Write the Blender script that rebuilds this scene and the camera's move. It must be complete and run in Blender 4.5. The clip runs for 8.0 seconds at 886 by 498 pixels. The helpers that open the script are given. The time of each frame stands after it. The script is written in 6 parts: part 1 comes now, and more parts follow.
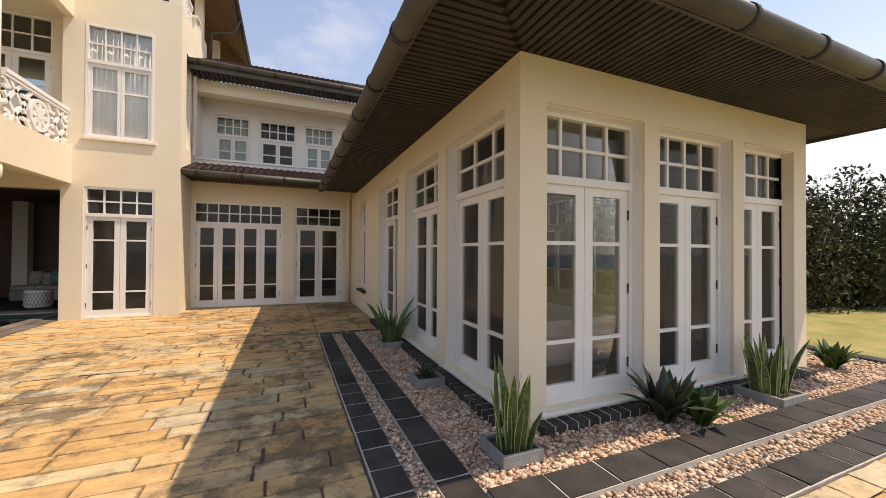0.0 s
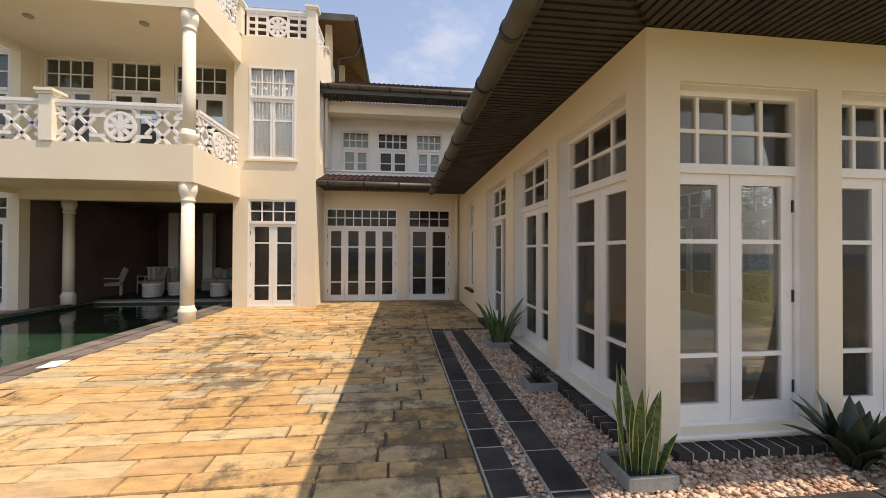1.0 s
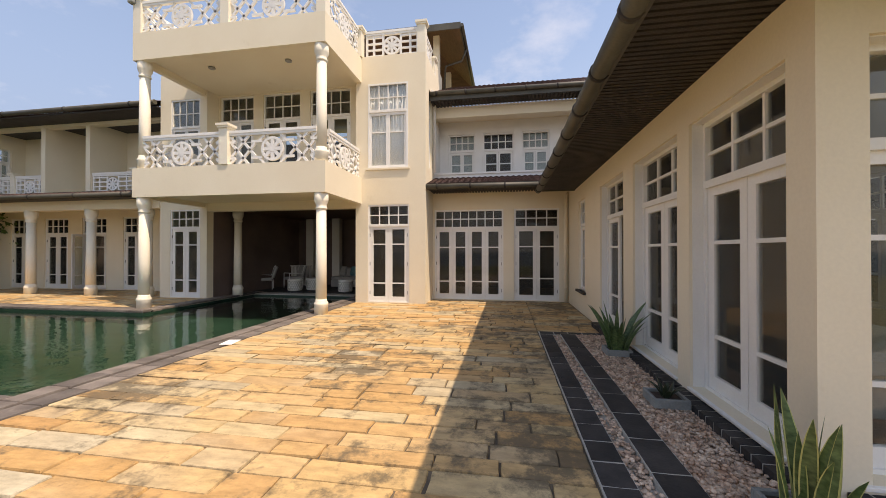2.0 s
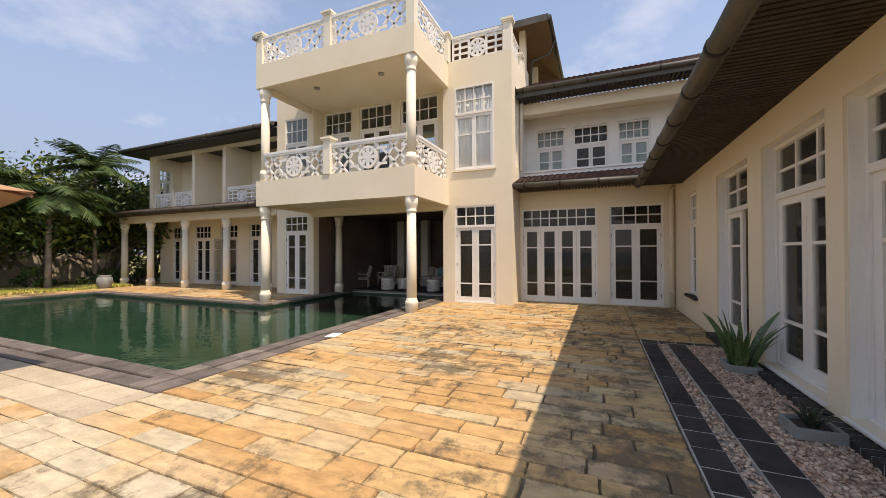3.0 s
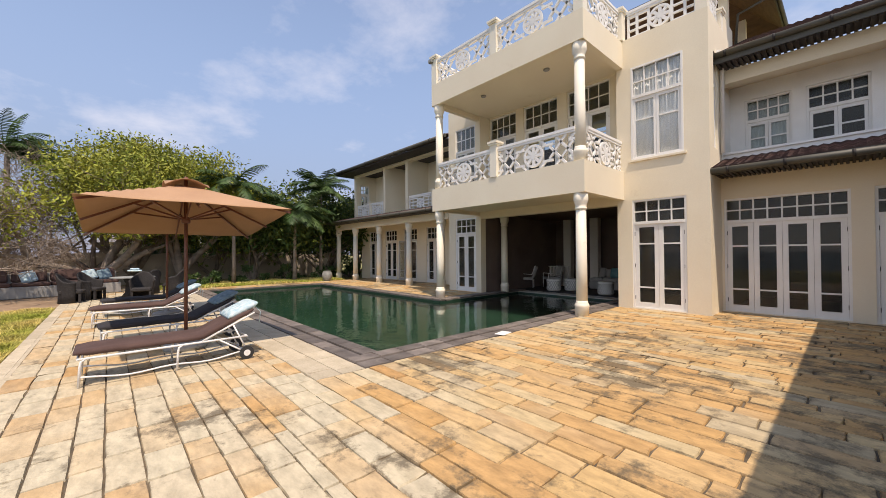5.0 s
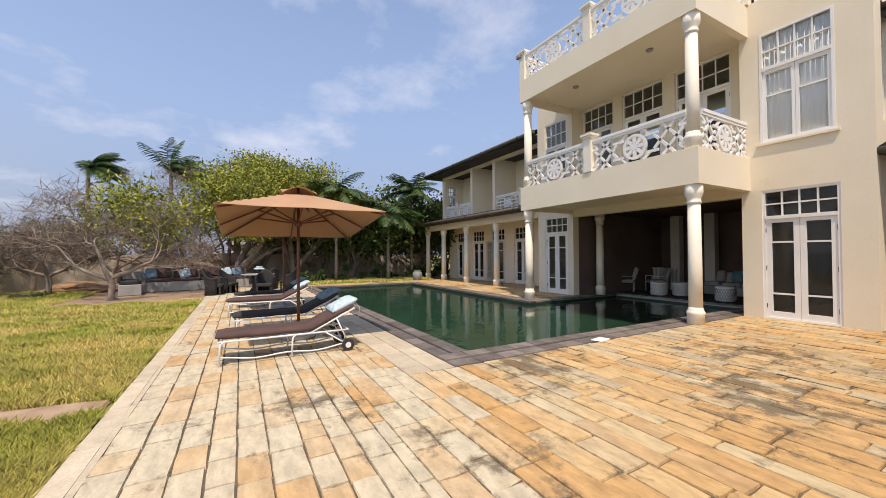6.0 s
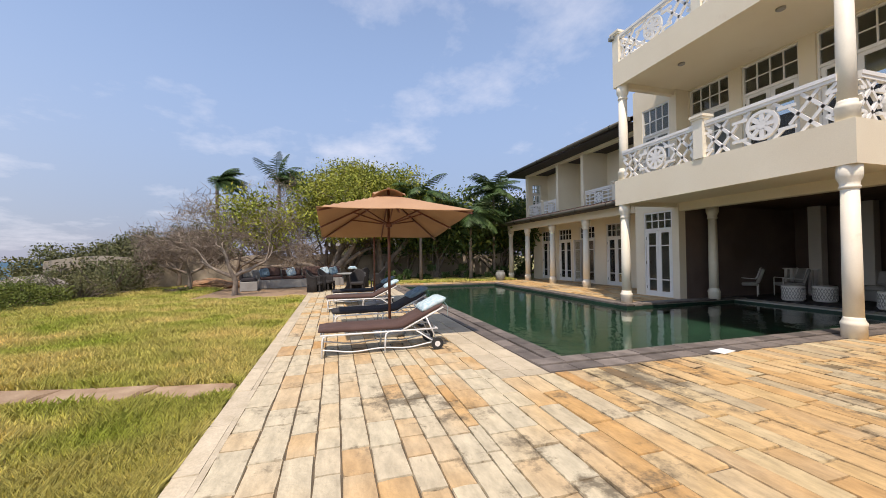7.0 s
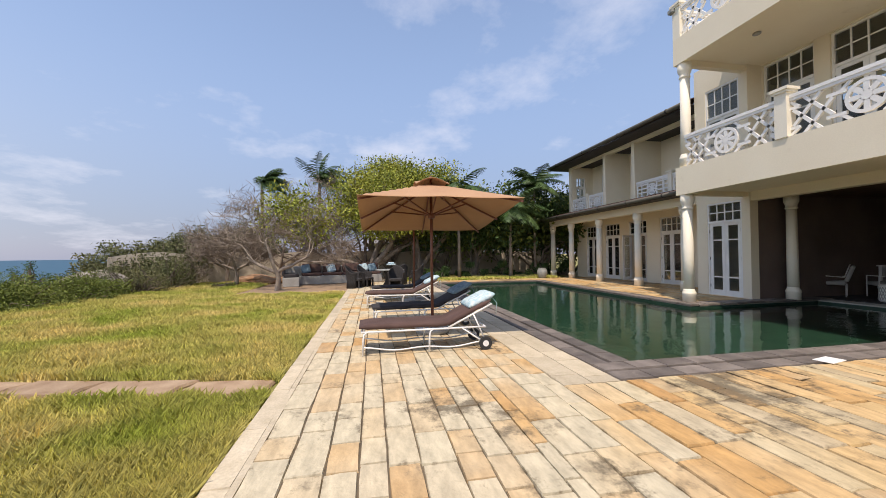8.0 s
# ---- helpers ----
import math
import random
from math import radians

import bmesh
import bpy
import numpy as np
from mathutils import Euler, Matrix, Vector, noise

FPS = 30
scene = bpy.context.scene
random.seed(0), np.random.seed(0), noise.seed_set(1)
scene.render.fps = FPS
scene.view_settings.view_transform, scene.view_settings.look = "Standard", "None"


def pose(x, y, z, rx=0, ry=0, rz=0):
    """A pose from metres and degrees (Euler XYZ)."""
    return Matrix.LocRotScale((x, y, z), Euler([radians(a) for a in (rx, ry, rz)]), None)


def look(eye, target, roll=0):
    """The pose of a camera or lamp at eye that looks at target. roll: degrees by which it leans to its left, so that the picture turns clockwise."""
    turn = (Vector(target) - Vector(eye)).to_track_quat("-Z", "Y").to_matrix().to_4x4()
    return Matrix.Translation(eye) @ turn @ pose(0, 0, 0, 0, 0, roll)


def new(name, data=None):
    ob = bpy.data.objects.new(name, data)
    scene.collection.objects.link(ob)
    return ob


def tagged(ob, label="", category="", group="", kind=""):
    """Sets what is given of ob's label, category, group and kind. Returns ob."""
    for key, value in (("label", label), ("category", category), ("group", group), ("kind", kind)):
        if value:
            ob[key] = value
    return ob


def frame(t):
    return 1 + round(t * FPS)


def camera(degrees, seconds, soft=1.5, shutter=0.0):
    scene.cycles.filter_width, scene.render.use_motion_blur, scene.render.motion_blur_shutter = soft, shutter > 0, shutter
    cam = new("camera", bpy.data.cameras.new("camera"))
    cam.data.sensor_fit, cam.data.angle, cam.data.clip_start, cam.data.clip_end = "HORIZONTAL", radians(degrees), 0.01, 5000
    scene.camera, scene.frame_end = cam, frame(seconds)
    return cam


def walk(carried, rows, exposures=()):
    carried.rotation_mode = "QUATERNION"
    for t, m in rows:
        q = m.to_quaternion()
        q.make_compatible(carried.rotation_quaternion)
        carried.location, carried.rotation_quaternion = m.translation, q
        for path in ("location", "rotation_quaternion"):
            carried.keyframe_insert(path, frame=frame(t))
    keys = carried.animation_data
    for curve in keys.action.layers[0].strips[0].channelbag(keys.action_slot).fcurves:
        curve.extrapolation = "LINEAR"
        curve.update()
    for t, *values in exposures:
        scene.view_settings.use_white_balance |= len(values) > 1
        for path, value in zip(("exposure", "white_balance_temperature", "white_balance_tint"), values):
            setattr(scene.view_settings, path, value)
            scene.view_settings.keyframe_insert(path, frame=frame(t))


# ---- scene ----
cam = camera(100.5, 8.0, soft=0.6)
PATH = [
    (0, (-0.013, -0.25, 1.514), (0.76, 1.594, 1.535), 0.4),
    (0.5, (-0.018, -0.223, 1.526), (0.492, 1.71, 1.543), 0.3),
    (1, (-0.051, -0.23, 1.522), (0.173, 1.757, 1.537), 0.2),
    (1.5, (-0.055, -0.225, 1.539), (-0.113, 1.774, 1.549), -0.1),
    (2, (-0.089, -0.248, 1.525), (-0.428, 1.723, 1.539), 0.0),
    (3.5, (-0.132, -0.241, 1.531), (-1.104, 1.507, 1.552), -0.3),
    (4, (-0.135, -0.269, 1.511), (-1.294, 1.36, 1.536), -0.2),
    (4.5, (-0.183, -0.301, 1.538), (-1.504, 1.201, 1.559), -0.3),
    (6, (-0.286, -0.303, 1.52), (-2.039, 0.661, 1.549), -0.4),
    (6.5, (-0.379, -0.326, 1.537), (-2.225, 0.444, 1.566), -0.5),
    (7, (-0.47, -0.361, 1.502), (-2.389, 0.202, 1.536), -0.7),
    (7.5, (-0.667, -0.357, 1.498), (-2.611, 0.111, 1.526), -0.8),
    (8, (-0.97, -0.415, 1.404), (-2.934, -0.039, 1.432), -0.7),
]
walk(cam, [(t, look(eye, target, roll)) for t, eye, target, roll in PATH], exposures=[(0, 0.87, 8000, 18), (2, 0.86, 7850, 18), (4.5, 0.73, 7350, 18), (8, 0.72, 6980, 16)])

# ---- world and sun ----
SUN = Vector((0.42, -0.20, 0.98)).normalized()
elev, azim = math.asin(SUN.z), math.atan2(SUN.x, SUN.y)
world = bpy.data.worlds.new("sky")
scene.world = world
world.use_nodes = True
wn, wl = world.node_tree.nodes, world.node_tree.links
wn.clear()
sky = wn.new("ShaderNodeTexSky")
sky.sky_type, sky.sun_disc = "NISHITA", False
sky.sun_elevation, sky.sun_rotation = elev, azim
sky.air_density, sky.dust_density, sky.ozone_density = 1.15, 0.5, 2.2
wout, wbg = wn.new("ShaderNodeOutputWorld"), wn.new("ShaderNodeBackground")
# thin clouds over the sky, spread flat along a high layer
wtc, wmap = wn.new("ShaderNodeTexCoord"), wn.new("ShaderNodeSeparateXYZ")
wl.new(wtc.outputs["Generated"], wmap.inputs[0])
wz = wn.new("ShaderNodeMath"); wz.operation = "ADD"; wz.inputs[1].default_value = 0.20
wl.new(wmap.outputs["Z"], wz.inputs[0])
wcomb = wn.new("ShaderNodeCombineXYZ")
for axis in ("X", "Y"):
    dv = wn.new("ShaderNodeMath"); dv.operation = "DIVIDE"
    wl.new(wmap.outputs[axis], dv.inputs[0]); wl.new(wz.outputs[0], dv.inputs[1]); wl.new(dv.outputs[0], wcomb.inputs[axis])
wnoise = wn.new("ShaderNodeTexNoise")
wnoise.inputs["Scale"].default_value, wnoise.inputs["Detail"].default_value, wnoise.inputs["Roughness"].default_value = 1.15, 8, 0.6
wl.new(wcomb.outputs[0], wnoise.inputs["Vector"])
wramp = wn.new("ShaderNodeValToRGB")
wramp.color_ramp.elements[0].position, wramp.color_ramp.elements[1].position = 0.53, 0.78
wramp.color_ramp.elements[0].color = (0.05, 0.05, 0.05, 1)
wramp.color_ramp.elements[1].color = (0.85, 0.85, 0.85, 1)
wl.new(wnoise.outputs["Fac"], wramp.inputs["Fac"])
wmix = wn.new("ShaderNodeMixRGB")
wmix.inputs[2].default_value = (4.2, 4.5, 5.1, 1)
wl.new(wramp.outputs["Color"], wmix.inputs[0])
# blue sea haze low over the horizon
whaze = wn.new("ShaderNodeMapRange"); whaze.interpolation_type = "SMOOTHSTEP"
whaze.inputs["From Min"].default_value, whaze.inputs["From Max"].default_value = 0.0, 0.55
whaze.inputs["To Min"].default_value, whaze.inputs["To Max"].default_value = 0.85, 0.0
wl.new(wmap.outputs["Z"], whaze.inputs["Value"])
wmix2 = wn.new("ShaderNodeMixRGB")
wside = wn.new("ShaderNodeVectorMath"); wside.operation = "DOT_PRODUCT"; wside.inputs[1].default_value = (SUN.x * 2.1, SUN.y * 2.1, 0)
wl.new(wtc.outputs["Generated"], wside.inputs[0])
wgain = wn.new("ShaderNodeMapRange"); wgain.interpolation_type = "SMOOTHSTEP"
wgain.inputs["From Min"].default_value, wgain.inputs["From Max"].default_value = -0.9, 0.9
wgain.inputs["To Min"].default_value, wgain.inputs["To Max"].default_value = 0.0, 1.0
wl.new(wside.outputs["Value"], wgain.inputs["Value"])
whz = wn.new("ShaderNodeMixRGB"); whz.inputs[1].default_value, whz.inputs[2].default_value = (0.78, 1.10, 2.15, 1), (4.1, 4.5, 5.1, 1)
wl.new(wgain.outputs[0], whz.inputs[0]); wl.new(whz.outputs[0], wmix2.inputs[2])
wl.new(whaze.outputs[0], wmix2.inputs[0]); wl.new(sky.outputs[0], wmix2.inputs[1]); wl.new(wmix2.outputs[0], wmix.inputs[1])
wl.new(wmix.outputs[0], wbg.inputs[0])
wbg.inputs[1].default_value = 0.13
wl.new(wbg.outputs[0], wout.inputs[0])
sun_data = bpy.data.lights.new("sun", "SUN")
sun_data.energy, sun_data.angle, sun_data.color = 2.6, radians(0.6), (1.0, 0.93, 0.82)
sun = new("sun", sun_data)
sun.matrix_world = look(SUN * 60, (0, 0, 0))

# ---- materials ----
def nodes_of(name):
    m = bpy.data.materials.new(name)
    m.use_nodes = True
    return m, m.node_tree.nodes, m.node_tree.links, m.node_tree.nodes["Principled BSDF"]


def mk(name, c1, c2, scale=3.0, rough=0.7, bump=0.15, fine=60.0, metal=0.0, stain=None, stain_scale=0.8, stain_at=0.6, piece=0.0, stretch=(1, 1, 1), island=False, spec=0.5, grain=1.0):
    """Two colours mixed by noise of that scale per metre, fine grain in colour and relief, and stains of their own shape."""
    m, n, l, p = nodes_of(name)
    geo = n.new("ShaderNodeNewGeometry")
    mp = n.new("ShaderNodeMapping"); mp.inputs["Scale"].default_value = stretch
    l.new(geo.outputs["Position"], mp.inputs["Vector"])
    a = n.new("ShaderNodeTexNoise"); a.inputs["Scale"].default_value, a.inputs["Detail"].default_value = scale, 6
    b = n.new("ShaderNodeTexNoise"); b.inputs["Scale"].default_value, b.inputs["Detail"].default_value = fine, 4
    for t in (a, b): l.new(mp.outputs[0], t.inputs["Vector"])
    ramp = n.new("ShaderNodeValToRGB")
    ramp.color_ramp.elements[0].position, ramp.color_ramp.elements[1].position = 0.32, 0.68
    ramp.color_ramp.elements[0].color, ramp.color_ramp.elements[1].color = (*c1, 1), (*c2, 1)
    l.new(a.outputs["Fac"], ramp.inputs["Fac"])
    col = ramp.outputs["Color"]
    if stain:
        s = n.new("ShaderNodeTexNoise"); s.inputs["Scale"].default_value, s.inputs["Detail"].default_value, s.inputs["Roughness"].default_value = stain_scale, 9, 0.68
        l.new(geo.outputs["Position"], s.inputs["Vector"])
        sr = n.new("ShaderNodeValToRGB")
        sr.color_ramp.elements[0].position, sr.color_ramp.elements[1].position = stain_at, stain_at + 0.14
        l.new(s.outputs["Fac"], sr.inputs["Fac"])
        mx = n.new("ShaderNodeMixRGB"); mx.inputs[2].default_value = (*stain, 1)
        l.new(sr.outputs["Color"], mx.inputs[0]); l.new(col, mx.inputs[1])
        col = mx.outputs[0]
    g = n.new("ShaderNodeMapRange")
    g.inputs["From Min"].default_value, g.inputs["From Max"].default_value, g.inputs["To Min"].default_value, g.inputs["To Max"].default_value = 0.3, 0.7, 1 - 0.10 * grain, 1 + 0.08 * grain
    l.new(b.outputs["Fac"], g.inputs["Value"])
    val = g.outputs[0]
    if piece:
        if island:
            rnd = geo.outputs["Random Per Island"]
        else:
            oi = n.new("ShaderNodeObjectInfo"); rnd = oi.outputs["Random"]
        pr = n.new("ShaderNodeMapRange"); pr.inputs["To Min"].default_value, pr.inputs["To Max"].default_value = 1 - piece, 1 + piece
        l.new(rnd, pr.inputs["Value"])
        mu = n.new("ShaderNodeMath"); mu.operation = "MULTIPLY"
        l.new(val, mu.inputs[0]); l.new(pr.outputs[0], mu.inputs[1]); val = mu.outputs[0]
    hs = n.new("ShaderNodeHueSaturation")
    l.new(val, hs.inputs["Value"]); l.new(col, hs.inputs["Color"])
    l.new(hs.outputs[0], p.inputs["Base Color"])
    p.inputs["Roughness"].default_value, p.inputs["Metallic"].default_value = rough, metal
    p.inputs["Specular IOR Level"].default_value = spec
    if bump:
        bp = n.new("ShaderNodeBump"); bp.inputs["Strength"].default_value, bp.inputs["Distance"].default_value = bump, 0.02
        l.new(b.outputs["Fac"], bp.inputs["Height"]); l.new(bp.outputs[0], p.inputs["Normal"])
    return m


def glass(name, tint, light_veil=0.02):
    """Clear glass with a thin diffuse veil that imitates light from the rooms."""
    m, n, l, p = nodes_of(name)
    n.remove(p)
    out = n["Material Output"]
    tr, gl, fr, mx = n.new("ShaderNodeBsdfTransparent"), n.new("ShaderNodeBsdfGlossy"), n.new("ShaderNodeFresnel"), n.new("ShaderNodeMixShader")
    tr.inputs[0].default_value, gl.inputs["Roughness"].default_value, fr.inputs[0].default_value = (*tint, 1), 0.01, 1.33
    l.new(fr.outputs[0], mx.inputs[0]); l.new(tr.outputs[0], mx.inputs[1]); l.new(gl.outputs[0], mx.inputs[2]); df, mf = n.new("ShaderNodeBsdfDiffuse"), n.new("ShaderNodeMixShader")
    df.inputs[0].default_value, mf.inputs[0].default_value = (0.72, 0.67, 0.58, 1), light_veil
    l.new(mx.outputs[0], mf.inputs[1]); l.new(df.outputs[0], mf.inputs[2]); l.new(mf.outputs[0], out.inputs[0])
    return m


def paver_mat(name, island):
    """Sawn ochre and grey stone; each piece has its own tone, with lichen and weathering across the terrace."""
    m, n, l, p = nodes_of(name)
    geo = n.new("ShaderNodeNewGeometry")
    if island:
        rnd = geo.outputs["Random Per Island"]
    else:
        rnd = n.new("ShaderNodeObjectInfo").outputs["Random"]
    tone = n.new("ShaderNodeValToRGB")
    tone.color_ramp.elements[0].color, tone.color_ramp.elements[1].color = (0.47, 0.27, 0.105, 1), (0.42, 0.31, 0.17, 1)
    for pos, c in ((0.14, (0.56, 0.36, 0.16)), (0.3, (0.51, 0.30, 0.115)), (0.46, (0.58, 0.40, 0.20)), (0.6, (0.54, 0.36, 0.16)), (0.72, (0.54, 0.43, 0.25)), (0.84, (0.48, 0.28, 0.11)), (0.93, (0.42, 0.32, 0.18))):
        e = tone.color_ramp.elements.new(pos); e.color = (*c, 1)
    l.new(rnd, tone.inputs["Fac"])
    # greyer stone towards the south and west of the terrace, as laid
    sep = n.new("ShaderNodeSeparateXYZ"); l.new(geo.outputs["Position"], sep.inputs[0])
    big = n.new("ShaderNodeTexNoise"); big.inputs["Scale"].default_value, big.inputs["Detail"].default_value = 0.7, 3
    l.new(geo.outputs["Position"], big.inputs["Vector"])
    gy = n.new("ShaderNodeMapRange"); gy.inputs["From Min"].default_value, gy.inputs["From Max"].default_value = 2.5, 1.2
    gy.inputs["To Min"].default_value, gy.inputs["To Max"].default_value = 0.0, 0.34
    l.new(sep.outputs["Y"], gy.inputs["Value"])
    gw = n.new("ShaderNodeMapRange"); gw.inputs["From Min"].default_value, gw.inputs["From Max"].default_value = -0.5, -3.0
    gw.inputs["To Min"].default_value, gw.inputs["To Max"].default_value = 0.45, 1.35
    l.new(sep.outputs["X"], gw.inputs["Value"])
    gyw = n.new("ShaderNodeMath"); gyw.operation = "MULTIPLY"; l.new(gy.outputs[0], gyw.inputs[0]); l.new(gw.outputs[0], gyw.inputs[1])
    ad = n.new("ShaderNodeMath"); ad.operation = "MULTIPLY_ADD"; ad.inputs[1].default_value = 0.9; l.new(big.outputs["Fac"], ad.inputs[0]); l.new(gyw.outputs[0], ad.inputs[2])
    r2 = n.new("ShaderNodeMath"); r2.operation = "MULTIPLY_ADD"; r2.inputs[1].default_value = 0.60; l.new(rnd, r2.inputs[0]); l.new(ad.outputs[0], r2.inputs[2])
    ps = n.new("ShaderNodeMapRange"); ps.inputs["From Min"].default_value, ps.inputs["From Max"].default_value = 0.86, 1.32; ps.inputs["To Max"].default_value = 0.85; l.new(r2.outputs[0], ps.inputs["Value"])
    mpale = n.new("ShaderNodeMixRGB"); mpale.inputs[2].default_value = (0.55, 0.485, 0.345, 1)
    l.new(ps.outputs[0], mpale.inputs[0]); l.new(tone.outputs[0], mpale.inputs[1])
    # cloudy veining inside the stones
    v = n.new("ShaderNodeTexNoise"); v.inputs["Scale"].default_value, v.inputs["Detail"].default_value, v.inputs["Roughness"].default_value = 5, 8, 0.65
    vm = n.new("ShaderNodeMapping"); vm.inputs["Scale"].default_value = (0.8, 2.0, 1); l.new(geo.outputs["Position"], vm.inputs[0]); l.new(vm.outputs[0], v.inputs["Vector"])
    vr = n.new("ShaderNodeMapRange"); vr.inputs["From Min"].default_value, vr.inputs["From Max"].default_value, vr.inputs["To Min"].default_value, vr.inputs["To Max"].default_value = 0.3, 0.7, 0.70, 1.20
    l.new(v.outputs["Fac"], vr.inputs["Value"])
    hs = n.new("ShaderNodeHueSaturation"); l.new(vr.outputs[0], hs.inputs["Value"]); l.new(mpale.outputs[0], hs.inputs["Color"])
    # dark lichen in blotches that run over several stones, heavier near the planting
    s = n.new("ShaderNodeTexNoise"); s.inputs["Scale"].default_value, s.inputs["Detail"].default_value, s.inputs["Roughness"].default_value = 3.4, 10, 0.74
    l.new(geo.outputs["Position"], s.inputs["Vector"])
    s2 = n.new("ShaderNodeTexNoise"); s2.inputs["Scale"].default_value, s2.inputs["Detail"].default_value = 0.55, 3
    l.new(geo.outputs["Position"], s2.inputs["Vector"])
    sm = n.new("ShaderNodeMath"); sm.operation = "MULTIPLY_ADD"; sm.inputs[1].default_value = 0.75; l.new(s2.outputs["Fac"], sm.inputs[0]); l.new(s.outputs["Fac"], sm.inputs[2])
    gx = n.new("ShaderNodeMapRange"); gx.inputs["From Min"].default_value, gx.inputs["From Max"].default_value, gx.inputs["To Max"].default_value = -3.0, 0.6, 0.07
    l.new(sep.outputs["X"], gx.inputs["Value"])
    sa = n.new("ShaderNodeMath"); sa.operation = "ADD"; l.new(sm.outputs[0], sa.inputs[0]); l.new(gx.outputs[0], sa.inputs[1])
    sb = n.new("ShaderNodeMath"); sb.operation = "MULTIPLY_ADD"; sb.inputs[1].default_value = -0.16; l.new(gy.outputs[0], sb.inputs[0]); l.new(sa.outputs[0], sb.inputs[2])
    sr = n.new("ShaderNodeMapRange"); sr.inputs["From Min"].default_value, sr.inputs["From Max"].default_value, sr.inputs["To Max"].default_value = 0.90, 1.03, 0.80
    l.new(sb.outputs[0], sr.inputs["Value"])
    mx = n.new("ShaderNodeMixRGB"); mx.inputs[2].default_value = (0.105, 0.085, 0.055, 1)
    l.new(sr.outputs[0], mx.inputs[0]); l.new(hs.outputs[0], mx.inputs[1])
    # dirt creeping in from the joints, ragged and patchy
    uv = n.new("ShaderNodeUVMap"); us = n.new("ShaderNodeSeparateXYZ"); l.new(uv.outputs[0], us.inputs[0])
    near_edge = []
    for ax, size in (("X", 0.50), ("Y", 0.22)):
        ab = n.new("ShaderNodeMath"); ab.operation = "ABSOLUTE"; l.new(us.outputs[ax], ab.inputs[0])
        de = n.new("ShaderNodeMath"); de.operation = "MULTIPLY_ADD"; de.inputs[1].default_value, de.inputs[2].default_value = -size, size * 0.5
        l.new(ab.outputs[0], de.inputs[0]); near_edge.append(de)
    dm = n.new("ShaderNodeMath"); dm.operation = "MINIMUM"; l.new(near_edge[0].outputs[0], dm.inputs[0]); l.new(near_edge[1].outputs[0], dm.inputs[1])
    rag = n.new("ShaderNodeTexNoise"); rag.inputs["Scale"].default_value, rag.inputs["Detail"].default_value, rag.inputs["Roughness"].default_value = 11, 8, 0.7
    l.new(geo.outputs["Position"], rag.inputs["Vector"])
    ra = n.new("ShaderNodeMath"); ra.operation = "MULTIPLY_ADD"; ra.inputs[1].default_value = 0.20; l.new(rag.outputs["Fac"], ra.inputs[0]); l.new(dm.outputs[0], ra.inputs[2])
    rb = n.new("ShaderNodeMath"); rb.operation = "MULTIPLY_ADD"; rb.inputs[1].default_value = -0.16; l.new(sb.outputs[0], rb.inputs[0]); l.new(ra.outputs[0], rb.inputs[2])
    rr = n.new("ShaderNodeMapRange"); rr.inputs["From Min"].default_value, rr.inputs["From Max"].default_value = -0.030, -0.070
    rr.inputs["To Max"].default_value = 0.72; l.new(rb.outputs[0], rr.inputs["Value"])
    mg = n.new("ShaderNodeMixRGB"); mg.inputs[2].default_value = (0.16, 0.115, 0.065, 1)
    l.new(rr.outputs[0], mg.inputs[0]); l.new(mx.outputs[0], mg.inputs[1])
    l.new(mg.outputs[0], p.inputs["Base Color"])
    p.inputs["Roughness"].default_value, p.inputs["Specular IOR Level"].default_value = 0.72, 0.35
    f = n.new("ShaderNodeTexNoise"); f.inputs["Scale"].default_value, f.inputs["Detail"].default_value = 34, 7
    l.new(geo.outputs["Position"], f.inputs["Vector"])
    bp = n.new("ShaderNodeBump"); bp.inputs["Strength"].default_value, bp.inputs["Distance"].default_value = 0.35, 0.02
    l.new(f.outputs["Fac"], bp.inputs["Height"]); l.new(bp.outputs[0], p.inputs["Normal"])
    return m


M_PLASTER = mk("cream_plaster", (0.77, 0.675, 0.505), (0.81, 0.725, 0.555), 0.9, 0.85, 0.05, 40, stain=(0.67, 0.57, 0.41), stain_scale=1.3, stain_at=0.64, grain=0.25)
M_WHITE = mk("white_paint", (0.77, 0.75, 0.70), (0.83, 0.81, 0.76), 2.0, 0.5, 0.03, 40, stain=(0.64, 0.60, 0.53), stain_scale=3, stain_at=0.66, grain=0.25)
M_COLUMN = mk("pale_cream_paint", (0.79, 0.72, 0.57), (0.83, 0.77, 0.63), 2.0, 0.6, 0.04, 40, stain=(0.68, 0.60, 0.46), stain_scale=3, stain_at=0.66, grain=0.25)
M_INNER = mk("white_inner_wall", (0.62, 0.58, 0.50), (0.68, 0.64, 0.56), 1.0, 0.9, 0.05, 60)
# room brown, darkened to put the interior's shade into the colour
M_DARKROOM = mk("brown_room_shade", (0.12, 0.082, 0.066), (0.17, 0.12, 0.097), 1.0, 0.9, 0.05, 60)
M_SLAT = mk("dark_stained_slat", (0.022, 0.018, 0.016), (0.042, 0.034, 0.030), 3, 0.65, 0.2, 50, piece=0.2, island=True)
M_GUTTER = mk("olive_gutter", (0.060, 0.056, 0.042), (0.095, 0.088, 0.066), 2.5, 0.55, 0.08, 50, stain=(0.13, 0.115, 0.09), stain_scale=2.2)
M_ROOF = mk("brown_clay_tile", (0.060, 0.034, 0.028), (0.125, 0.066, 0.052), 4, 0.75, 0.2, 50, piece=0.3, island=True)
M_TIMBER = mk("brown_timber", (0.085, 0.038, 0.02), (0.14, 0.065, 0.033), 3, 0.6, 0.15, 60, stretch=(1, 1, 6))
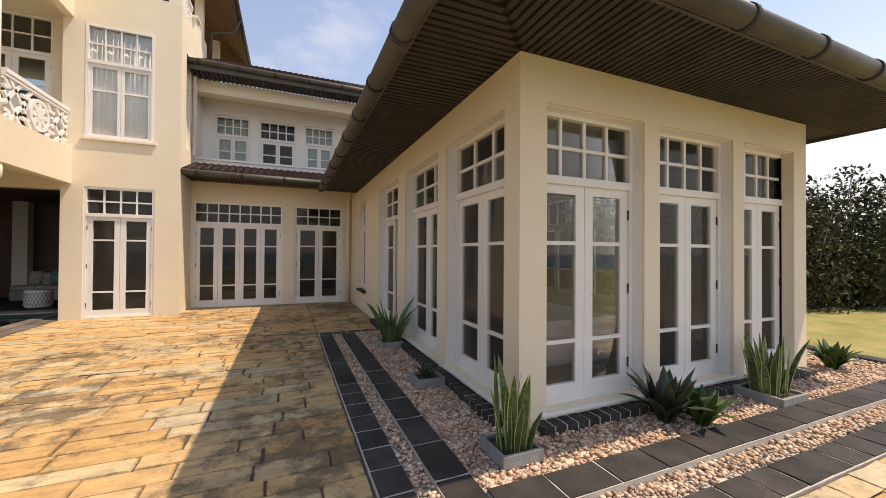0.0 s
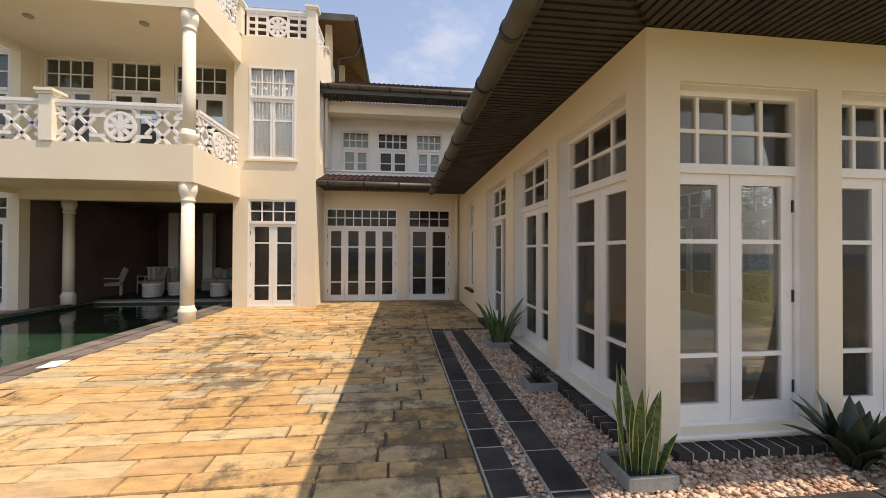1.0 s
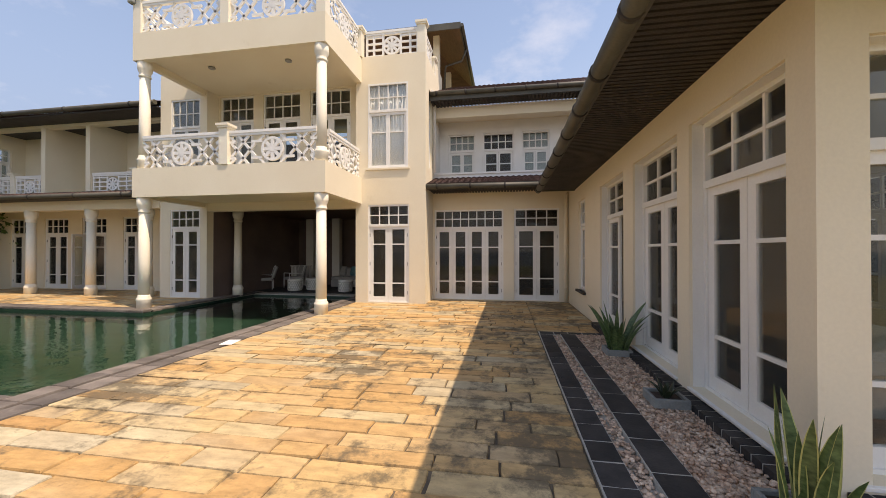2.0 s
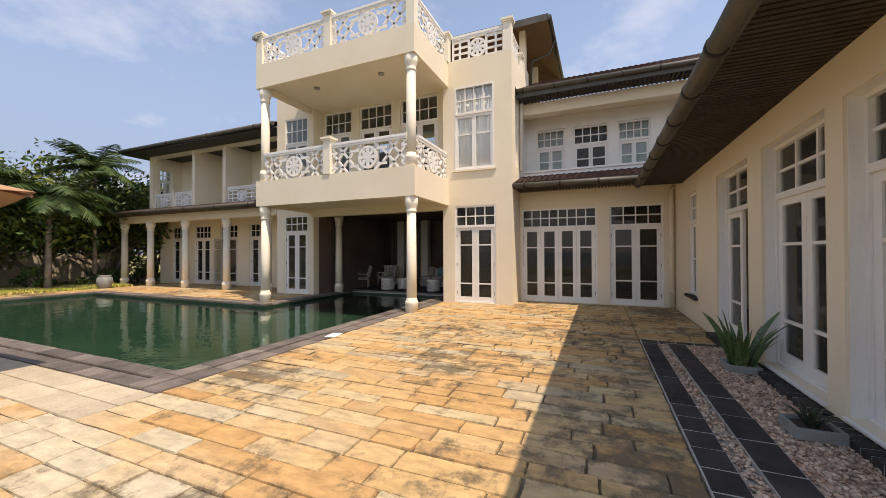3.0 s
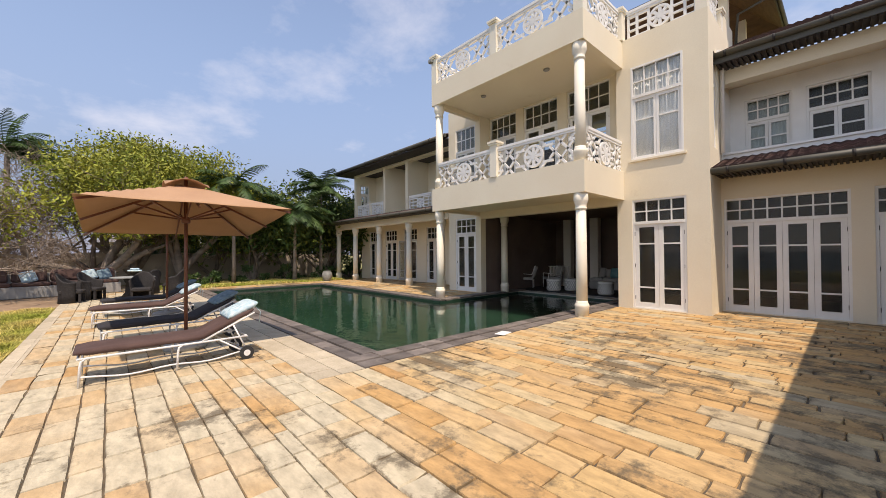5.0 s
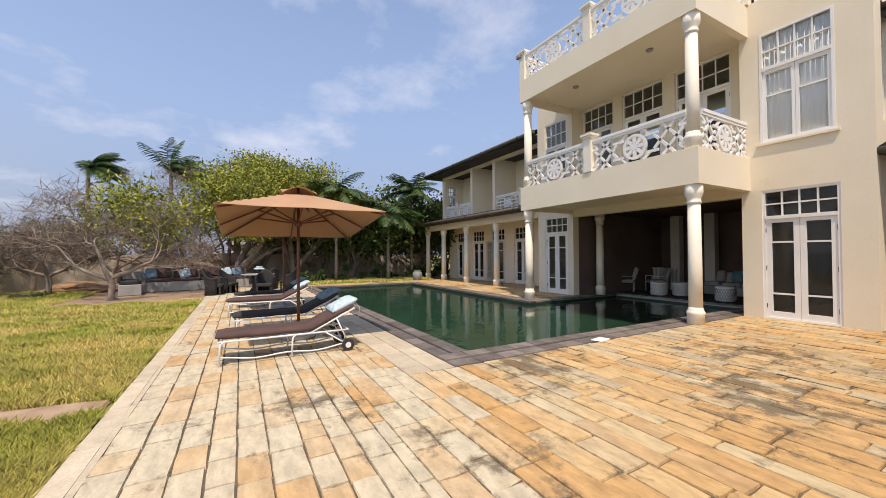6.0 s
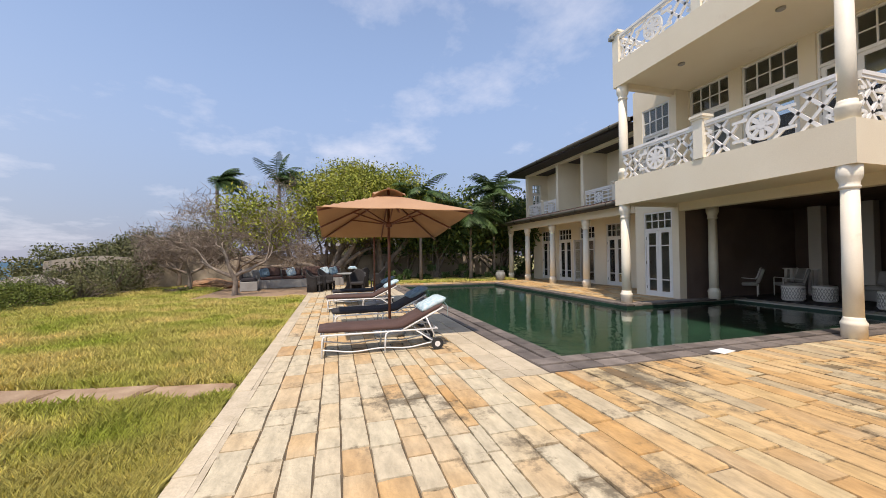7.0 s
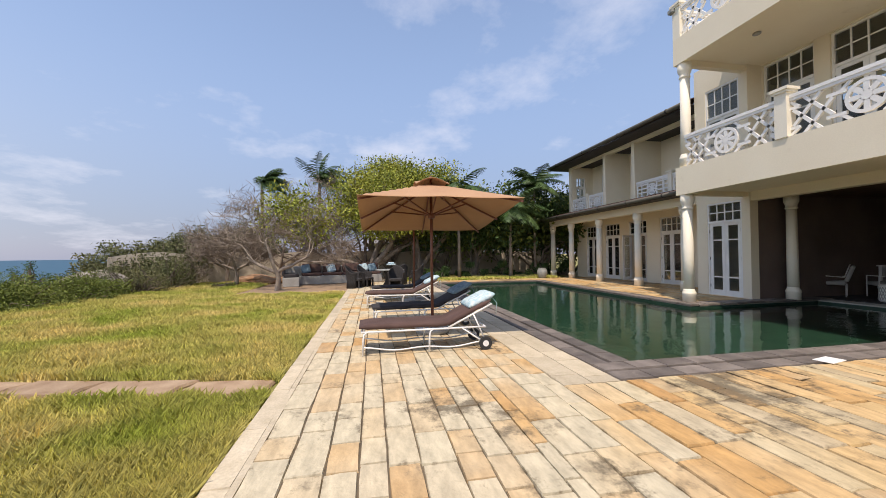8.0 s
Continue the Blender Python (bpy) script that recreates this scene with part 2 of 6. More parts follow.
M_PAVER = paver_mat("ochre_paving_stone", False)
M_PAVER_FAR = paver_mat("ochre_paving_stone_far", True)
M_JOINT = mk("paving_joint", (0.075, 0.06, 0.04), (0.17, 0.13, 0.085), 5, 0.9, 0.3, 50)
M_SLATE = mk("dark_slate", (0.026, 0.024, 0.023), (0.055, 0.049, 0.045), 4, 0.7, 0.2, 45, piece=0.25, stain=(0.10, 0.088, 0.072), stain_scale=3, stain_at=0.62, spec=0.3)
M_COPING = mk("pool_coping_slate", (0.115, 0.095, 0.08), (0.20, 0.168, 0.142), 4, 0.6, 0.2, 45, piece=0.3, stain=(0.27, 0.23, 0.19), stain_scale=3, stain_at=0.6)
M_GROUT = mk("pale_grout", (0.40, 0.38, 0.33), (0.50, 0.47, 0.41), 6, 0.9, 0.2, 60)
M_POOL = mk("dark_green_pool_tile", (0.014, 0.040, 0.025), (0.023, 0.060, 0.037), 2.0, 0.4, 0.1, 30)
M_GLASS = glass("window_glass", (0.80, 0.83, 0.82))
M_GLASS_CLEAR = glass("clear_window_glass", (0.97, 0.98, 0.98))
M_DOWNLIGHT = mk("grey_downlight_glass", (0.26, 0.25, 0.23), (0.34, 0.33, 0.30), 8, 0.4, 0.03, 40)
# pavilion panes: pale veil paints in the brightness of the room behind
M_GLASS_VEIL = glass("light_veiled_glass", (0.86, 0.87, 0.85), 0.022)
M_GRASS = mk("lawn_turf", (0.19, 0.19, 0.045), (0.32, 0.27, 0.095), 1.6, 0.9, 0.4, 60, stain=(0.33, 0.25, 0.12), stain_scale=0.5, stain_at=0.62)
M_EARTH = mk("red_earth", (0.30, 0.16, 0.08), (0.42, 0.26, 0.15), 2, 0.95, 0.3, 40)
M_WALL = mk("grey_boundary_render", (0.42, 0.35, 0.27), (0.52, 0.44, 0.34), 0.8, 0.9, 0.2, 40, stain=(0.28, 0.24, 0.19), stain_scale=0.7, stain_at=0.58)
M_WOODFLOOR = mk("brown_wood_floor", (0.26, 0.14, 0.075), (0.34, 0.19, 0.105), 3, 0.35, 0.1, 40, stretch=(1, 8, 1))
M_CURTAIN = mk("white_curtain", (0.82, 0.82, 0.80), (0.87, 0.87, 0.85), 2, 0.9, 0.1, 60)
M_LEAF_Y = mk("yellow_green_leaf", (0.135, 0.18, 0.022), (0.32, 0.31, 0.04), 0.8, 0.6, 0, 40, piece=0.5, island=True, spec=0.3)
M_LEAF_D = mk("dark_green_leaf", (0.035, 0.075, 0.018), (0.075, 0.12, 0.03), 0.8, 0.5, 0, 40, piece=0.4, island=True, spec=0.3)
M_LEAF_O = mk("olive_scrub_leaf", (0.085, 0.10, 0.035), (0.15, 0.14, 0.055), 0.8, 0.6, 0, 40, piece=0.4, island=True, spec=0.3)
M_LEAF_S = mk("dusky_olive_leaf", (0.030, 0.038, 0.013), (0.075, 0.075, 0.030), 0.8, 0.6, 0, 40, piece=0.4, island=True, spec=0.25)
M_LEAF_B = mk("bright_hedge_leaf", (0.10, 0.135, 0.02), (0.18, 0.20, 0.035), 0.8, 0.6, 0, 40, piece=0.35, island=True, spec=0.3)
M_BARK = mk("grey_brown_bark", (0.18, 0.14, 0.108), (0.34, 0.275, 0.21), 4, 0.9, 0.4, 30)
M_TWIG = mk("grey_brown_twig", (0.12, 0.088, 0.066), (0.20, 0.155, 0.12), 4, 0.9, 0.2, 30)
M_PEBBLE = mk("mixed_pebble", (0.38, 0.23, 0.15), (0.62, 0.48, 0.36), 9, 0.6, 0.05, 60, piece=0.45, island=True)
M_BLADE = mk("grass_blade", (0.37, 0.42, 0.06), (0.74, 0.58, 0.22), 0.55, 0.7, 0, 30, piece=0.35, island=True, spec=0.25)
M_CANVAS = mk("tan_canvas", (0.40, 0.23, 0.125), (0.45, 0.265, 0.145), 2, 0.9, 0.1, 120)
M_POLE = mk("red_brown_pole", (0.13, 0.045, 0.025), (0.19, 0.07, 0.04), 3, 0.4, 0.05, 50)
M_TUBE = mk("white_enamelled_tube", (0.76, 0.75, 0.72), (0.80, 0.79, 0.77), 3, 0.35, 0.02, 50)
M_BROWN = mk("brown_cushion_cloth", (0.075, 0.042, 0.035), (0.105, 0.062, 0.052), 3, 0.95, 0.15, 150)
M_BLACK = mk("black_cushion_cloth", (0.022, 0.020, 0.022), (0.040, 0.036, 0.038), 3, 0.95, 0.15, 150)
M_TOWEL = mk("pale_blue_towel", (0.30, 0.47, 0.54), (0.62, 0.71, 0.72), 16, 0.95, 0.2, 150)
M_BLUE = mk("slate_blue_cloth", (0.10, 0.17, 0.22), (0.22, 0.31, 0.36), 14, 0.95, 0.2, 150)
M_RUBBER = mk("black_rubber", (0.02, 0.02, 0.02), (0.035, 0.035, 0.035), 3, 0.7, 0.05, 50)
M_SANS = mk("banded_snake_plant_leaf", (0.035, 0.075, 0.022), (0.13, 0.20, 0.07), 22, 0.4, 0.05, 60, stretch=(1, 1, 1.6))
M_SANSEDGE = mk("yellow_leaf_margin", (0.42, 0.44, 0.14), (0.52, 0.52, 0.20), 6, 0.5, 0.0, 60)
M_AGAVE = mk("dark_agave_leaf", (0.025, 0.035, 0.022), (0.055, 0.075, 0.035), 6, 0.4, 0.05, 60)
M_POT = mk("grey_stone_pot", (0.20, 0.21, 0.20), (0.29, 0.30, 0.28), 6, 0.8, 0.2, 60)
M_SOIL = mk("pot_soil", (0.05, 0.035, 0.025), (0.09, 0.06, 0.045), 10, 0.95, 0.5, 60)
M_WICKER = mk("dark_wicker", (0.018, 0.016, 0.016), (0.04, 0.036, 0.034), 30, 0.85, 0.5, 110)
M_CONC = mk("grey_concrete", (0.28, 0.27, 0.25), (0.38, 0.37, 0.34), 2, 0.9, 0.2, 40)
M_LINEN = mk("grey_linen", (0.36, 0.345, 0.32), (0.46, 0.44, 0.41), 3, 0.95, 0.1, 90)
M_TEAL = mk("teal_cushion", (0.10, 0.24, 0.25), (0.20, 0.36, 0.36), 5, 0.95, 0.1, 90)
M_PATH = mk("brown_path_stone", (0.26, 0.165, 0.095), (0.38, 0.27, 0.17), 4, 0.9, 0.3, 40, piece=0.2)
M_SLAB = mk("pale_stone_slab", (0.46, 0.385, 0.265), (0.56, 0.475, 0.34), 5, 0.75, 0.25, 40, piece=0.14, stain=(0.28, 0.225, 0.15), stain_scale=2.2, stain_at=0.62)
M_ROCK = mk("grey_coral_rock", (0.20, 0.17, 0.14), (0.32, 0.28, 0.23), 1.5, 0.95, 0.5, 20)
M_REDTOP = mk("grey_far_roof", (0.16, 0.15, 0.15), (0.24, 0.22, 0.21), 2, 0.8, 0.2, 20)

# ---- building helpers ----
def box(bm, x0, x1, y0, y1, z0, z1, bevel=0.0):
    vs = [bm.verts.new((x, y, z)) for x in (x0, x1) for y in (y0, y1) for z in (z0, z1)]
    fs = [bm.faces.new([vs[i] for i in q]) for q in ((0, 1, 3, 2), (4, 6, 7, 5), (0, 4, 5, 1), (2, 3, 7, 6), (0, 2, 6, 4), (1, 5, 7, 3))]
    if bevel:
        es = list({e for f in fs for e in f.edges})
        bmesh.ops.bevel(bm, geom=es, offset=bevel, segments=1, affect="EDGES", profile=0.5)
    return vs


def bar(bm, a, b, w, h=None, up=(0, 0, 1)):
    """A straight bar of width w and depth h from a to b."""
    a, b, h = Vector(a), Vector(b), h or w
    d = (b - a).normalized()
    s = d.cross(Vector(up))
    s = s.normalized() if s.length > 1e-4 else d.orthogonal().normalized()
    u = s.cross(d).normalized()
    q = [s * (i * w / 2) + u * (j * h / 2) for i, j in ((-1, -1), (1, -1), (1, 1), (-1, 1))]
    v0, v1 = [bm.verts.new(a + k) for k in q], [bm.verts.new(b + k) for k in q]
    for i in range(4):
        bm.faces.new((v0[i], v0[(i + 1) % 4], v1[(i + 1) % 4], v1[i]))
    bm.faces.new(v0[::-1]); bm.faces.new(v1)


def tube(bm, pts, radii, seg=8, cap=True):
    """A round tube along points; radii one number or one per point."""
    pts = [Vector(p) for p in pts]
    if not hasattr(radii, "__len__"): radii = [radii] * len(pts)
    rings, side = [], None
    for i, p in enumerate(pts):
        d = (pts[min(i + 1, len(pts) - 1)] - pts[max(i - 1, 0)]).normalized()
        side = (side - d * side.dot(d)).normalized() if side is not None and (side - d * side.dot(d)).length > 1e-3 else d.orthogonal().normalized()
        w = d.cross(side)
        rings.append([bm.verts.new(p + (side * math.cos(k * math.tau / seg) + w * math.sin(k * math.tau / seg)) * radii[i]) for k in range(seg)])
    for r0, r1 in zip(rings, rings[1:]):
        for k in range(seg):
            f = bm.faces.new((r0[k], r0[(k + 1) % seg], r1[(k + 1) % seg], r1[k])); f.smooth = True
    if cap:
        bm.faces.new(rings[0][::-1]); bm.faces.new(rings[-1])


def lathe(bm, x, y, profile, seg=20):
    """A turned shape about an upright axis; profile is (radius, height) from the bottom up."""
    rings = [[bm.verts.new((x + r * math.cos(k * math.tau / seg), y + r * math.sin(k * math.tau / seg), z)) for k in range(seg)] for r, z in profile]
    for r0, r1 in zip(rings, rings[1:]):
        for k in range(seg):
            f = bm.faces.new((r0[k], r0[(k + 1) % seg], r1[(k + 1) % seg], r1[k])); f.smooth = True
    bm.faces.new(rings[0][::-1]); bm.faces.new(rings[-1])


def part(name, bm, material, parent=None, label=""):
    me = bpy.data.meshes.new(name)
    bmesh.ops.recalc_face_normals(bm, faces=bm.faces[:]) if len(bm.faces) < 60000 else None
    bm.to_mesh(me); bm.free()
    me.materials.append(material)
    ob = new(name, me)
    if parent: ob.parent = parent
    if label: tagged(ob, label)
    return ob


def thing(name, label, category, group="", kind="", at=(0, 0, 0, 0)):
    ob = new(name)
    ob.empty_display_size = 0.1
    ob.matrix_world = pose(at[0], at[1], at[2], 0, 0, at[3])
    return tagged(ob, label, category, group, kind)


def boxes(*ranges, bevel=0.0):
    bm = bmesh.new()
    for r in ranges: box(bm, *r, bevel=bevel)
    return bm


def wall(name, axis, c0, c1, u0, u1, z0, z1, openings=(), mat=None, label="cream plastered wall", parent=None):
    """A thick wall along x or y with openings (u0, u1, z0, z1) cut through."""
    bm = bmesh.new()
    cuts = sorted({u0, u1, *[o[0] for o in openings], *[o[1] for o in openings]})
    cuts = [c for c in cuts if u0 <= c <= u1]
    for a, b in zip(cuts, cuts[1:]):
        mid, z = (a + b) / 2, z0
        for o in sorted([o for o in openings if o[0] < mid < o[1]], key=lambda o: o[2]):
            if o[2] > z + 1e-4: box(bm, *((a, b, c0, c1) if axis == "x" else (c0, c1, a, b)), z, o[2])
            z = o[3]
        if z1 > z + 1e-4: box(bm, *((a, b, c0, c1) if axis == "x" else (c0, c1, a, b)), z, z1)
    bmesh.ops.remove_doubles(bm, verts=bm.verts, dist=0.0005)
    ob = part(name, bm, mat or M_PLASTER, parent)
    return ob if parent else tagged(ob, label, "wall", kind="structure")


OPENING_COUNT = [0, 0]


def glazed(axis, c, u0, u1, z0, z1, leaves=2, split=0.0, cols=4, rows=2, door=True, open_leaf=(), out=-1, ratios=(0.20, 0.60, 0.20), label="white-painted glazed door", curtain=False, frame_w=0.05, pane_mat=None, reveal=0.0):
    """A glazed door or casement with a many-paned light above, standing in the plane c along x or y.
    split: height where the leaves end and the upper light begins; ratios: heights of the leaf's panes, bottom up."""
    OPENING_COUNT[0 if door else 1] += 1
    nm = ("door_%d" % OPENING_COUNT[0]) if door else ("window_%d" % OPENING_COUNT[1])
    root = thing(nm, label, "door" if door else "window", kind="structure", at=(u0 if axis == "x" else c, c if axis == "x" else u0, z0, 0 if axis == "x" else 90))
    W, H, S = u1 - u0, z1 - z0, split - z0
    f, d = frame_w, 0.09
    bm = boxes((0, f, -d / 2, d / 2, 0, H), (W - f, W, -d / 2, d / 2, 0, H), (f, W - f, -d / 2, d / 2, H - f, H), (f, W - f, -d / 2 - 0.012, d / 2 + 0.012, S - 0.03, S + 0.045), (f, W - f, -d / 2, d / 2, 0, 0.03 if door else 0.05))
    if reveal:
        ya, yb = sorted((out * d / 2, out * (d / 2 + reveal)))
        for r in ((0, 0.007, ya, yb, 0, H), (W - 0.007, W, ya, yb, 0, H), (0.007, W - 0.007, ya, yb, H - 0.007, H)): box(bm, *r)
    part("window_frame", bm, M_WHITE, root)
    # upper light with glazing bars
    tz0, tz1 = S + 0.045, H - f
    if tz1 - tz0 > 0.1:
        bm, bw = bmesh.new(), 0.032
        for i in range(1, cols):
            x = f + (W - 2 * f) * i / cols
            box(bm, x - bw / 2, x + bw / 2, -0.022, 0.022, tz0, tz1)
        for j in range(1, rows):
            z = tz0 + (tz1 - tz0) * j / rows
            for i in range(cols):
                box(bm, f + (W - 2 * f) * i / cols + (bw / 2 if i else 0), f + (W - 2 * f) * (i + 1) / cols - (bw / 2 if i < cols - 1 else 0), -0.019, 0.019, z - bw / 2, z + bw / 2)
        t = part("glazing_bars", bm, M_WHITE, root)
        for i in range(cols):
            for j in range(rows):
                xa, xb = f + (W - 2 * f) * i / cols, f + (W - 2 * f) * (i + 1) / cols
                za, zb = tz0 + (tz1 - tz0) * j / rows, tz0 + (tz1 - tz0) * (j + 1) / rows
                g = part("pane", boxes((xa + 0.012, xb - 0.012, -0.003, 0.003, za + 0.012, zb - 0.012)), pane_mat or M_GLASS, t)
                g.visible_shadow = False
    # leaves
    lw = (W - 2 * f) / leaves
    for k in range(leaves):
        lh = S - 0.03 - 0.03
        st = min(0.105 if door else 0.062, lw * 0.24)
        bot = 0.13 if door else 0.06
        bm = boxes((0.003, st, -0.022, 0.022, 0, lh), (lw - st, lw - 0.003, -0.022, 0.022, 0, lh), (st, lw - st, -0.022, 0.022, 0, bot), (st, lw - st, -0.022, 0.022, lh - 0.085, lh))
        zs, free = [bot], lh - 0.085 - bot
        for r in ratios: zs.append(zs[-1] + free * r)
        for z in zs[1:-1]: box(bm, st, lw - st, -0.019, 0.019, z - 0.018, z + 0.018)
        leaf = part("leaf", bm, M_WHITE, root)
        for za, zb in zip(zs, zs[1:]):
            g = part("pane", boxes((st - 0.012, lw - st + 0.012, -0.003, 0.003, za + 0.01, zb - 0.01)), pane_mat or M_GLASS, leaf)
            g.visible_shadow = False
        ang = dict(open_leaf).get(k, 0)
        hinge = f + lw * k
        if ang and k >= leaves / 2:
            leaf.matrix_basis = pose(hinge + lw, 0, 0.03, 0, 0, ang) @ pose(-lw, 0, 0)
        else:
            leaf.matrix_basis = pose(hinge, 0, 0.03, 0, 0, ang)
        if door and k in (0, leaves - 1):
            bmh = bmesh.new()
            hx = 0.0 if k == 0 else lw
            for z in (0.25, lh * 0.5, lh - 0.25): box(bmh, hx - 0.012, hx + 0.012, -0.034, -0.022, z - 0.05, z + 0.05)
            part("hinge", bmh, M_SLATE, leaf)
    if curtain:
        for s in (0, 1):
            bm = bmesh.new()
            a, b = (0.02, W * 0.495) if s == 0 else (W * 0.505, W - 0.02)
            n = 40
            row = [[bm.verts.new((a + (b - a) * i / n, -out * (0.056 + 0.004 * math.sin(i * 1.0 + s) + 0.002 * math.sin(i * 2.3)), z)) for z in (0.02, H - 0.06)] for i in range(n + 1)]
            for i in range(n):
                fc = bm.faces.new((row[i][0], row[i + 1][0], row[i + 1][1], row[i][1])); fc.smooth = True
            cu = part("curtain", bm, M_CURTAIN, root, "gathered white curtain behind the glass")
            sol = cu.modifiers.new("thick", "SOLIDIFY"); sol.thickness = 0.004
    return root

# ---- ground, lawn and sea ----
def ground_z(x, y):
    s = -0.20 * x - 0.98 * y
    k = min(max((s - 18.0) / 26.0, 0), 1)
    mound = 1.6 * math.exp(-((x + 39) ** 2 + (y + 15) ** 2) / 90.0)
    return -0.07 - 11.0 * k * k * (3 - 2 * k) + mound + 0.05 * noise.noise((x * 0.22, y * 0.22, 0)) * min(max((-1.6 - y) / 3, 0), 1)


POOL = (-18.4, -5.15, 2.8, 7.7)       # main basin
ARM = (-9.2, -5.15, 7.7, 11.9)        # basin under the house
xs = sorted([-400, -250, -160, -110, -80, *[-60 + 2 * i for i in range(21)], POOL[0], -17, -15, -13, -11, ARM[0], -7, POOL[1], -4, -2, 0, 2, 4, 6, 8, 10, 14, 20, 30, 50, 90, 200, 400])
ys = sorted([-400, -250, -160, -110, -80, *[-60 + 2 * i for i in range(29)], -1.45, 0, POOL[2], 4, 6, POOL[3], 9.5, ARM[3], 13, 15, 18, 22, 30, 45, 70, 120, 250, 400])
bm = bmesh.new()
grid = {}
for x in xs:
    for y in ys: grid[x, y] = bm.verts.new((x, y, ground_z(x, y)))
for xa, xb in zip(xs, xs[1:]):
    for ya, yb in zip(ys, ys[1:]):
        mx_, my_ = (xa + xb) / 2, (ya + yb) / 2
        if any(r[0] < mx_ < r[1] and r[2] < my_ < r[3] for r in (POOL, ARM)): continue
        f = bm.faces.new((grid[xa, ya], grid[xb, ya], grid[xb, yb], grid[xa, yb])); f.smooth = True
tagged(part("ground", bm, M_GRASS), "patchy dry lawn sloping down to the sea", "ground", kind="structure")

msea, n_, l_, p_ = nodes_of("sea_water")
p_.inputs["Base Color"].default_value, p_.inputs["Roughness"].default_value = (0.012, 0.07, 0.115, 1), 0.55
w_ = n_.new("ShaderNodeTexNoise"); w_.inputs["Scale"].default_value = 0.3
b_ = n_.new("ShaderNodeBump"); b_.inputs["Strength"].default_value = 0.6
l_.new(w_.outputs["Fac"], b_.inputs["Height"]); l_.new(b_.outputs[0], p_.inputs["Normal"])
bm = bmesh.new()
bm.faces.new([bm.verts.new(v) for v in ((-4500, -4500, -10), (4500, -4500, -10), (4500, -20, -10), (-4500, 1500, -10))])
tagged(part("water", bm, msea), "deep blue sea reaching the horizon", "sea", kind="structure")

# ---- terrace slab under the paving, and the pool ----
bm = boxes((-22.5, 12, -1.45, 0.86, -0.25, -0.018), (-22.5, 0.52, 0.86, 2.3, -0.25, -0.018), (-20.2, -18.9, 2.3, 16, -0.25, -0.018), (-4.6, 0.52, 2.3, 11.5, -0.25, -0.018), (0.52, 3.2, 7.0, 11.5, -0.25, -0.018),
           (-18.9, -9.7, 8.2, 16, -0.25, -0.018), (-9.7, -2.4, 12.4, 16, -0.25, -0.105))
tagged(part("terrace_slab", bm, M_JOINT), "mortar bed of the sunlit stone terrace", "terrace", kind="structure")
bm = boxes((POOL[0] - .2, POOL[1] + .2, POOL[2] - .2, POOL[3] + .0, -1.7, -1.5), (ARM[0] - .2, ARM[1] + .2, ARM[2], ARM[3] + .2, -1.7, -1.5),
           (POOL[0] - .2, POOL[0], POOL[2] - .2, POOL[3] + .2, -1.5, -0.05), (POOL[0], POOL[1] + .2, POOL[2] - .2, POOL[2], -1.5, -0.05), (POOL[1], POOL[1] + .2, POOL[2], ARM[3] + .2, -1.5, -0.05),
           (POOL[0], ARM[0], POOL[3], POOL[3] + .2, -1.5, -0.05), (ARM[0] - .2, ARM[0], POOL[3] + .2, ARM[3], -1.5, -0.05), (ARM[0] - .2, ARM[1], ARM[3], ARM[3] + .2, -1.5, -0.05))
tagged(part("pool_basin", bm, M_POOL), "dark green tiled swimming pool basin", "pool", kind="structure")
mw, n_, l_, p_ = nodes_of("pool_water")
p_.inputs["Base Color"].default_value, p_.inputs["Roughness"].default_value = (0.55, 0.80, 0.72, 1), 0.015
p_.inputs["Transmission Weight"].default_value, p_.inputs["IOR"].default_value = 1.0, 1.33
g_, w_ = n_.new("ShaderNodeNewGeometry"), n_.new("ShaderNodeTexNoise")
w_.inputs["Scale"].default_value, w_.inputs["Detail"].default_value = 2.6, 3
l_.new(g_.outputs["Position"], w_.inputs["Vector"])
b_ = n_.new("ShaderNodeBump"); b_.inputs["Strength"].default_value, b_.inputs["Distance"].default_value = 0.16, 0.05
l_.new(w_.outputs["Fac"], b_.inputs["Height"]); l_.new(b_.outputs[0], p_.inputs["Normal"])
bm = bmesh.new()
vv = [bm.verts.new((x, y, -0.10)) for x, y in ((POOL[0], POOL[2]), (POOL[1], POOL[2]), (POOL[1], ARM[3]), (ARM[0], ARM[3]), (ARM[0], POOL[3]), (POOL[0], POOL[3]))]
bm.faces.new(vv)
pw = tagged(part("pool_water", bm, mw), "still dark green pool water", "water", kind="structure")
pw.visible_shadow = False

# ---- pavilion ----
PX, PY, PE, PN, PT = 1.77, 2.345, 6.20, 11.395, 3.22
W_OPEN = [(2.59, 3.93), (4.20, 5.64), (6.10, 7.58)]
S_OPEN = [(1.99, 3.24), (3.46, 4.67), (4.87, 5.97)]
Z0, ZS, Z1 = 0.14, 2.19, 2.83
wall("wall_west", "y", PX, PX + 0.28, PY, PN, -0.1, PT, [(a, b, Z0, Z1) for a, b in W_OPEN] + [(9.02, 9.85, 0.55, Z1)])
wall("wall_west_upper", "y", PX, PX + 0.28, 10.40, PN, PT, 3.38)
wall("wall_south", "x", PY, PY + 0.28, PX + 0.28, PE - 0.28, -0.1, PT, [(a, b, Z0, Z1) for a, b in S_OPEN])
wall("wall_east", "y", PE - 0.28, PE, PY, PN, -0.1, PT, [(2.75, 4.15, 0.58, Z1), (4.5, 5.9, 0.58, Z1), (6.3, 7.7, 0.58, Z1)])
wall("wall_north", "x", PN - 0.28, PN, PX + 0.28, PE - 0.28, -0.1, PT)
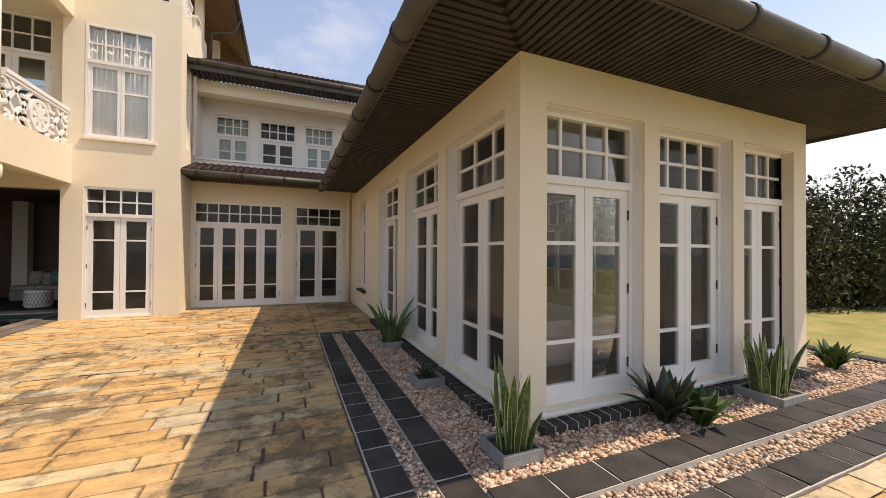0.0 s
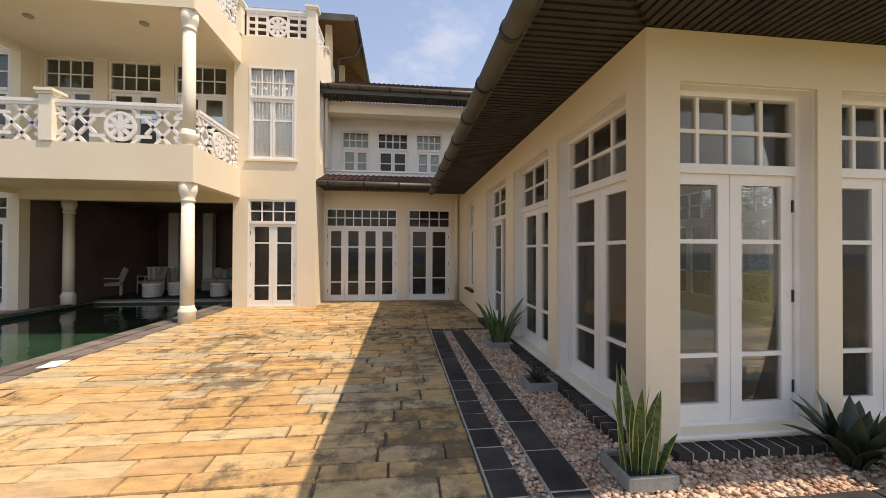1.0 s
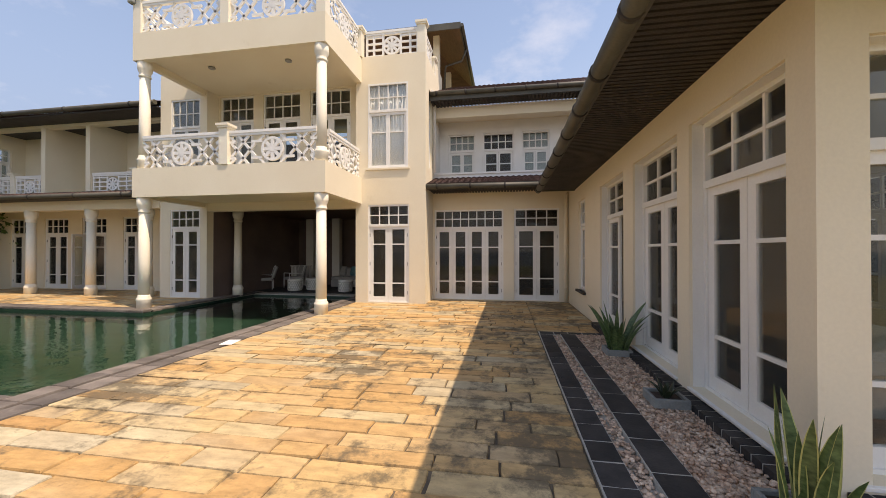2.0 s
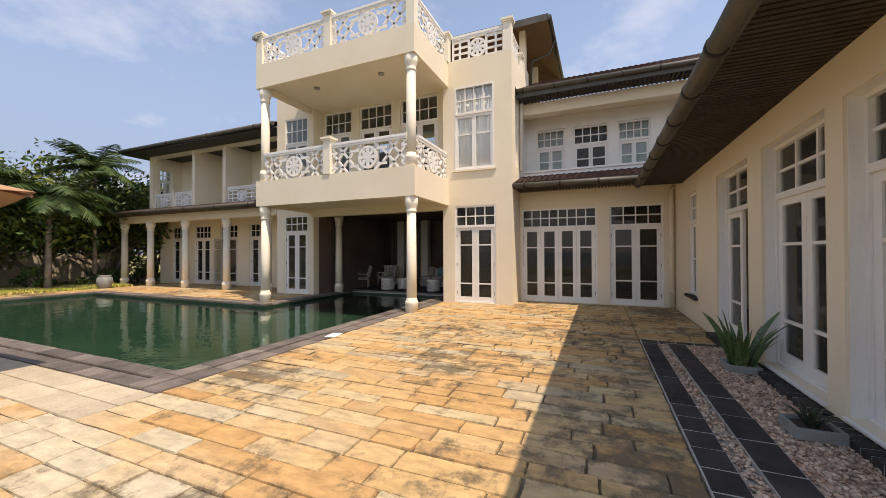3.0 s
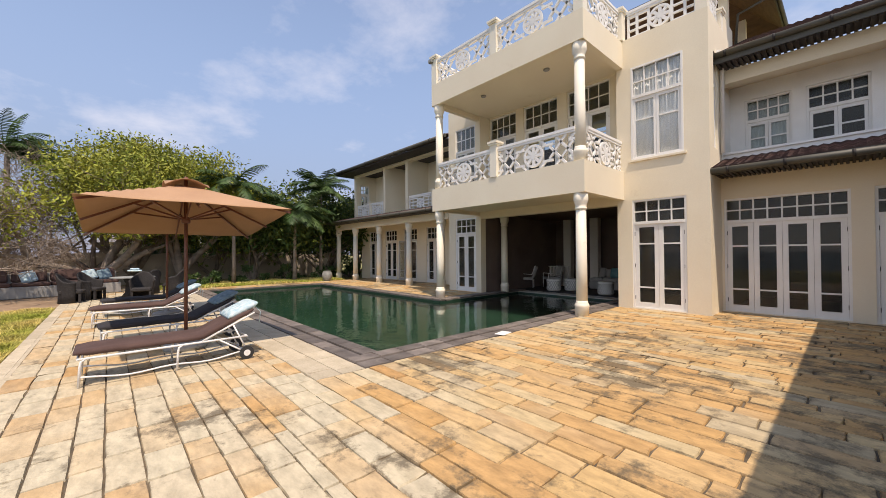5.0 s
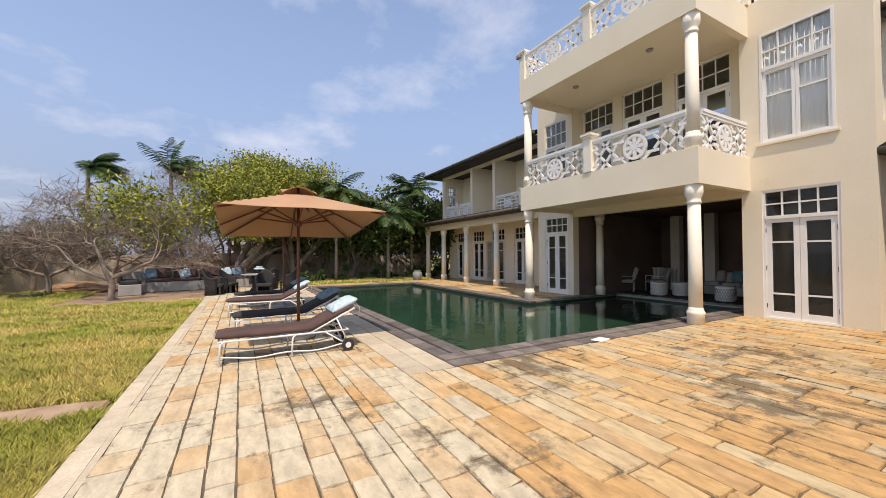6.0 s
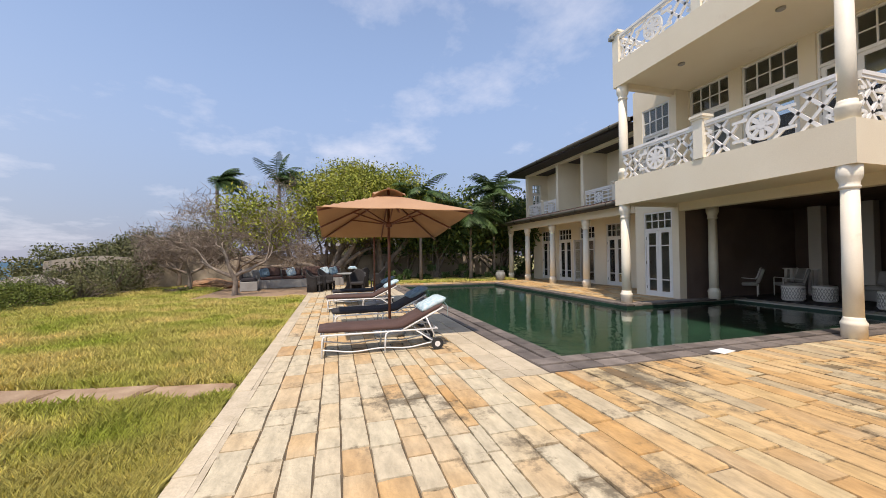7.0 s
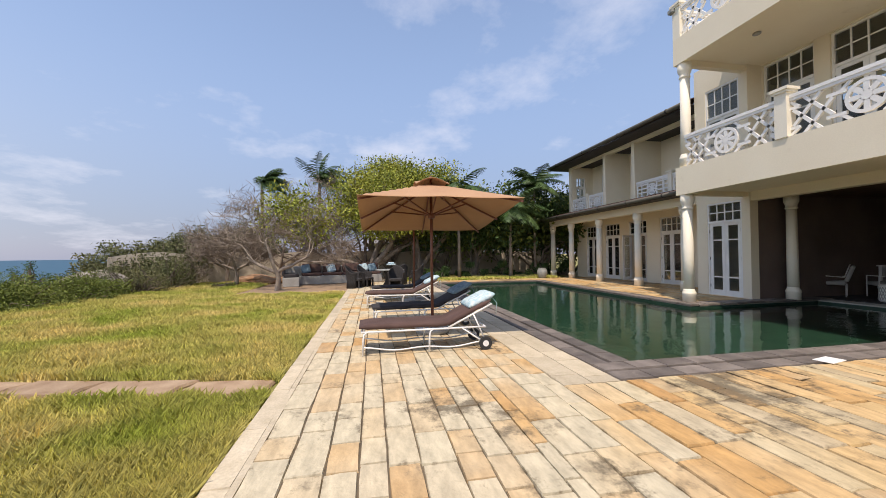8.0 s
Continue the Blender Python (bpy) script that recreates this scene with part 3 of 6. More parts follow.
tagged(part("floor", boxes((PX + .28, PE - .28, PY + .28, PN - .28, -0.1, 0.10)), M_WOODFLOOR), "brown polished pavilion floor", "floor", kind="structure")
tagged(part("ceiling", boxes((PX + .28, PE - .28, PY + .28, PN - .28, PT - 0.12, PT - 0.02)), M_WHITE), "pale pavilion ceiling", "ceiling", kind="structure")
for i, (a, b) in enumerate(W_OPEN):
    glazed("y", PX + 0.175, a, b, Z0, Z1, 2, ZS, 3, 2, out=1, reveal=0.10, pane_mat=M_GLASS_VEIL, ratios=(0.22, 0.52, 0.26), open_leaf=((0, -70),) if i == 2 else (), label="white-painted glazed double door of the pavilion" + (", one leaf ajar" if i == 2 else ""))
glazed("y", PX + 0.10, 9.02, 9.85, 0.55, Z1, 2, ZS, 3, 2, door=False, out=1, pane_mat=M_GLASS_VEIL, ratios=(0.5, 0.5), label="narrow white casement window of the pavilion")
for a, b in S_OPEN:
    glazed("x", PY + 0.175, a, b, Z0, Z1, 2, ZS, 4, 2, reveal=0.10, pane_mat=M_GLASS_VEIL, ratios=(0.22, 0.52, 0.26), label="white-painted glazed double door of the pavilion")
for a, b in ((2.75, 4.15), (4.5, 5.9), (6.3, 7.7)):
    glazed("y", PE - 0.14, a, b, 0.58, Z1, 2, ZS, 4, 2, door=False, out=-1, ratios=(0.34, 0.66), label="white-painted casement window of the pavilion")
bm = boxes((PX - 0.07, PX + 0.06, 8.94, 9.93, 0.49, 0.55), bevel=0.008)
tagged(part("sill", bm, M_SLATE), "dark slate sill under the narrow window", "sill", kind="structure")

# pavilion roof: slatted soffit, fascia, hipped tiles
EX0, EX1, EY0, EY1 = 0.89, PE + 1.0, 1.47, 10.33
sof = thing("soffit", "dark-stained slatted soffit under the pavilion eave", "soffit", kind="structure")
part("boarding", boxes((EX0, EX1, EY0, EY1, PT + 0.03, PT + 0.05)), M_SLAT, sof)
bm = bmesh.new(); box(bm, -0.5, 0.5, -0.5, 0.5, -0.5, 0.5)
slat_me = bpy.data.meshes.new("slat"); bm.to_mesh(slat_me); bm.free(); slat_me.materials.append(M_SLAT)
def one_slat(x0, x1, y0, y1):
    ob = new("slat", slat_me); ob.parent = sof
    ob.matrix_basis = Matrix.Translation(((x0 + x1) / 2, (y0 + y1) / 2, PT + 0.012)) @ Matrix.Diagonal((x1 - x0, y1 - y0, 0.03, 1))
k, PITCH = 0, 0.078
while EY0 + k * PITCH < EY1 - 0.05:
    y = EY0 + k * PITCH; k += 1
    xe = PX - 0.002 if y > PY else EX0 + (y - EY0) * (PX - EX0) / (PY - EY0)
    if xe - EX0 > 0.03: one_slat(EX0, xe, y, y + 0.05)
k = 0
while EX0 + k * PITCH < EX1 - 0.05:
    x = EX0 + k * PITCH; k += 1
    ye = PY - 0.002 if x > PX else EY0 + (x - EX0) * (PY - EY0) / (PX - EX0)
    if ye - EY0 > 0.03: one_slat(x, x + 0.05, EY0, ye - 0.004)
bm = boxes((EX0 - 0.03, EX0, EY0 - 0.03, EY1, PT - 0.02, PT + 0.20), (EX0, EX1, EY0 - 0.03, EY0, PT - 0.02, PT + 0.20), (EX1, EX1 + 0.03, EY0, EY1, PT - 0.02, PT + 0.2), (EX0, EX1, EY1, EY1 + 0.03, PT - 0.02, PT + 0.2))
tagged(part("fascia", bm, M_GUTTER), "dark painted eave board", "trim", kind="structure")


def tiled_slope(bm, a, b, c, d, rows, cols, h=0.03):
    """Barrel tiles on the slope a-b (eave) to d-c (ridge)."""
    a, b, c, d = (Vector(v) for v in (a, b, c, d))
    nrm = (b - a).cross(d - a).normalized()
    if nrm.z < 0: nrm = -nrm
    P = lambda u, v: (a * (1 - u) + b * u) * (1 - v) + (d * (1 - u) + c * u) * v
    for j in range(rows):
        v0, v1 = j / rows, (j + 1.12) / rows
        prev = None
        for i in range(cols * 2 + 1):
            u = i / (cols * 2)
            lift = nrm * (h if i % 2 else 0)
            q = (bm.verts.new(P(u, v0) + lift + nrm * 0.022), bm.verts.new(P(u, min(v1, 1)) + lift), bm.verts.new(P(u, v0) + lift * 0.4 - nrm * 0.012))
            if prev:
                f = bm.faces.new((prev[0], q[0], q[1], prev[1])); bm.faces.new((prev[2], q[2], q[0], prev[0]))
            prev = q


RZ, RIN = PT + 0.20, 3.3
bm = bmesh.new()
e = [(EX0, EY0, RZ), (EX1, EY0, RZ), (EX1, EY1, RZ), (EX0, EY1, RZ)]
r1, r2 = ((EX0 + EX1) / 2, EY0 + RIN, RZ + 1.6), ((EX0 + EX1) / 2, EY1, RZ + 1.6)
vs_ = [bm.verts.new(v) for v in e + [r1, r2]]
for q in ((0, 1, 4), (1, 2, 5, 4), (3, 0, 4, 5), (2, 3, 5)): bm.faces.new([vs_[i] for i in q])
ob = tagged(part("roof", bm, M_ROOF), "brown tiled hipped roof of the pavilion", "roof", kind="structure")


def gutter(p0, p1, label="round olive-grey eave gutter with joint collars", r=0.085, step=0.95):
    g = thing("gutter", label, "gutter", kind="structure")
    bm = bmesh.new(); tube(bm, [p0, p1], r, 14); part("trough", bm, M_GUTTER, g)
    p0, p1 = Vector(p0), Vector(p1)
    n = max(1, int((p1 - p0).length / step)); d = (p1 - p0).normalized()
    for i in range(n + 1):
        c = p0 + (p1 - p0) * ((i + 0.35) / (n + 0.7))
        bm = bmesh.new(); tube(bm, [c - d * 0.025, c + d * 0.025], r * 1.13, 14); part("collar", bm, M_SLATE, g)
    return g
gutter((EX0 - 0.10, EY0 - 0.19, PT + 0.03), (EX0 - 0.10, EY1, PT + 0.01))
gutter((EX0 - 0.10, EY0 - 0.11, PT + 0.03), (EX1, EY0 - 0.11, PT + 0.01))
dp = thing("downpipe", "cream-painted rainwater pipe on the pavilion corner", "downpipe", kind="structure")
bm = bmesh.new(); tube(bm, [(PX - 0.10, PN - 0.10, 0), (PX - 0.10, PN - 0.10, 3.2), (PX - 0.02, PN - 0.10, 3.28)], 0.055, 12); part("pipe", bm, M_PLASTER, dp)
for z in (0.45, 1.7, 2.9):
    bm = bmesh.new(); tube(bm, [(PX - 0.10, PN - 0.10, z - .02), (PX - 0.10, PN - 0.10, z + .02)], 0.064, 12); part("bracket", bm, M_PLASTER, dp)

# ---- main house: courtyard front ----
FY = 11.4
TX0, TX1, TY = -4.58, -2.42, 10.285           # tower beside the courtyard
LX0, LX1 = -11.5, -9.72                       # its twin
wall("wall_courtyard", "x", FY, FY + 0.3, TX1, 4.0, -0.1, 3.62, [(-2.37, -0.18, 0.02, 2.86), (0.15, 1.50, 0.02, 2.86)])
glazed("x", FY + 0.08, -2.37, -0.18, 0.02, 2.86, 4, 2.27, 8, 2, ratios=(0.2, 0.55, 0.25), label="white four-leaf glazed folding door")
glazed("x", FY + 0.08, 0.15, 1.50, 0.02, 2.86, 2, 2.27, 4, 2, ratios=(0.26, 0.50, 0.24), label="white glazed double door onto the courtyard")
wall("wall_upper_balcony", "x", 12.5, 12.8, TX1, 6.0, 3.5, 6.17, [(-2.08, -1.15, 3.65, 5.61), (-0.89, 0.17, 3.65, 5.61), (0.43, 1.34, 3.65, 5.61)], mat=M_WHITE, label="white-painted wall of the recessed balcony")
wall("wall_balcony_cheek", "y", TX1, TX1 + 0.02, 11.76, 12.5, 3.62, 5.82, mat=M_WHITE, label="white-painted cheek of the recessed balcony")
for i, (a, b) in enumerate(((-2.08, -1.15), (-0.89, 0.17), (0.43, 1.34))):
    glazed("x", 12.6, a, b, 3.65, 5.61, 2, 5.02, 4, 2, door=False, ratios=(0.3, 0.4, 0.3), curtain=(i != 1), label="white upper-floor casement window with many small panes")
tagged(part("upper_parapet", boxes((TX1, 6, 11.62, 11.74, 3.6, 4.03), (TX1, 6, 11.58, 11.78, 4.03, 4.085)), M_WHITE), "low white ledge above the lean-to roof", "parapet", kind="structure")
tagged(part("balcony_floor", boxes((TX1, 6, 11.4, 12.8, 3.5, 3.62)), M_PLASTER), "plastered balcony floor", "floor", kind="structure")
tagged(part("beam", boxes((TX1, 6, 11.45, 11.75, 5.83, 6.17), (TX1, 6, 11.75, 12.8, 6.03, 6.17)), M_PLASTER), "cream beam over the recessed balcony", "beam", kind="structure")
bm = bmesh.new()
tiled_slope(bm, (TX1, 10.42, 3.52), (1.8, 10.42, 3.52), (1.8, 11.66, 3.92), (TX1, 11.66, 3.92), 8, 24)
tagged(part("lean_to_roof", bm, M_ROOF), "dark brown clay-tiled lean-to roof", "roof", kind="structure")
bm = boxes((TX1, 4, 10.45, 11.66, 3.43, 3.46))
k = TX1 + 0.02
while k < 1.8:
    box(bm, k, k + 0.05, 10.45, 11.4, 3.385, 3.43); k += 0.09
tagged(part("soffit", bm, M_SLAT), "dark slatted soffit over the courtyard doors", "soffit", kind="structure")
gutter((TX1 - 0.02, 10.36, 3.445), (1.2, 10.36, 3.41), r=0.07)
tagged(part("fascia", boxes((TX1 - 0.05, 6.2, 10.90, 10.93, 6.19, 6.39)), M_GUTTER), "dark eave board of the main roof", "trim", kind="structure")
tagged(part("fascia", boxes((TX1, 1.3, 10.42, 10.45, 3.36, 3.55)), M_GUTTER), "dark eave board over the courtyard", "trim", kind="structure")
gutter((TX1 - 0.10, 10.86, 6.39), (6.2, 10.86, 6.35), r=0.07)
bm = boxes((TX1, 6.2, 10.93, 11.5, 6.22, 6.25))
k = TX1 + 0.02
while k < 6.2:
    box(bm, k, k + 0.06, 10.93, 11.45, 6.17, 6.22); k += 0.11
tagged(part("soffit", bm, M_SLAT), "dark slatted soffit of the main roof", "soffit", kind="structure")
bm = bmesh.new()
tiled_slope(bm, (TX1 - 0.05, 10.9, 6.41), (6.2, 10.9, 6.41), (6.2, 15.5, 8.6), (TX1 - 0.05, 15.5, 8.6), 14, 44)
tagged(part("main_roof", bm, M_ROOF), "brown clay-tiled main roof", "roof", kind="structure")

# ---- towers ----
TOP = 7.40
wall("wall_tower_front", "x", TY, TY + 0.28, TX0, TX1, -0.1, TOP, [(-4.19, -2.91, 0.02, 2.93), (-4.19, -2.95, 4.02, 6.56)])
glazed("x", TY + 0.06, -4.19, -2.91, 0.02, 2.93, 2, 2.30, 4, 2, ratios=(0.2, 0.58, 0.22), label="white glazed double door of the tower")
glazed("x", TY + 0.035, -4.19, -2.95, 4.02, 6.56, 2, 5.72, 4, 2, door=False, ratios=(0.66, 0.34), curtain=True, pane_mat=M_GLASS_CLEAR, label="tall white casement window with drawn white curtains")
tagged(part("sill", boxes((-4.25, -2.89, TY - 0.05, TY, 3.97, 4.02)), M_PLASTER), "thin sill under the tower window", "sill", kind="structure")
wall("wall_tower_side", "y", TX1 - 0.28, TX1, TY + 0.28, 16, -0.1, TOP, [(10.75, 11.15, 4.1, 6.5)])
glazed("y", TX1 - 0.1, 10.75, 11.15, 4.1, 6.5, 1, 5.7, 2, 2, door=False, out=-1, ratios=(0.6, 0.4), label="narrow white casement in the tower side")
# loggia side walls carry the room's shade in their brown
wall("wall_tower_inner", "y", TX0, TX0 + 0.28, TY + 0.28, 16, -0.1, 3.0, mat=M_DARKROOM, label="loggia wall, brown darkened for the interior's shade")
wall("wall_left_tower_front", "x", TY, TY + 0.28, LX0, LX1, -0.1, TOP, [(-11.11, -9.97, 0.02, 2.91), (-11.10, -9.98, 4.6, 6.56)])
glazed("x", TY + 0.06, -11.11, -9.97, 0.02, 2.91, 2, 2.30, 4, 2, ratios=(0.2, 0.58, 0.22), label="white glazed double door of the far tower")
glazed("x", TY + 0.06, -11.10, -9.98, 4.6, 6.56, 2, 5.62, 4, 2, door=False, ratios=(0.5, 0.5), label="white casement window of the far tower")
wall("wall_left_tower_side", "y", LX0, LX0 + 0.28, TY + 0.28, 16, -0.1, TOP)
wall("wall_left_tower_inner", "y", LX1 - 0.28, LX1, TY + 0.28, 16, -0.1, 3.0, mat=M_DARKROOM, label="loggia wall, brown darkened for the interior's shade")
LOG = [(-9.69, -8.42), (-8.08, -6.72), (-6.38, -4.98)]
BY = 10.8
wall("wall_loggia_upper", "x", BY, BY + 0.28, LX1, TX0, 3.0, TOP, [(a, b, 3.68, 6.76) for a, b in LOG])
for i, (a, b) in enumerate(LOG):
    glazed("x", BY + 0.1, a, b, 3.68, 6.76, 2, 5.92, 4, 2, ratios=(0.3, 0.4, 0.3), label="white glazed double door onto the balcony")
wall("wall_return_right", "y", TX0 - 0.002, TX0 + 0.278, TY + 0.28, BY + .28, 3.0, TOP)
wall("wall_return_left", "y", LX1 - 0.278, LX1 + 0.002, TY + 0.28, BY + .28, 3.0, TOP)
# dark brown stands in for the shade under the loggia ceiling
tagged(part("upper_floor", boxes((LX0 + .28, TX1 - .28, TY + 0.3, 16, 3.0, 3.25)), M_TIMBER), "ceiling over the pool loggia, shade in its brown colour", "ceiling", kind="structure")
tagged(part("loggia_beam", boxes((LX1, TX0, TY + 0.02, TY + 0.3, 2.84, 3.10)), M_PLASTER), "cream beam over the open loggia", "beam", kind="structure")
tagged(part("terrace_roof", boxes((LX0 + .28, TX1 - .28, TY + .28, 16, TOP - 0.3, TOP - 0.05)), M_PLASTER), "flat roof terrace of the house", "roof", kind="structure")
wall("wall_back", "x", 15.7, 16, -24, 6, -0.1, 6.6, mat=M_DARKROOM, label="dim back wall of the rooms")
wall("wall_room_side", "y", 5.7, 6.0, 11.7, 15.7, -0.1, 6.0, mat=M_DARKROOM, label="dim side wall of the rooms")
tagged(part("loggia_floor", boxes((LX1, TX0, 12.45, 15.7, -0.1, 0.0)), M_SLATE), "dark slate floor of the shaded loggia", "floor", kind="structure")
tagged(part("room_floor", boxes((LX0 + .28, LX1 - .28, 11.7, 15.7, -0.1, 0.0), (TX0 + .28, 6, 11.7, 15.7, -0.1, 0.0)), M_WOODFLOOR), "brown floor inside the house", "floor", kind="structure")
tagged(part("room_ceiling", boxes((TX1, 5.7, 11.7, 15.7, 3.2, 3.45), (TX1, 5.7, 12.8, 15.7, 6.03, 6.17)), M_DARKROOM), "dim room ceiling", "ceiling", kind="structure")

# ---- projecting balcony and roof terrace ----
BX0, BX1, BF = -9.93, -4.40, 8.02
def ring_slab(name, z0, z1, fl0, fl1, label):
    t = thing(name, label, "balcony", kind="structure")
    part("fascia_wall", boxes((BX0, BX1, BF, BF + 0.16, z0, z1), (BX0, BX0 + 0.16, BF + 0.16, TY, z0, z1), (BX1 - 0.16, BX1, BF + 0.16, TY, z0, z1)), M_PLASTER, t)
    part("slab", boxes((BX0 + .16, BX1 - .16, BF + 0.16, BY, fl0, fl1)), M_PLASTER, t)
    return t
ring_slab("balcony_deck", 2.97, 3.74, 3.10, 3.62, "cream plastered balcony on slender columns")
ring_slab("terrace_deck", 6.63, 7.36, 6.80, 7.2, "cream plastered roof terrace slab on slender columns")
for x in (-8.4, -6.0):
    bm = bmesh.new(); lathe(bm, x, 9.0, [(0.075, 6.755), (0.09, 6.765), (0.09, 6.80)], 16)
    tagged(part("downlight", bm, M_DOWNLIGHT), "small round ceiling downlight under the terrace", "lamp", "balcony downlights")


def column(x, y, z0, z1, label, r=0.13, group="balcony columns"):
    c = thing("column", label, "column", group, at=(x, y, z0, 0))
    h = z1 - z0
    bm = bmesh.new(); lathe(bm, 0, 0, [(r * 1.26, 0), (r * 1.26, 0.20), (r * 1.33, 0.22), (r * 1.33, 0.26), (r * 1.20, 0.28), (r * 1.16, 0.30), (r * 1.08, 0.32), (r * 1.03, 0.36)], 20); part("base", bm, M_COLUMN, c)
    bm = bmesh.new(); lathe(bm, 0, 0, [(r * 1.02, 0.355), (r, h * 0.4), (r * 0.92, h - 0.42)], 20); part("shaft", bm, M_COLUMN, c)
    bm = bmesh.new(); lathe(bm, 0, 0, [(r * 0.94, h - 0.425), (r * 1.1, h - 0.40), (r * 1.1, h - 0.375), (r * 0.98, h - 0.36), (r * 1.02, h - 0.30), (r * 1.28, h - 0.22), (r * 1.32, h - 0.19), (r * 1.32, h)], 20); part("capital", bm, M_COLUMN, c)
    return c
CX0, CX1, CY = -9.74, -4.59, 8.20
for x in (CX0, CX1):
    column(x, CY, 0 if x > -9 else 0.0, 2.98, "slender cream round column carrying the balcony")
    column(x, CY, 3.74, 6.64, "slender cream round column between balcony and terrace")
column(-9.35, 11.25, 0.0, 2.98, "slender cream round column inside the loggia")

# ---- the long wing ----
WX0 = -21.9
WCOL = [-21.75, -19.65, -17.1, -14.45, -12.1]
for x in WCOL: column(x, 10.4, 0, 3.0, "slender cream round verandah column", r=0.14, group="verandah columns")
tagged(part("verandah_beam", boxes((WX0, LX0, 10.25, 10.55, 2.98, 3.30)), M_PLASTER), "cream beam along the verandah", "beam", kind="structure")
WY = 12.1
WDO = [(-20.9, -19.7), (-19.1, -17.9), (-17.2, -16.0), (-15.2, -14.0), (-13.2, -12.0)]
wall("wall_wing", "x", WY, WY + 0.28, WX0, LX0, -0.1, 3.3, [(a, b, 0.02, 2.9) for a, b in WDO])
for i, (a, b) in enumerate(WDO):
    glazed("x", WY + 0.08, a, b, 0.02, 2.9, 2, 2.25, 4, 2, ratios=(0.2, 0.58, 0.22), open_leaf=((0, -80), (1, 80)) if i in (2,) else (), label="white glazed double door under the verandah")
wall("wall_wing_end", "y", WX0, WX0 + 0.28, WY + .28, 15.7, -0.1, 6.4)
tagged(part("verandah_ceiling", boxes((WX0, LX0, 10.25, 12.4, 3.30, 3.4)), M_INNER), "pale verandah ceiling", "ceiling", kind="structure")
bm = bmesh.new()
tiled_slope(bm, (WX0 - 0.5, 9.75, 3.40), (LX0, 9.75, 3.40), (LX0, 10.95, 3.72), (WX0 - 0.5, 10.95, 3.72), 6, 50)
tagged(part("verandah_roof", bm, M_ROOF), "brown tiled verandah roof", "roof", kind="structure")
tagged(part("soffit", boxes((WX0 - 0.5, LX0, 9.75, 10.6, 3.30, 3.34)), M_SLAT), "dark soffit under the verandah roof", "soffit", kind="structure")
gutter((WX0 - 0.5, 9.69, 3.38), (LX0 - 0.1, 9.69, 3.38), r=0.075, step=2.0)
WUX0, WUY, WBK = -20.75, 10.95, 12.3
wall("wall_wing_upper", "x", WBK, WBK + 0.28, WUX0, LX0, 3.4, 6.35, [(-19.6, -18.6, 4.3, 5.7), (-14.0, -12.9, 3.7, 5.9), (-16.9, -15.9, 3.7, 5.9)])
for a, b, z0, z1, dr in ((-19.6, -18.6, 4.3, 5.7, False), (-16.9, -15.9, 3.7, 5.9, True), (-14.0, -12.9, 3.7, 5.9, True)):
    glazed("x", WBK + 0.08, a, b, z0, z1, 2, z1 - 0.6, 4, 2, door=dr, ratios=(0.3, 0.4, 0.3), label="white casement onto the upper verandah")
for nm, x in (("wall_fin_a", -17.52), ("wall_fin_b", -15.46)):
    wall(nm, "y", x, x + 0.2, WUY - 0.004, WBK, 3.5, 6.318)
wall("wall_wing_upper_end", "y", WUX0, WUX0 + 0.28, WUY - 0.004, WBK, 3.5, 6.318, [(11.25, 11.85, 4.2, 5.75)])
glazed("y", WUX0 + 0.16, 11.25, 11.85, 4.2, 5.75, 2, 5.2, 3, 2, door=False, ratios=(0.5, 0.5), label="white casement in the end of the upper verandah")
tagged(part("wing_lintel", boxes((WUX0, LX0, WUY, WUY + 0.25, 6.20, 6.316)), M_PLASTER), "cream beam under the wing's eave", "beam", kind="structure")
tagged(part("wing_floor", boxes((WUX0, LX0, WUY, WBK, 3.42, 3.6)), M_PLASTER), "upper verandah floor", "floor", kind="structure")
bm = bmesh.new()
tiled_slope(bm, (WUX0 - 0.8, 10.15, 6.50), (LX0, 10.15, 6.50), (LX0, 14.2, 8.2), (WUX0 + 2.6, 14.2, 8.2), 12, 50)
vs_ = [bm.verts.new(v) for v in ((WUX0 - 0.8, 10.15, 6.5), (WUX0 + 2.6, 14.2, 8.2), (WUX0 - 0.8, 18, 6.5))]
bm.faces.new(vs_)
tagged(part("wing_roof", bm, M_ROOF), "brown tiled roof of the long wing", "roof", kind="structure")
tagged(part("soffit", boxes((WUX0 - 0.8, LX0, 10.15, 12.3, 6.32, 6.36)), M_SLAT), "dark soffit of the long wing", "soffit", kind="structure")
gutter((WUX0 - 0.8, 10.08, 6.46), (LX0, 10.08, 6.46), r=0.08, step=3.0)
gutter((WUX0 - 0.86, 10.08, 6.46), (WUX0 - 0.86, 16, 6.46), r=0.08, step=3.0)

# ---- penthouse on the roof terrace ----
bm = bmesh.new()
ph = thing("penthouse_roof", "dark tiled penthouse roof with brown boarded underside", "roof", kind="structure")
pv = [(-8.5, 12.2, 9.2), (-1.65, 12.2, 9.2), (-1.65, 17, 9.2), (-8.5, 17, 9.2), (-6.5, 14.7, 10.6), (-3.6, 14.7, 10.6)]
vs_ = [bm.verts.new((x, y, z + 0.12)) for x, y, z in pv]
for q in ((0, 1, 5, 4), (1, 2, 5), (2, 3, 4, 5), (3, 0, 4)): bm.faces.new([vs_[i] for i in q])
part("tiles", bm, M_ROOF, ph)
bm = bmesh.new()
vs_ = [bm.verts.new(v) for v in pv]
for q in ((0, 1, 5, 4), (1, 2, 5), (2, 3, 4, 5), (3, 0, 4)): bm.faces.new([vs_[i] for i in q])
part("boarding", bm, M_TIMBER, ph)
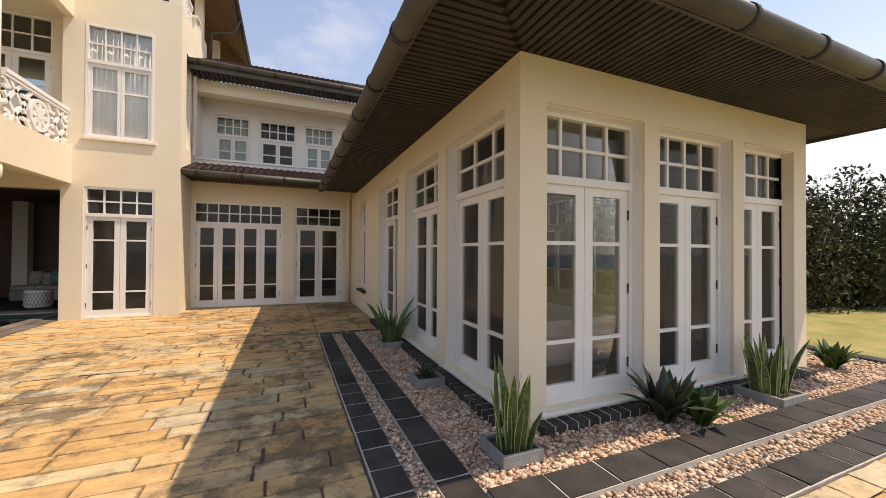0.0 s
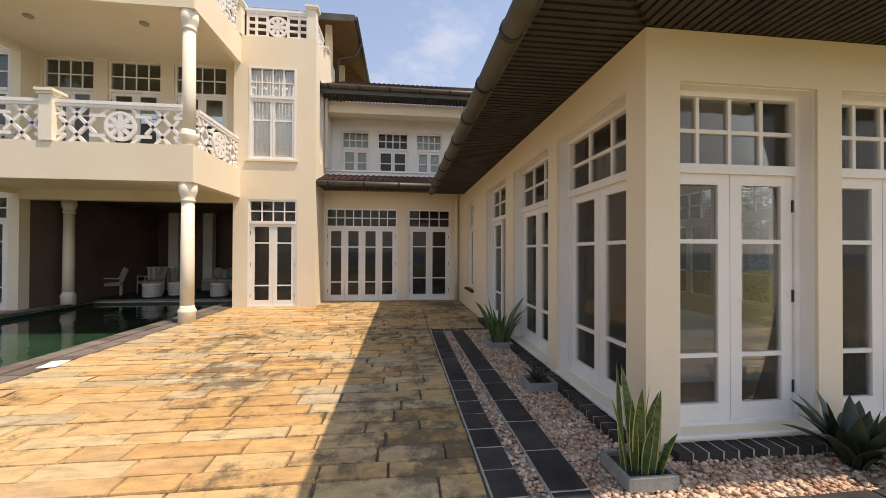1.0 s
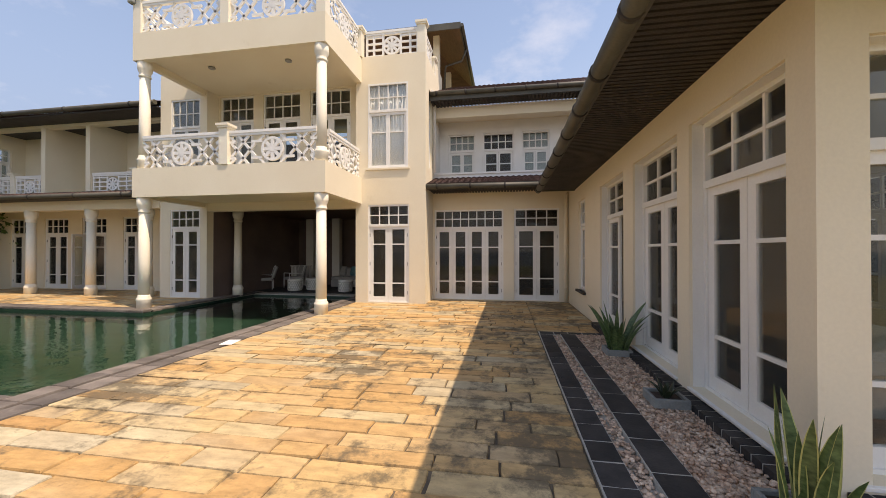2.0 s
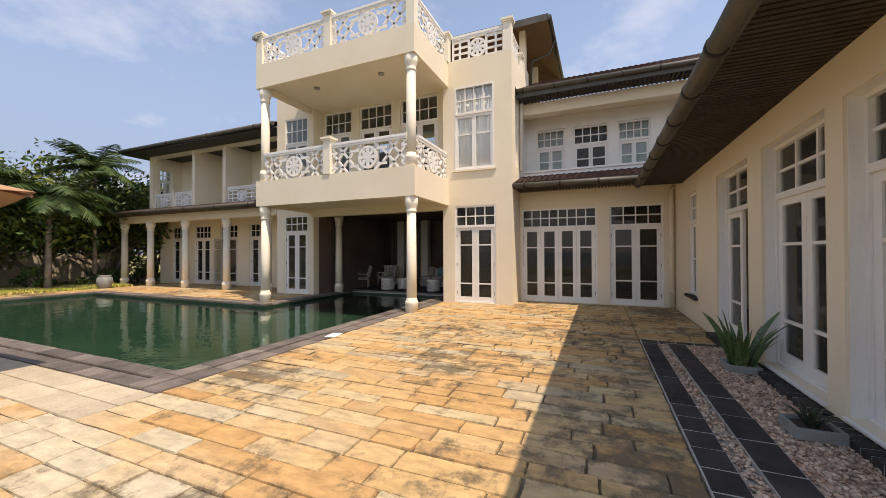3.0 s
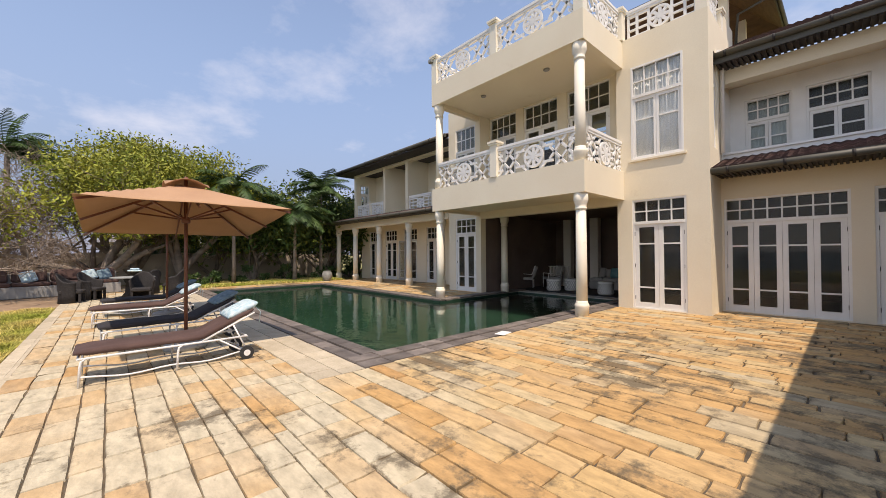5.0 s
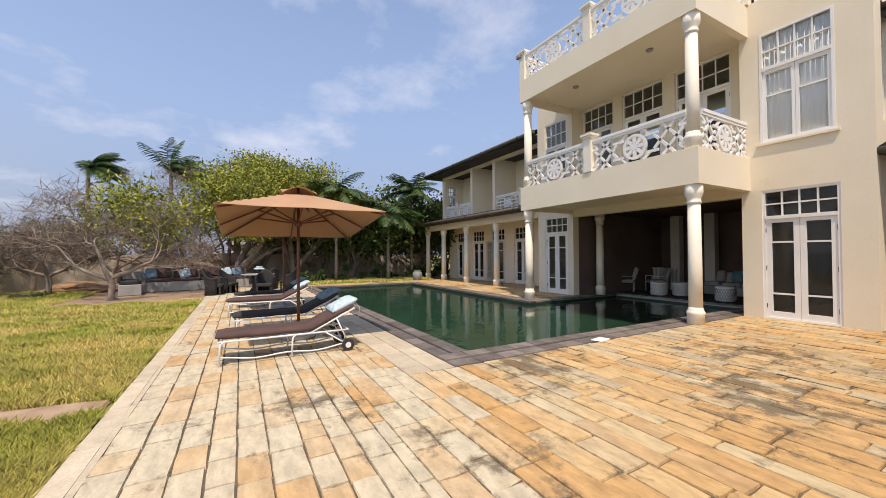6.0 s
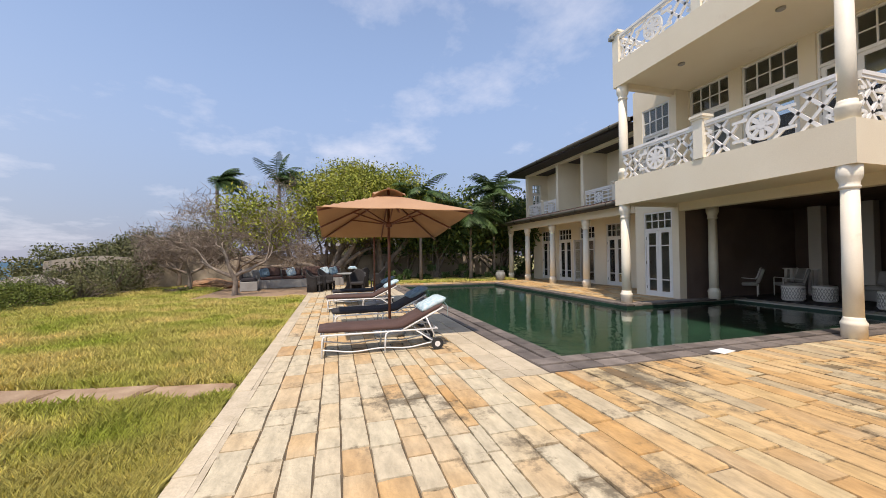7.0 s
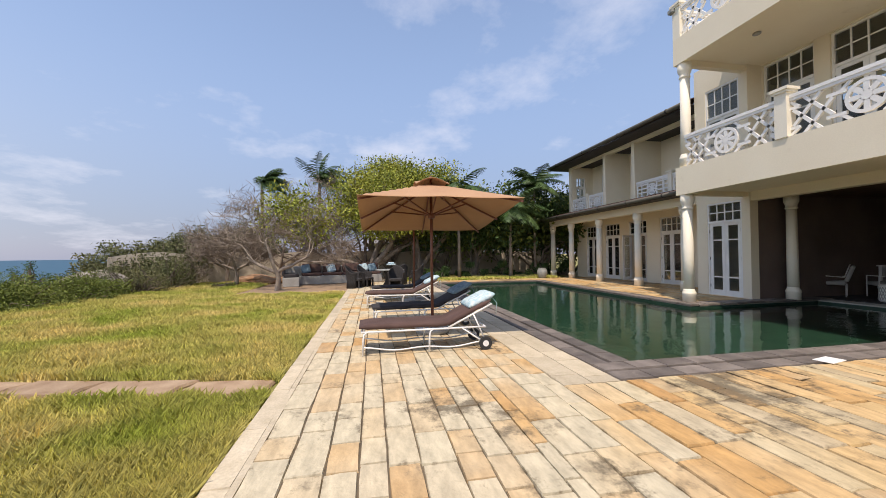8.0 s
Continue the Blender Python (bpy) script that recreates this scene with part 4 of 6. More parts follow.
part("fascia", boxes((-8.5, -1.65, 12.17, 12.20, 9.14, 9.36), (-1.65, -1.62, 12.17, 17, 9.14, 9.36)), M_GUTTER, ph)
bm = bmesh.new(); tube(bm, [(-1.57, 12.15, 9.24), (-1.57, 17, 9.24)], 0.06, 10); tube(bm, [(-1.57, 13.6, 9.2), (-1.75, 13.6, 8.75), (-2.35, 13.5, 8.55), (-2.42, 13.5, 7.6)], 0.035, 8); part("gutter", bm, M_GUTTER, ph)
for x, y in ((-2.6, 13.0), (-2.6, 15.8), (-7.8, 13.0)):
    tagged(part("post", boxes((x - 0.11, x + 0.11, y - 0.11, y + 0.11, TOP - 0.05, 9.4)), M_PLASTER), "square cream post of the penthouse", "post", "penthouse posts")

# ---- balustrades ----
def clip_bar(bm, x0, z0, slope, zlo, zhi, xlo, xhi, w, t):
    """A diagonal bar through (x0, z0), cut to a rectangle."""
    za, zb = zlo, zhi
    xa, xb = x0 + (za - z0) / slope, x0 + (zb - z0) / slope
    if min(xa, xb) < xlo:
        if xa < xlo: za += abs((xlo - xa) * slope) ; xa = xlo
        else: zb -= abs((xlo - xb) * slope); xb = xlo
    if max(xa, xb) > xhi:
        if xa > xhi: za += abs((xa - xhi) * slope); xa = xhi
        else: zb -= abs((xb - xhi) * slope); xb = xhi
    if zb - za > 0.03: bar(bm, (xa, 0, za), (xb, 0, zb), w, t, up=(0, 1, 0))


def wheel_ring(cx, cz, r0, r1, t):
    bm, n = bmesh.new(), 24
    rings = [[bm.verts.new((cx + rr * math.cos(k * math.tau / n), y, cz + rr * math.sin(k * math.tau / n))) for k in range(n)] for rr, y in ((r0, -t / 2), (r1, -t / 2), (r1, t / 2), (r0, t / 2))]
    for a in range(4):
        A, B = rings[a], rings[(a + 1) % 4]
        for k in range(n): bm.faces.new((A[k], A[(k + 1) % n], B[(k + 1) % n], B[k]))
    return bm


def wheel_spokes(parent, cx, cz, r, t):
    for k in range(8):
        an = k * math.tau / 8
        bm = bmesh.new(); bar(bm, (cx + 0.2 * r * math.cos(an), 0, cz + 0.2 * r * math.sin(an)), (cx + 0.85 * r * math.cos(an), 0, cz + 0.85 * r * math.sin(an)), r * 0.28, t * 0.9, up=(0, 1, 0)); part("spoke", bm, M_WHITE, parent)


def balustrade(p0, p1, z0, h, style, label, top=True):
    """One bay of railing from p0 to p1 (plan), standing on z0. style 'lattice': wheel between crossed lattices; 'grid': wheel between bars."""
    dx, dy = p1[0] - p0[0], p1[1] - p0[1]
    L = math.hypot(dx, dy)
    b = thing("balustrade", label, "railing", "white balustrades", at=(p0[0], p0[1], z0, math.degrees(math.atan2(dy, dx))))
    part("top_rail", boxes((0, L, -0.055, 0.055, h - 0.07, h), (0, L, -0.04, 0.04, h - 0.13, h - 0.07)), M_WHITE, b)
    H, t = h - 0.13, 0.05
    units = max(1, round(L / 2.4))
    for u in range(units):
        a, e = L * u / units, L * (u + 1) / units
        cx, r = (a + e) / 2, H * 0.42
        wh = part("wheel", wheel_ring(cx, H / 2, r * 0.79, r, t + 0.012), M_WHITE, b)
        part("hub", wheel_ring(cx, H / 2, 0.001, r * 0.27, t + 0.012), M_WHITE, wh)
        wheel_spokes(wh, cx, H / 2, r, t + 0.012)
        for side in (-1, 1):
            x_in, x_out = cx + side * r * 0.92, (e if side > 0 else a)
            lo, hi = min(x_in, x_out), max(x_in, x_out)
            if hi - lo < 0.06: continue
            bm = bmesh.new()
            if style == "lattice":
                c, lw = (x_in * 0.42 + x_out * 0.58), min(0.30, (hi - lo) * 0.36)
                for k in (-0.5, 0.5):
                    for sg in (-1, 1): clip_bar(bm, c + k * 0.37, H / 2, sg * 1.12, 0, H, c - lw * 1.1, c + lw * 1.1, 0.060, t)
                for z in (0.22, 0.78):
                    for xa, xb in ((lo, c - lw * 0.75), (c + lw * 0.75, hi)):
                        if xb - xa > 0.02: bar(bm, (xa, 0, H * z), (xb, 0, H * z), 0.062, t * 0.94, up=(0, 1, 0))
                for sg in (-1, 1):
                    zr = H * (0.78 if sg > 0 else 0.22)
                    bar(bm, (x_in + side * 0.10, 0, zr), (x_in - side * r * 0.22, 0, H / 2 + sg * H * 0.49), 0.055, t * 0.9, up=(0, 1, 0))
                    bar(bm, (x_out - side * 0.16, 0, zr), (x_out, 0, H / 2 + sg * H * 0.47), 0.055, t * 0.9, up=(0, 1, 0))
            else:
                for z in (0.08, 0.36, 0.64, 0.92): bar(bm, (lo, 0, H * z), (hi, 0, H * z), 0.05, t * 0.94, up=(0, 1, 0))
                for q in (0.05, 0.45, 0.97):
                    x = x_out + (x_in - x_out) * q
                    bar(bm, (x, 0, 0), (x, 0, H), 0.06, t, up=(0, 1, 0))
            part("lattice", bm, M_WHITE, b)
    return b


def post(x, y, z0, z1, w=0.24, label="square cream railing post with a moulded cap"):
    p = thing("railing_post", label, "post", "railing posts", at=(x, y, z0, 0))
    h = z1 - z0
    part("shaft", boxes((-w / 2, w / 2, -w / 2, w / 2, 0, h - 0.11)), M_COLUMN, p)
    part("cap", boxes((-w / 2 - .03, w / 2 + .03, -w / 2 - .03, w / 2 + .03, h - 0.11, h - 0.06), (-w / 2 - .055, w / 2 + .055, -w / 2 - .055, w / 2 + .055, h - 0.06, h)), M_COLUMN, p)


RL = "white fretwork balcony railing with a wheel motif"
RY = BF + 0.09
MIDX = -7.17
balustrade((BX0 + 0.28, RY), (MIDX - 0.12, RY), 3.74, 0.86, "lattice", RL)
balustrade((MIDX + 0.12, RY), (BX1 - 0.26, RY), 3.74, 0.86, "lattice", RL)
post(MIDX, RY, 3.74, 4.78)
for x in (BX0 + 0.09, BX1 - 0.09):
    balustrade((x, RY + 0.22), (x, TY - 0.01), 3.74, 0.86, "lattice", RL)
balustrade((BX0 + 0.24, RY), (MIDX - 0.12, RY), 7.36, 0.86, "lattice", "white fretwork roof-terrace railing with a wheel motif")
balustrade((MIDX + 0.12, RY), (BX1 - 0.24, RY), 7.36, 0.86, "lattice", "white fretwork roof-terrace railing with a wheel motif")
for x in (BX0 + 0.12, MIDX, BX1 - 0.12): post(x, RY + 0.03, 7.36, 8.36)
for x in (BX0 + 0.09, BX1 - 0.09):
    balustrade((x, RY + 0.2), (x, TY - 0.12), 7.36, 0.86, "lattice", "white fretwork roof-terrace railing with a wheel motif")
    post(x + (0.05 if x < -7 else -0.0), TY + 0.03, 7.402, 8.30)
balustrade((BX1 + 0.10, TY + 0.12), (TX1 - 0.24, TY + 0.12), TOP, 0.80, "grid", "white barred roof railing with a wheel motif")
post(TX1 - 0.13, TY + 0.125, TOP, 8.34)
balustrade((TX1 - 0.13, TY + 0.26), (TX1 - 0.13, 11.7), TOP, 0.80, "grid", "white barred roof railing with a wheel motif")
post(TX1 - 0.13, 11.85, TOP, 8.0)
tagged(part("roof_wall", boxes((TX1 - 0.25, TX1 - 0.02, 11.98, 13.2, TOP, 7.95)), M_PLASTER), "low cream roof wall beside the penthouse", "parapet", kind="structure")
balustrade((LX0 + 0.15, TY + 0.12), (BX0 - 0.05, TY + 0.12), TOP, 0.80, "grid", "white barred roof railing with a wheel motif")
for a, b_ in ((-20.45, -19.05), (-18.85, -17.53), (-15.24, -13.45), (-13.25, -11.52)):
    balustrade((a, WUY + 0.1), (b_, WUY + 0.1), 3.72, 0.72, "grid", "white barred railing of the long wing")
for x in (-18.95, -13.35): post(x, WUY + 0.1, 3.72, 4.56, 0.18)
# rainwater pipe on the tower and terrace floodlight
t_ = thing("downpipe", "white rainwater pipe between tower and courtyard roof", "downpipe", kind="structure")
bm = bmesh.new(); tube(bm, [(TX1 + 0.06, 11.35, 4.05), (TX1 + 0.06, 11.35, 6.35), (TX1 + 0.06, 11.1, 6.5), (TX1 + 0.06, 10.95, 6.52)], 0.05, 10); part("pipe", bm, M_WHITE, t_)
t_ = thing("floodlight", "small grey floodlight on the terrace corner", "lamp", at=(BX0 + 0.02, RY - 0.12, 8.2, 0))
part("housing", boxes((-0.1, 0.08, -0.07, 0.07, -0.06, 0.06), bevel=0.02), M_POT, t_); part("bracket", boxes((-0.02, 0.02, 0.07, 0.14, -0.03, 0.03)), M_POT, t_)

# ---- planting bed: pots and plants ----
def blade_leaf(bm, base, direction, length, width, bend, twist=0.0, seg=6, channel=0.25):
    """A long pointed leaf that bends outward; channel makes it V-shaped."""
    d = Vector((direction[0], direction[1], 0)).normalized()
    side = Vector((-d.y, d.x, 0))
    side = (side * math.cos(twist) + d * math.sin(twist))
    rows, p, ang = [], Vector(base), bend * 0.3
    for i in range(seg + 1):
        u = i / seg
        w = width * (math.sin(math.pi * min(1, 0.18 + u * 0.82)) ** 0.75) if i < seg else 0.002
        fw = d * math.sin(ang) + Vector((0, 0, 1)) * math.cos(ang)
        nrm = side.cross(fw).normalized()
        rows.append([bm.verts.new(p + side * (w * k) + nrm * (abs(k) * w * channel)) for k in (-0.5, -0.40, 0, 0.40, 0.5)])
        p = p + fw * (length / seg)
        ang += bend / seg
    return rows


def leaf_faces(bm, bm_edge_rows, rows, edge_only=False, inner_only=False):
    for r0, r1 in zip(rows, rows[1:]):
        for k in range(4):
            if edge_only and k in (1, 2): continue
            if inner_only and k in (0, 3): continue
            f = bm.faces.new((r0[k], r0[k + 1], r1[k + 1], r1[k])); f.smooth = True


def square_pot(root, w, h=0.09):
    part("pot", boxes((-w, w, -w, -w + .03, 0, h), (-w, w, w - .03, w, 0, h), (-w, -w + .03, -w + .03, w - .03, 0, h), (w - .03, w, -w + .03, w - .03, 0, h), bevel=0.004), M_POT, root, "low square grey planter rim")
    part("soil", boxes((-w + .03, w - .03, -w + .03, w - .03, 0, h - 0.03)), M_SOIL, root)


def snake_plant(x, y, n, height, seed, w=0.17, edge=True, rot=0, spread=0.16, z=0.03):
    rnd = random.Random(seed)
    root = thing("snake_plant", "banded upright snake plant in a low square grey planter", "potted plant", "plants along the pavilion", at=(x, y, z, rot))
    square_pot(root, w)
    for i in range(n):
        an, rr = rnd.random() * math.tau, w * 0.75 * math.sqrt(rnd.random())
        L = height * rnd.uniform(0.42, 1.0)
        out = (math.cos(an), math.sin(an))
        bend = rnd.uniform(0.0, 0.42) + spread * rr / w
        wd, tw = rnd.uniform(0.055, 0.08), rnd.uniform(-1.3, 1.3)
        b0 = (rr * out[0], rr * out[1], 0.05)
        bm = bmesh.new(); leaf_faces(bm, None, blade_leaf(bm, b0, out, L, wd, bend, tw), inner_only=edge)
        for v in list(bm.verts):
            if not v.link_faces: bm.verts.remove(v)
        lf = part("leaf", bm, M_SANS, root)
        if edge:
            bm = bmesh.new(); leaf_faces(bm, None, blade_leaf(bm, b0, out, L, wd, bend, tw), edge_only=True)
            for v in list(bm.verts):
                if not v.link_faces: bm.verts.remove(v)
            part("leaf_margin", bm, M_SANSEDGE, lf, "pale yellow leaf margin")
    return root


def agave(x, y, n, L, seed, mat, label, z=0.03, flat=1.0):
    rnd = random.Random(seed)
    root = thing("agave", label, "plant", "plants along the pavilion", at=(x, y, z, 0))
    for i in range(n):
        an = i * 2.4 + rnd.uniform(-0.2, 0.2)
        u = i / n
        out = (math.cos(an), math.sin(an))
        bm = bmesh.new(); leaf_faces(bm, None, blade_leaf(bm, (0.03 * out[0], 0.03 * out[1], 0.0), out, L * rnd.uniform(0.75, 1.05), 0.10 * L / 0.45, (1.5 - 1.25 * u) * flat, 0, channel=0.35))
        part("leaf", bm, mat, root)
    return root


snake_plant(1.52, 2.08, 14, 0.72, 3, w=0.17)
snake_plant(1.50, 5.50, 30, 0.86, 5, w=0.17, edge=False, spread=0.75)
snake_plant(4.62, 1.98, 34, 0.66, 8, w=0.22, edge=True)
agave(1.46, 3.72, 10, 0.22, 9, M_AGAVE, "young dark agave in a low square planter", z=0.09)
t_ = thing("planter", "low square grey planter sunk in the pebbles", "planter", at=(1.46, 3.72, 0.03, 0)); square_pot(t_, 0.16)
agave(3.10, 2.02, 24, 0.52, 11, M_AGAVE, "large dark green agave with pointed leaves")
agave(3.34, 1.86, 20, 0.40, 12, M_LEAF_D, "green agave rosette beside a darker one")
agave(6.60, 2.25, 26, 0.42, 14, M_LEAF_D, "spiky green rosette plant at the bed's end")


# ---- sun loungers and umbrellas ----
def lounger(x, y, cush, towel, seed, rot=0, label=""):
    L = thing("sun_lounger", label, "sun lounger", "sun loungers", at=(x, y, 0, rot))
    w = 0.29
    bm = bmesh.new()
    for s in (-w, w):
        tube(bm, [(s, -0.62, 0.33), (s, 0.60, 0.33), (s, 1.16, 0.33)], 0.014, 8)
        tube(bm, [(s, 0.60, 0.34), (s, 1.26, 0.66)], 0.013, 8)
    for y_, z_ in ((-0.62, 0.33), (-0.1, 0.33), (0.35, 0.33), (1.16, 0.33), (1.26, 0.66)): tube(bm, [(-w, y_, z_), (w, y_, z_)], 0.013, 8)
    part("frame", bm, M_TUBE, L)
    for s in (-w, w):
        for y_ in (-0.60, 0.33):
            bm = bmesh.new(); tube(bm, [(s, y_ + 0.05, 0.33), (s, y_ + 0.012, 0.30), (s, y_, 0.24), (s, y_ - 0.01, 0.0)], 0.014, 8); part("leg", bm, M_TUBE, L)
        bm = bmesh.new()
        tube(bm, [(s, -0.60 + 1.72 * i / 16, 0.12 - 0.035 * math.sin(math.pi * i / 8) ** 2 - 0.03 * math.sin(math.pi * i / 16)) for i in range(17)], 0.011, 6)
        tube(bm, [(s, 0.80, 0.33), (s, 1.02, 0.18), (s, 1.14, 0.10)], 0.012, 6)
        tube(bm, [(s, 0.98, 0.52), (s, 1.16, 0.12)], 0.012, 6)
        part("brace", bm, M_TUBE, L)
        bm = bmesh.new()
        c = Vector((s + (0.035 if s > 0 else -0.035), 1.15, 0.095))
        tube(bm, [c - Vector((0.018, 0, 0)), c + Vector((0.018, 0, 0))], 0.095, 20)
        wh = part("wheel", bm, M_RUBBER, L)
        bm = bmesh.new(); tube(bm, [c - Vector((0.021, 0, 0)), c + Vector((0.021, 0, 0))], 0.045, 16); part("rim", bm, M_TUBE, wh)
    bm = bmesh.new(); tube(bm, [(-w, 1.15, 0.095), (w, 1.15, 0.095)], 0.012, 8); part("axle", bm, M_TUBE, L)

    def pad(pts, wide, thick, mat, name, parent, lab="", seed2=0):
        """A soft pad that follows a bent line; rounded and slightly uneven."""
        bm = bmesh.new(); rows = []
        for i, (yy, zz, ny, nz) in enumerate(pts):
            end = 0.35 if i in (0, len(pts) - 1) else 1.0
            row = []
            for k in range(12):
                a = math.tau * k / 12
                cx, cz = math.cos(a), math.sin(a)
                px = math.copysign(abs(cx) ** 0.35, cx) * wide
                pz = math.copysign(abs(cz) ** 0.6, cz) * thick * end * 0.5
                wob = 0.008 * noise.noise((px * 5 + seed2, yy * 6, seed))
                row.append(bm.verts.new((px, yy + ny * (pz + wob), zz + nz * (pz + wob))))
            rows.append(row)
        for r0, r1 in zip(rows, rows[1:]):
            for k in range(12):
                f = bm.faces.new((r0[k], r0[(k + 1) % 12], r1[(k + 1) % 12], r1[k])); f.smooth = True
        bm.faces.new(rows[0][::-1]); bm.faces.new(rows[-1])
        return part(name, bm, mat, parent, lab)
    flat = [(-0.66 + 1.22 * i / 10, 0.395, 0, 1) for i in range(11)]
    sl, cl = 0.436, 0.90
    back = [(0.62 + 0.70 * i / 6 * cl, 0.40 + 0.72 * i / 6 * sl, -sl, cl) for i in range(7)]
    m = pad(flat + back, 0.30, 0.09, cush, "mattress", L)
    tw = [(0.92 + 0.44 * i / 6 * cl, 0.615 + 0.44 * i / 6 * sl, -sl, cl) for i in range(7)]
    pad(tw, 0.28, 0.10, towel, "head_pillow", L, "patterned cloth-covered head pillow", 3)
    for s in (-0.22, 0.22):
        bm = bmesh.new(); tube(bm, [(s, 1.30, 0.74), (s + 0.02, 1.36, 0.66), (s, 1.35, 0.50)], 0.006, 5); part("tie", bm, towel, L)
    return L


lounger(-6.50, 0.05, M_BROWN, M_TOWEL, 1, 0, "white tubular sun lounger with a brown mattress and pale towel")
lounger(-8.35, 0.22, M_BLACK, M_BLUE, 2, 3, "white tubular sun lounger with a black mattress and blue pillow")
lounger(-11.1, 0.05, M_BROWN, M_TOWEL, 3, -2, "white tubular sun lounger with a brown mattress and pale towel")
lounger(-12.8, 0.20, M_BLACK, M_BLUE, 4, 2, "white tubular sun lounger with a black mattress and blue pillow")


def umbrella(x, y, half, hem, top, rot, label, tilt=0.0):
    U = thing("garden_umbrella", label, "umbrella", "garden umbrellas", at=(x, y, 0, rot))
    lean = Matrix.Translation((0, 0, hem)) @ Matrix.Rotation(math.radians(-tilt), 4, "Y") @ Matrix.Translation((0, 0, -hem))

    def leaned(bm):
        bmesh.ops.transform(bm, matrix=lean, verts=bm.verts)
        return bm
    bm = bmesh.new(); lathe(bm, 0, 0, [(0.30, 0), (0.30, 0.07), (0.27, 0.09), (0.05, 0.095), (0.05, 0.30)], 28); part("base", bm, M_CONC, U, "round concrete base")
    bm = bmesh.new(); tube(bm, [(0, 0, 0.09), (0, 0, top - 0.02)], 0.027, 12); part("pole", bm, M_POLE, U)
    bm = bmesh.new(); n = 10; grid_ = []
    for i in range(n * 2 + 1):
        row = []
        for j in range(n * 2 + 1):
            u, v = (i - n) / n, (j - n) / n
            r = max(abs(u), abs(v)); q = min(abs(u), abs(v)) / r if r else 0
            sag = -0.045 * math.sin(math.pi * r) * (1 - abs(math.sin(math.pi * q)) * 0) - 0.03 * r * math.sin(math.pi * q)
            row.append(bm.verts.new((u * half, v * half, top - 0.14 - (top - 0.14 - hem) * (r ** 1.12) + sag * 0.5)))
        grid_.append(row)
    for i in range(n * 2):
        for j in range(n * 2):
            if abs(i - n + .5) < 1.2 and abs(j - n + .5) < 1.2: continue
            f = bm.faces.new((grid_[i][j], grid_[i + 1][j], grid_[i + 1][j + 1], grid_[i][j + 1])); f.smooth = True
    can = part("canopy", leaned(bm), M_CANVAS, U, "tan canvas canopy")
    so = can.modifiers.new("cloth", "SOLIDIFY"); so.thickness = 0.006
    # arched vent cap
    bm = bmesh.new(); n = 24; c_ = bm.verts.new((0, 0, top - 0.05)); r0 = []
    for k in range(n):
        a = math.tau * k / n
        sq = 0.30 / max(abs(math.cos(a)), abs(math.sin(a)))
        r0.append(bm.verts.new((sq * math.cos(a), sq * math.sin(a), top - 0.235 + 0.125 * abs(math.cos(2 * a)) ** 0.6)))
    for k in range(n):
        f = bm.faces.new((c_, r0[k], r0[(k + 1) % n])); f.smooth = True
    ve = part("vent", leaned(bm), M_CANVAS, U, "arched vent cap"); so = ve.modifiers.new("cloth", "SOLIDIFY"); so.thickness = 0.006
    for k in range(8):
        a = math.tau * k / 8
        s = half / max(abs(math.cos(a)), abs(math.sin(a)))
        e_ = Vector((s * math.cos(a), s * math.sin(a), hem - 0.035))
        st = Vector((0.05 * math.cos(a), 0.05 * math.sin(a), top - 0.20))
        bm = bmesh.new(); bar(bm, st, e_ * 0.985 + Vector((0, 0, 0.01)), 0.022, 0.032); rb = part("rib", leaned(bm), M_POLE, U)
        bm = bmesh.new(); bar(bm, (0.04 * math.cos(a), 0.04 * math.sin(a), hem + 0.02), st.lerp(e_, 0.52), 0.02, 0.026); part("strut", leaned(bm), M_POLE, rb)
    bm = bmesh.new(); lathe(bm, 0, 0, [(0.05, hem - 0.05), (0.065, hem - 0.03), (0.065, hem + 0.03), (0.05, hem + 0.05)], 14); part("hub", leaned(bm), M_POLE, U)
    return U
umbrella(-7.58, 0.64, 1.27, 2.10, 2.84, 0, "square tan garden umbrella on a red-brown pole", 7.5)
umbrella(-11.95, 0.80, 1.38, 2.28, 2.90, 8, "square tan garden umbrella on a red-brown pole")
t_ = thing("paper_sheet", "small white scrap lying on the pool edge", "litter", at=(-4.64, 5.23, 0.004, 12))
part("sheet", boxes((-0.10, 0.10, -0.16, 0.16, 0, 0.012), bevel=0.004), M_WHITE, t_)

# ---- loggia furniture ----
def armchair(x, y, rot):
    c = thing("garden_armchair", "white metal armchair with pale cushions under the loggia", "chair", "loggia chairs", at=(x, y, 0, rot))
    for sx in (-0.28, 0.28):
        for sy in (-0.28, 0.28):
            bm = bmesh.new(); tube(bm, [(sx, sy, 0), (sx, sy, 0.62 if sy < 0 else 0.36)], 0.016, 8); part("leg", bm, M_TUBE, c)
        bm = bmesh.new(); tube(bm, [(sx, -0.28, 0.62), (sx, 0.25, 0.58), (sx, 0.36, 0.95)], 0.014, 8); part("arm", bm, M_TUBE, c)
    part("seat", boxes((-0.28, 0.28, -0.28, 0.28, 0.34, 0.46), bevel=0.03), M_LINEN, c)
    bm = boxes((-0.27, 0.27, -0.05, 0.05, 0, 0.5), bevel=0.03); bmesh.ops.transform(bm, matrix=pose(0, 0.28, 0.44, -18), verts=bm.verts); part("back_cushion", bm, M_LINEN, c)
armchair(-9.75, 13.3, -60); armchair(-9.0, 14.1, -35)


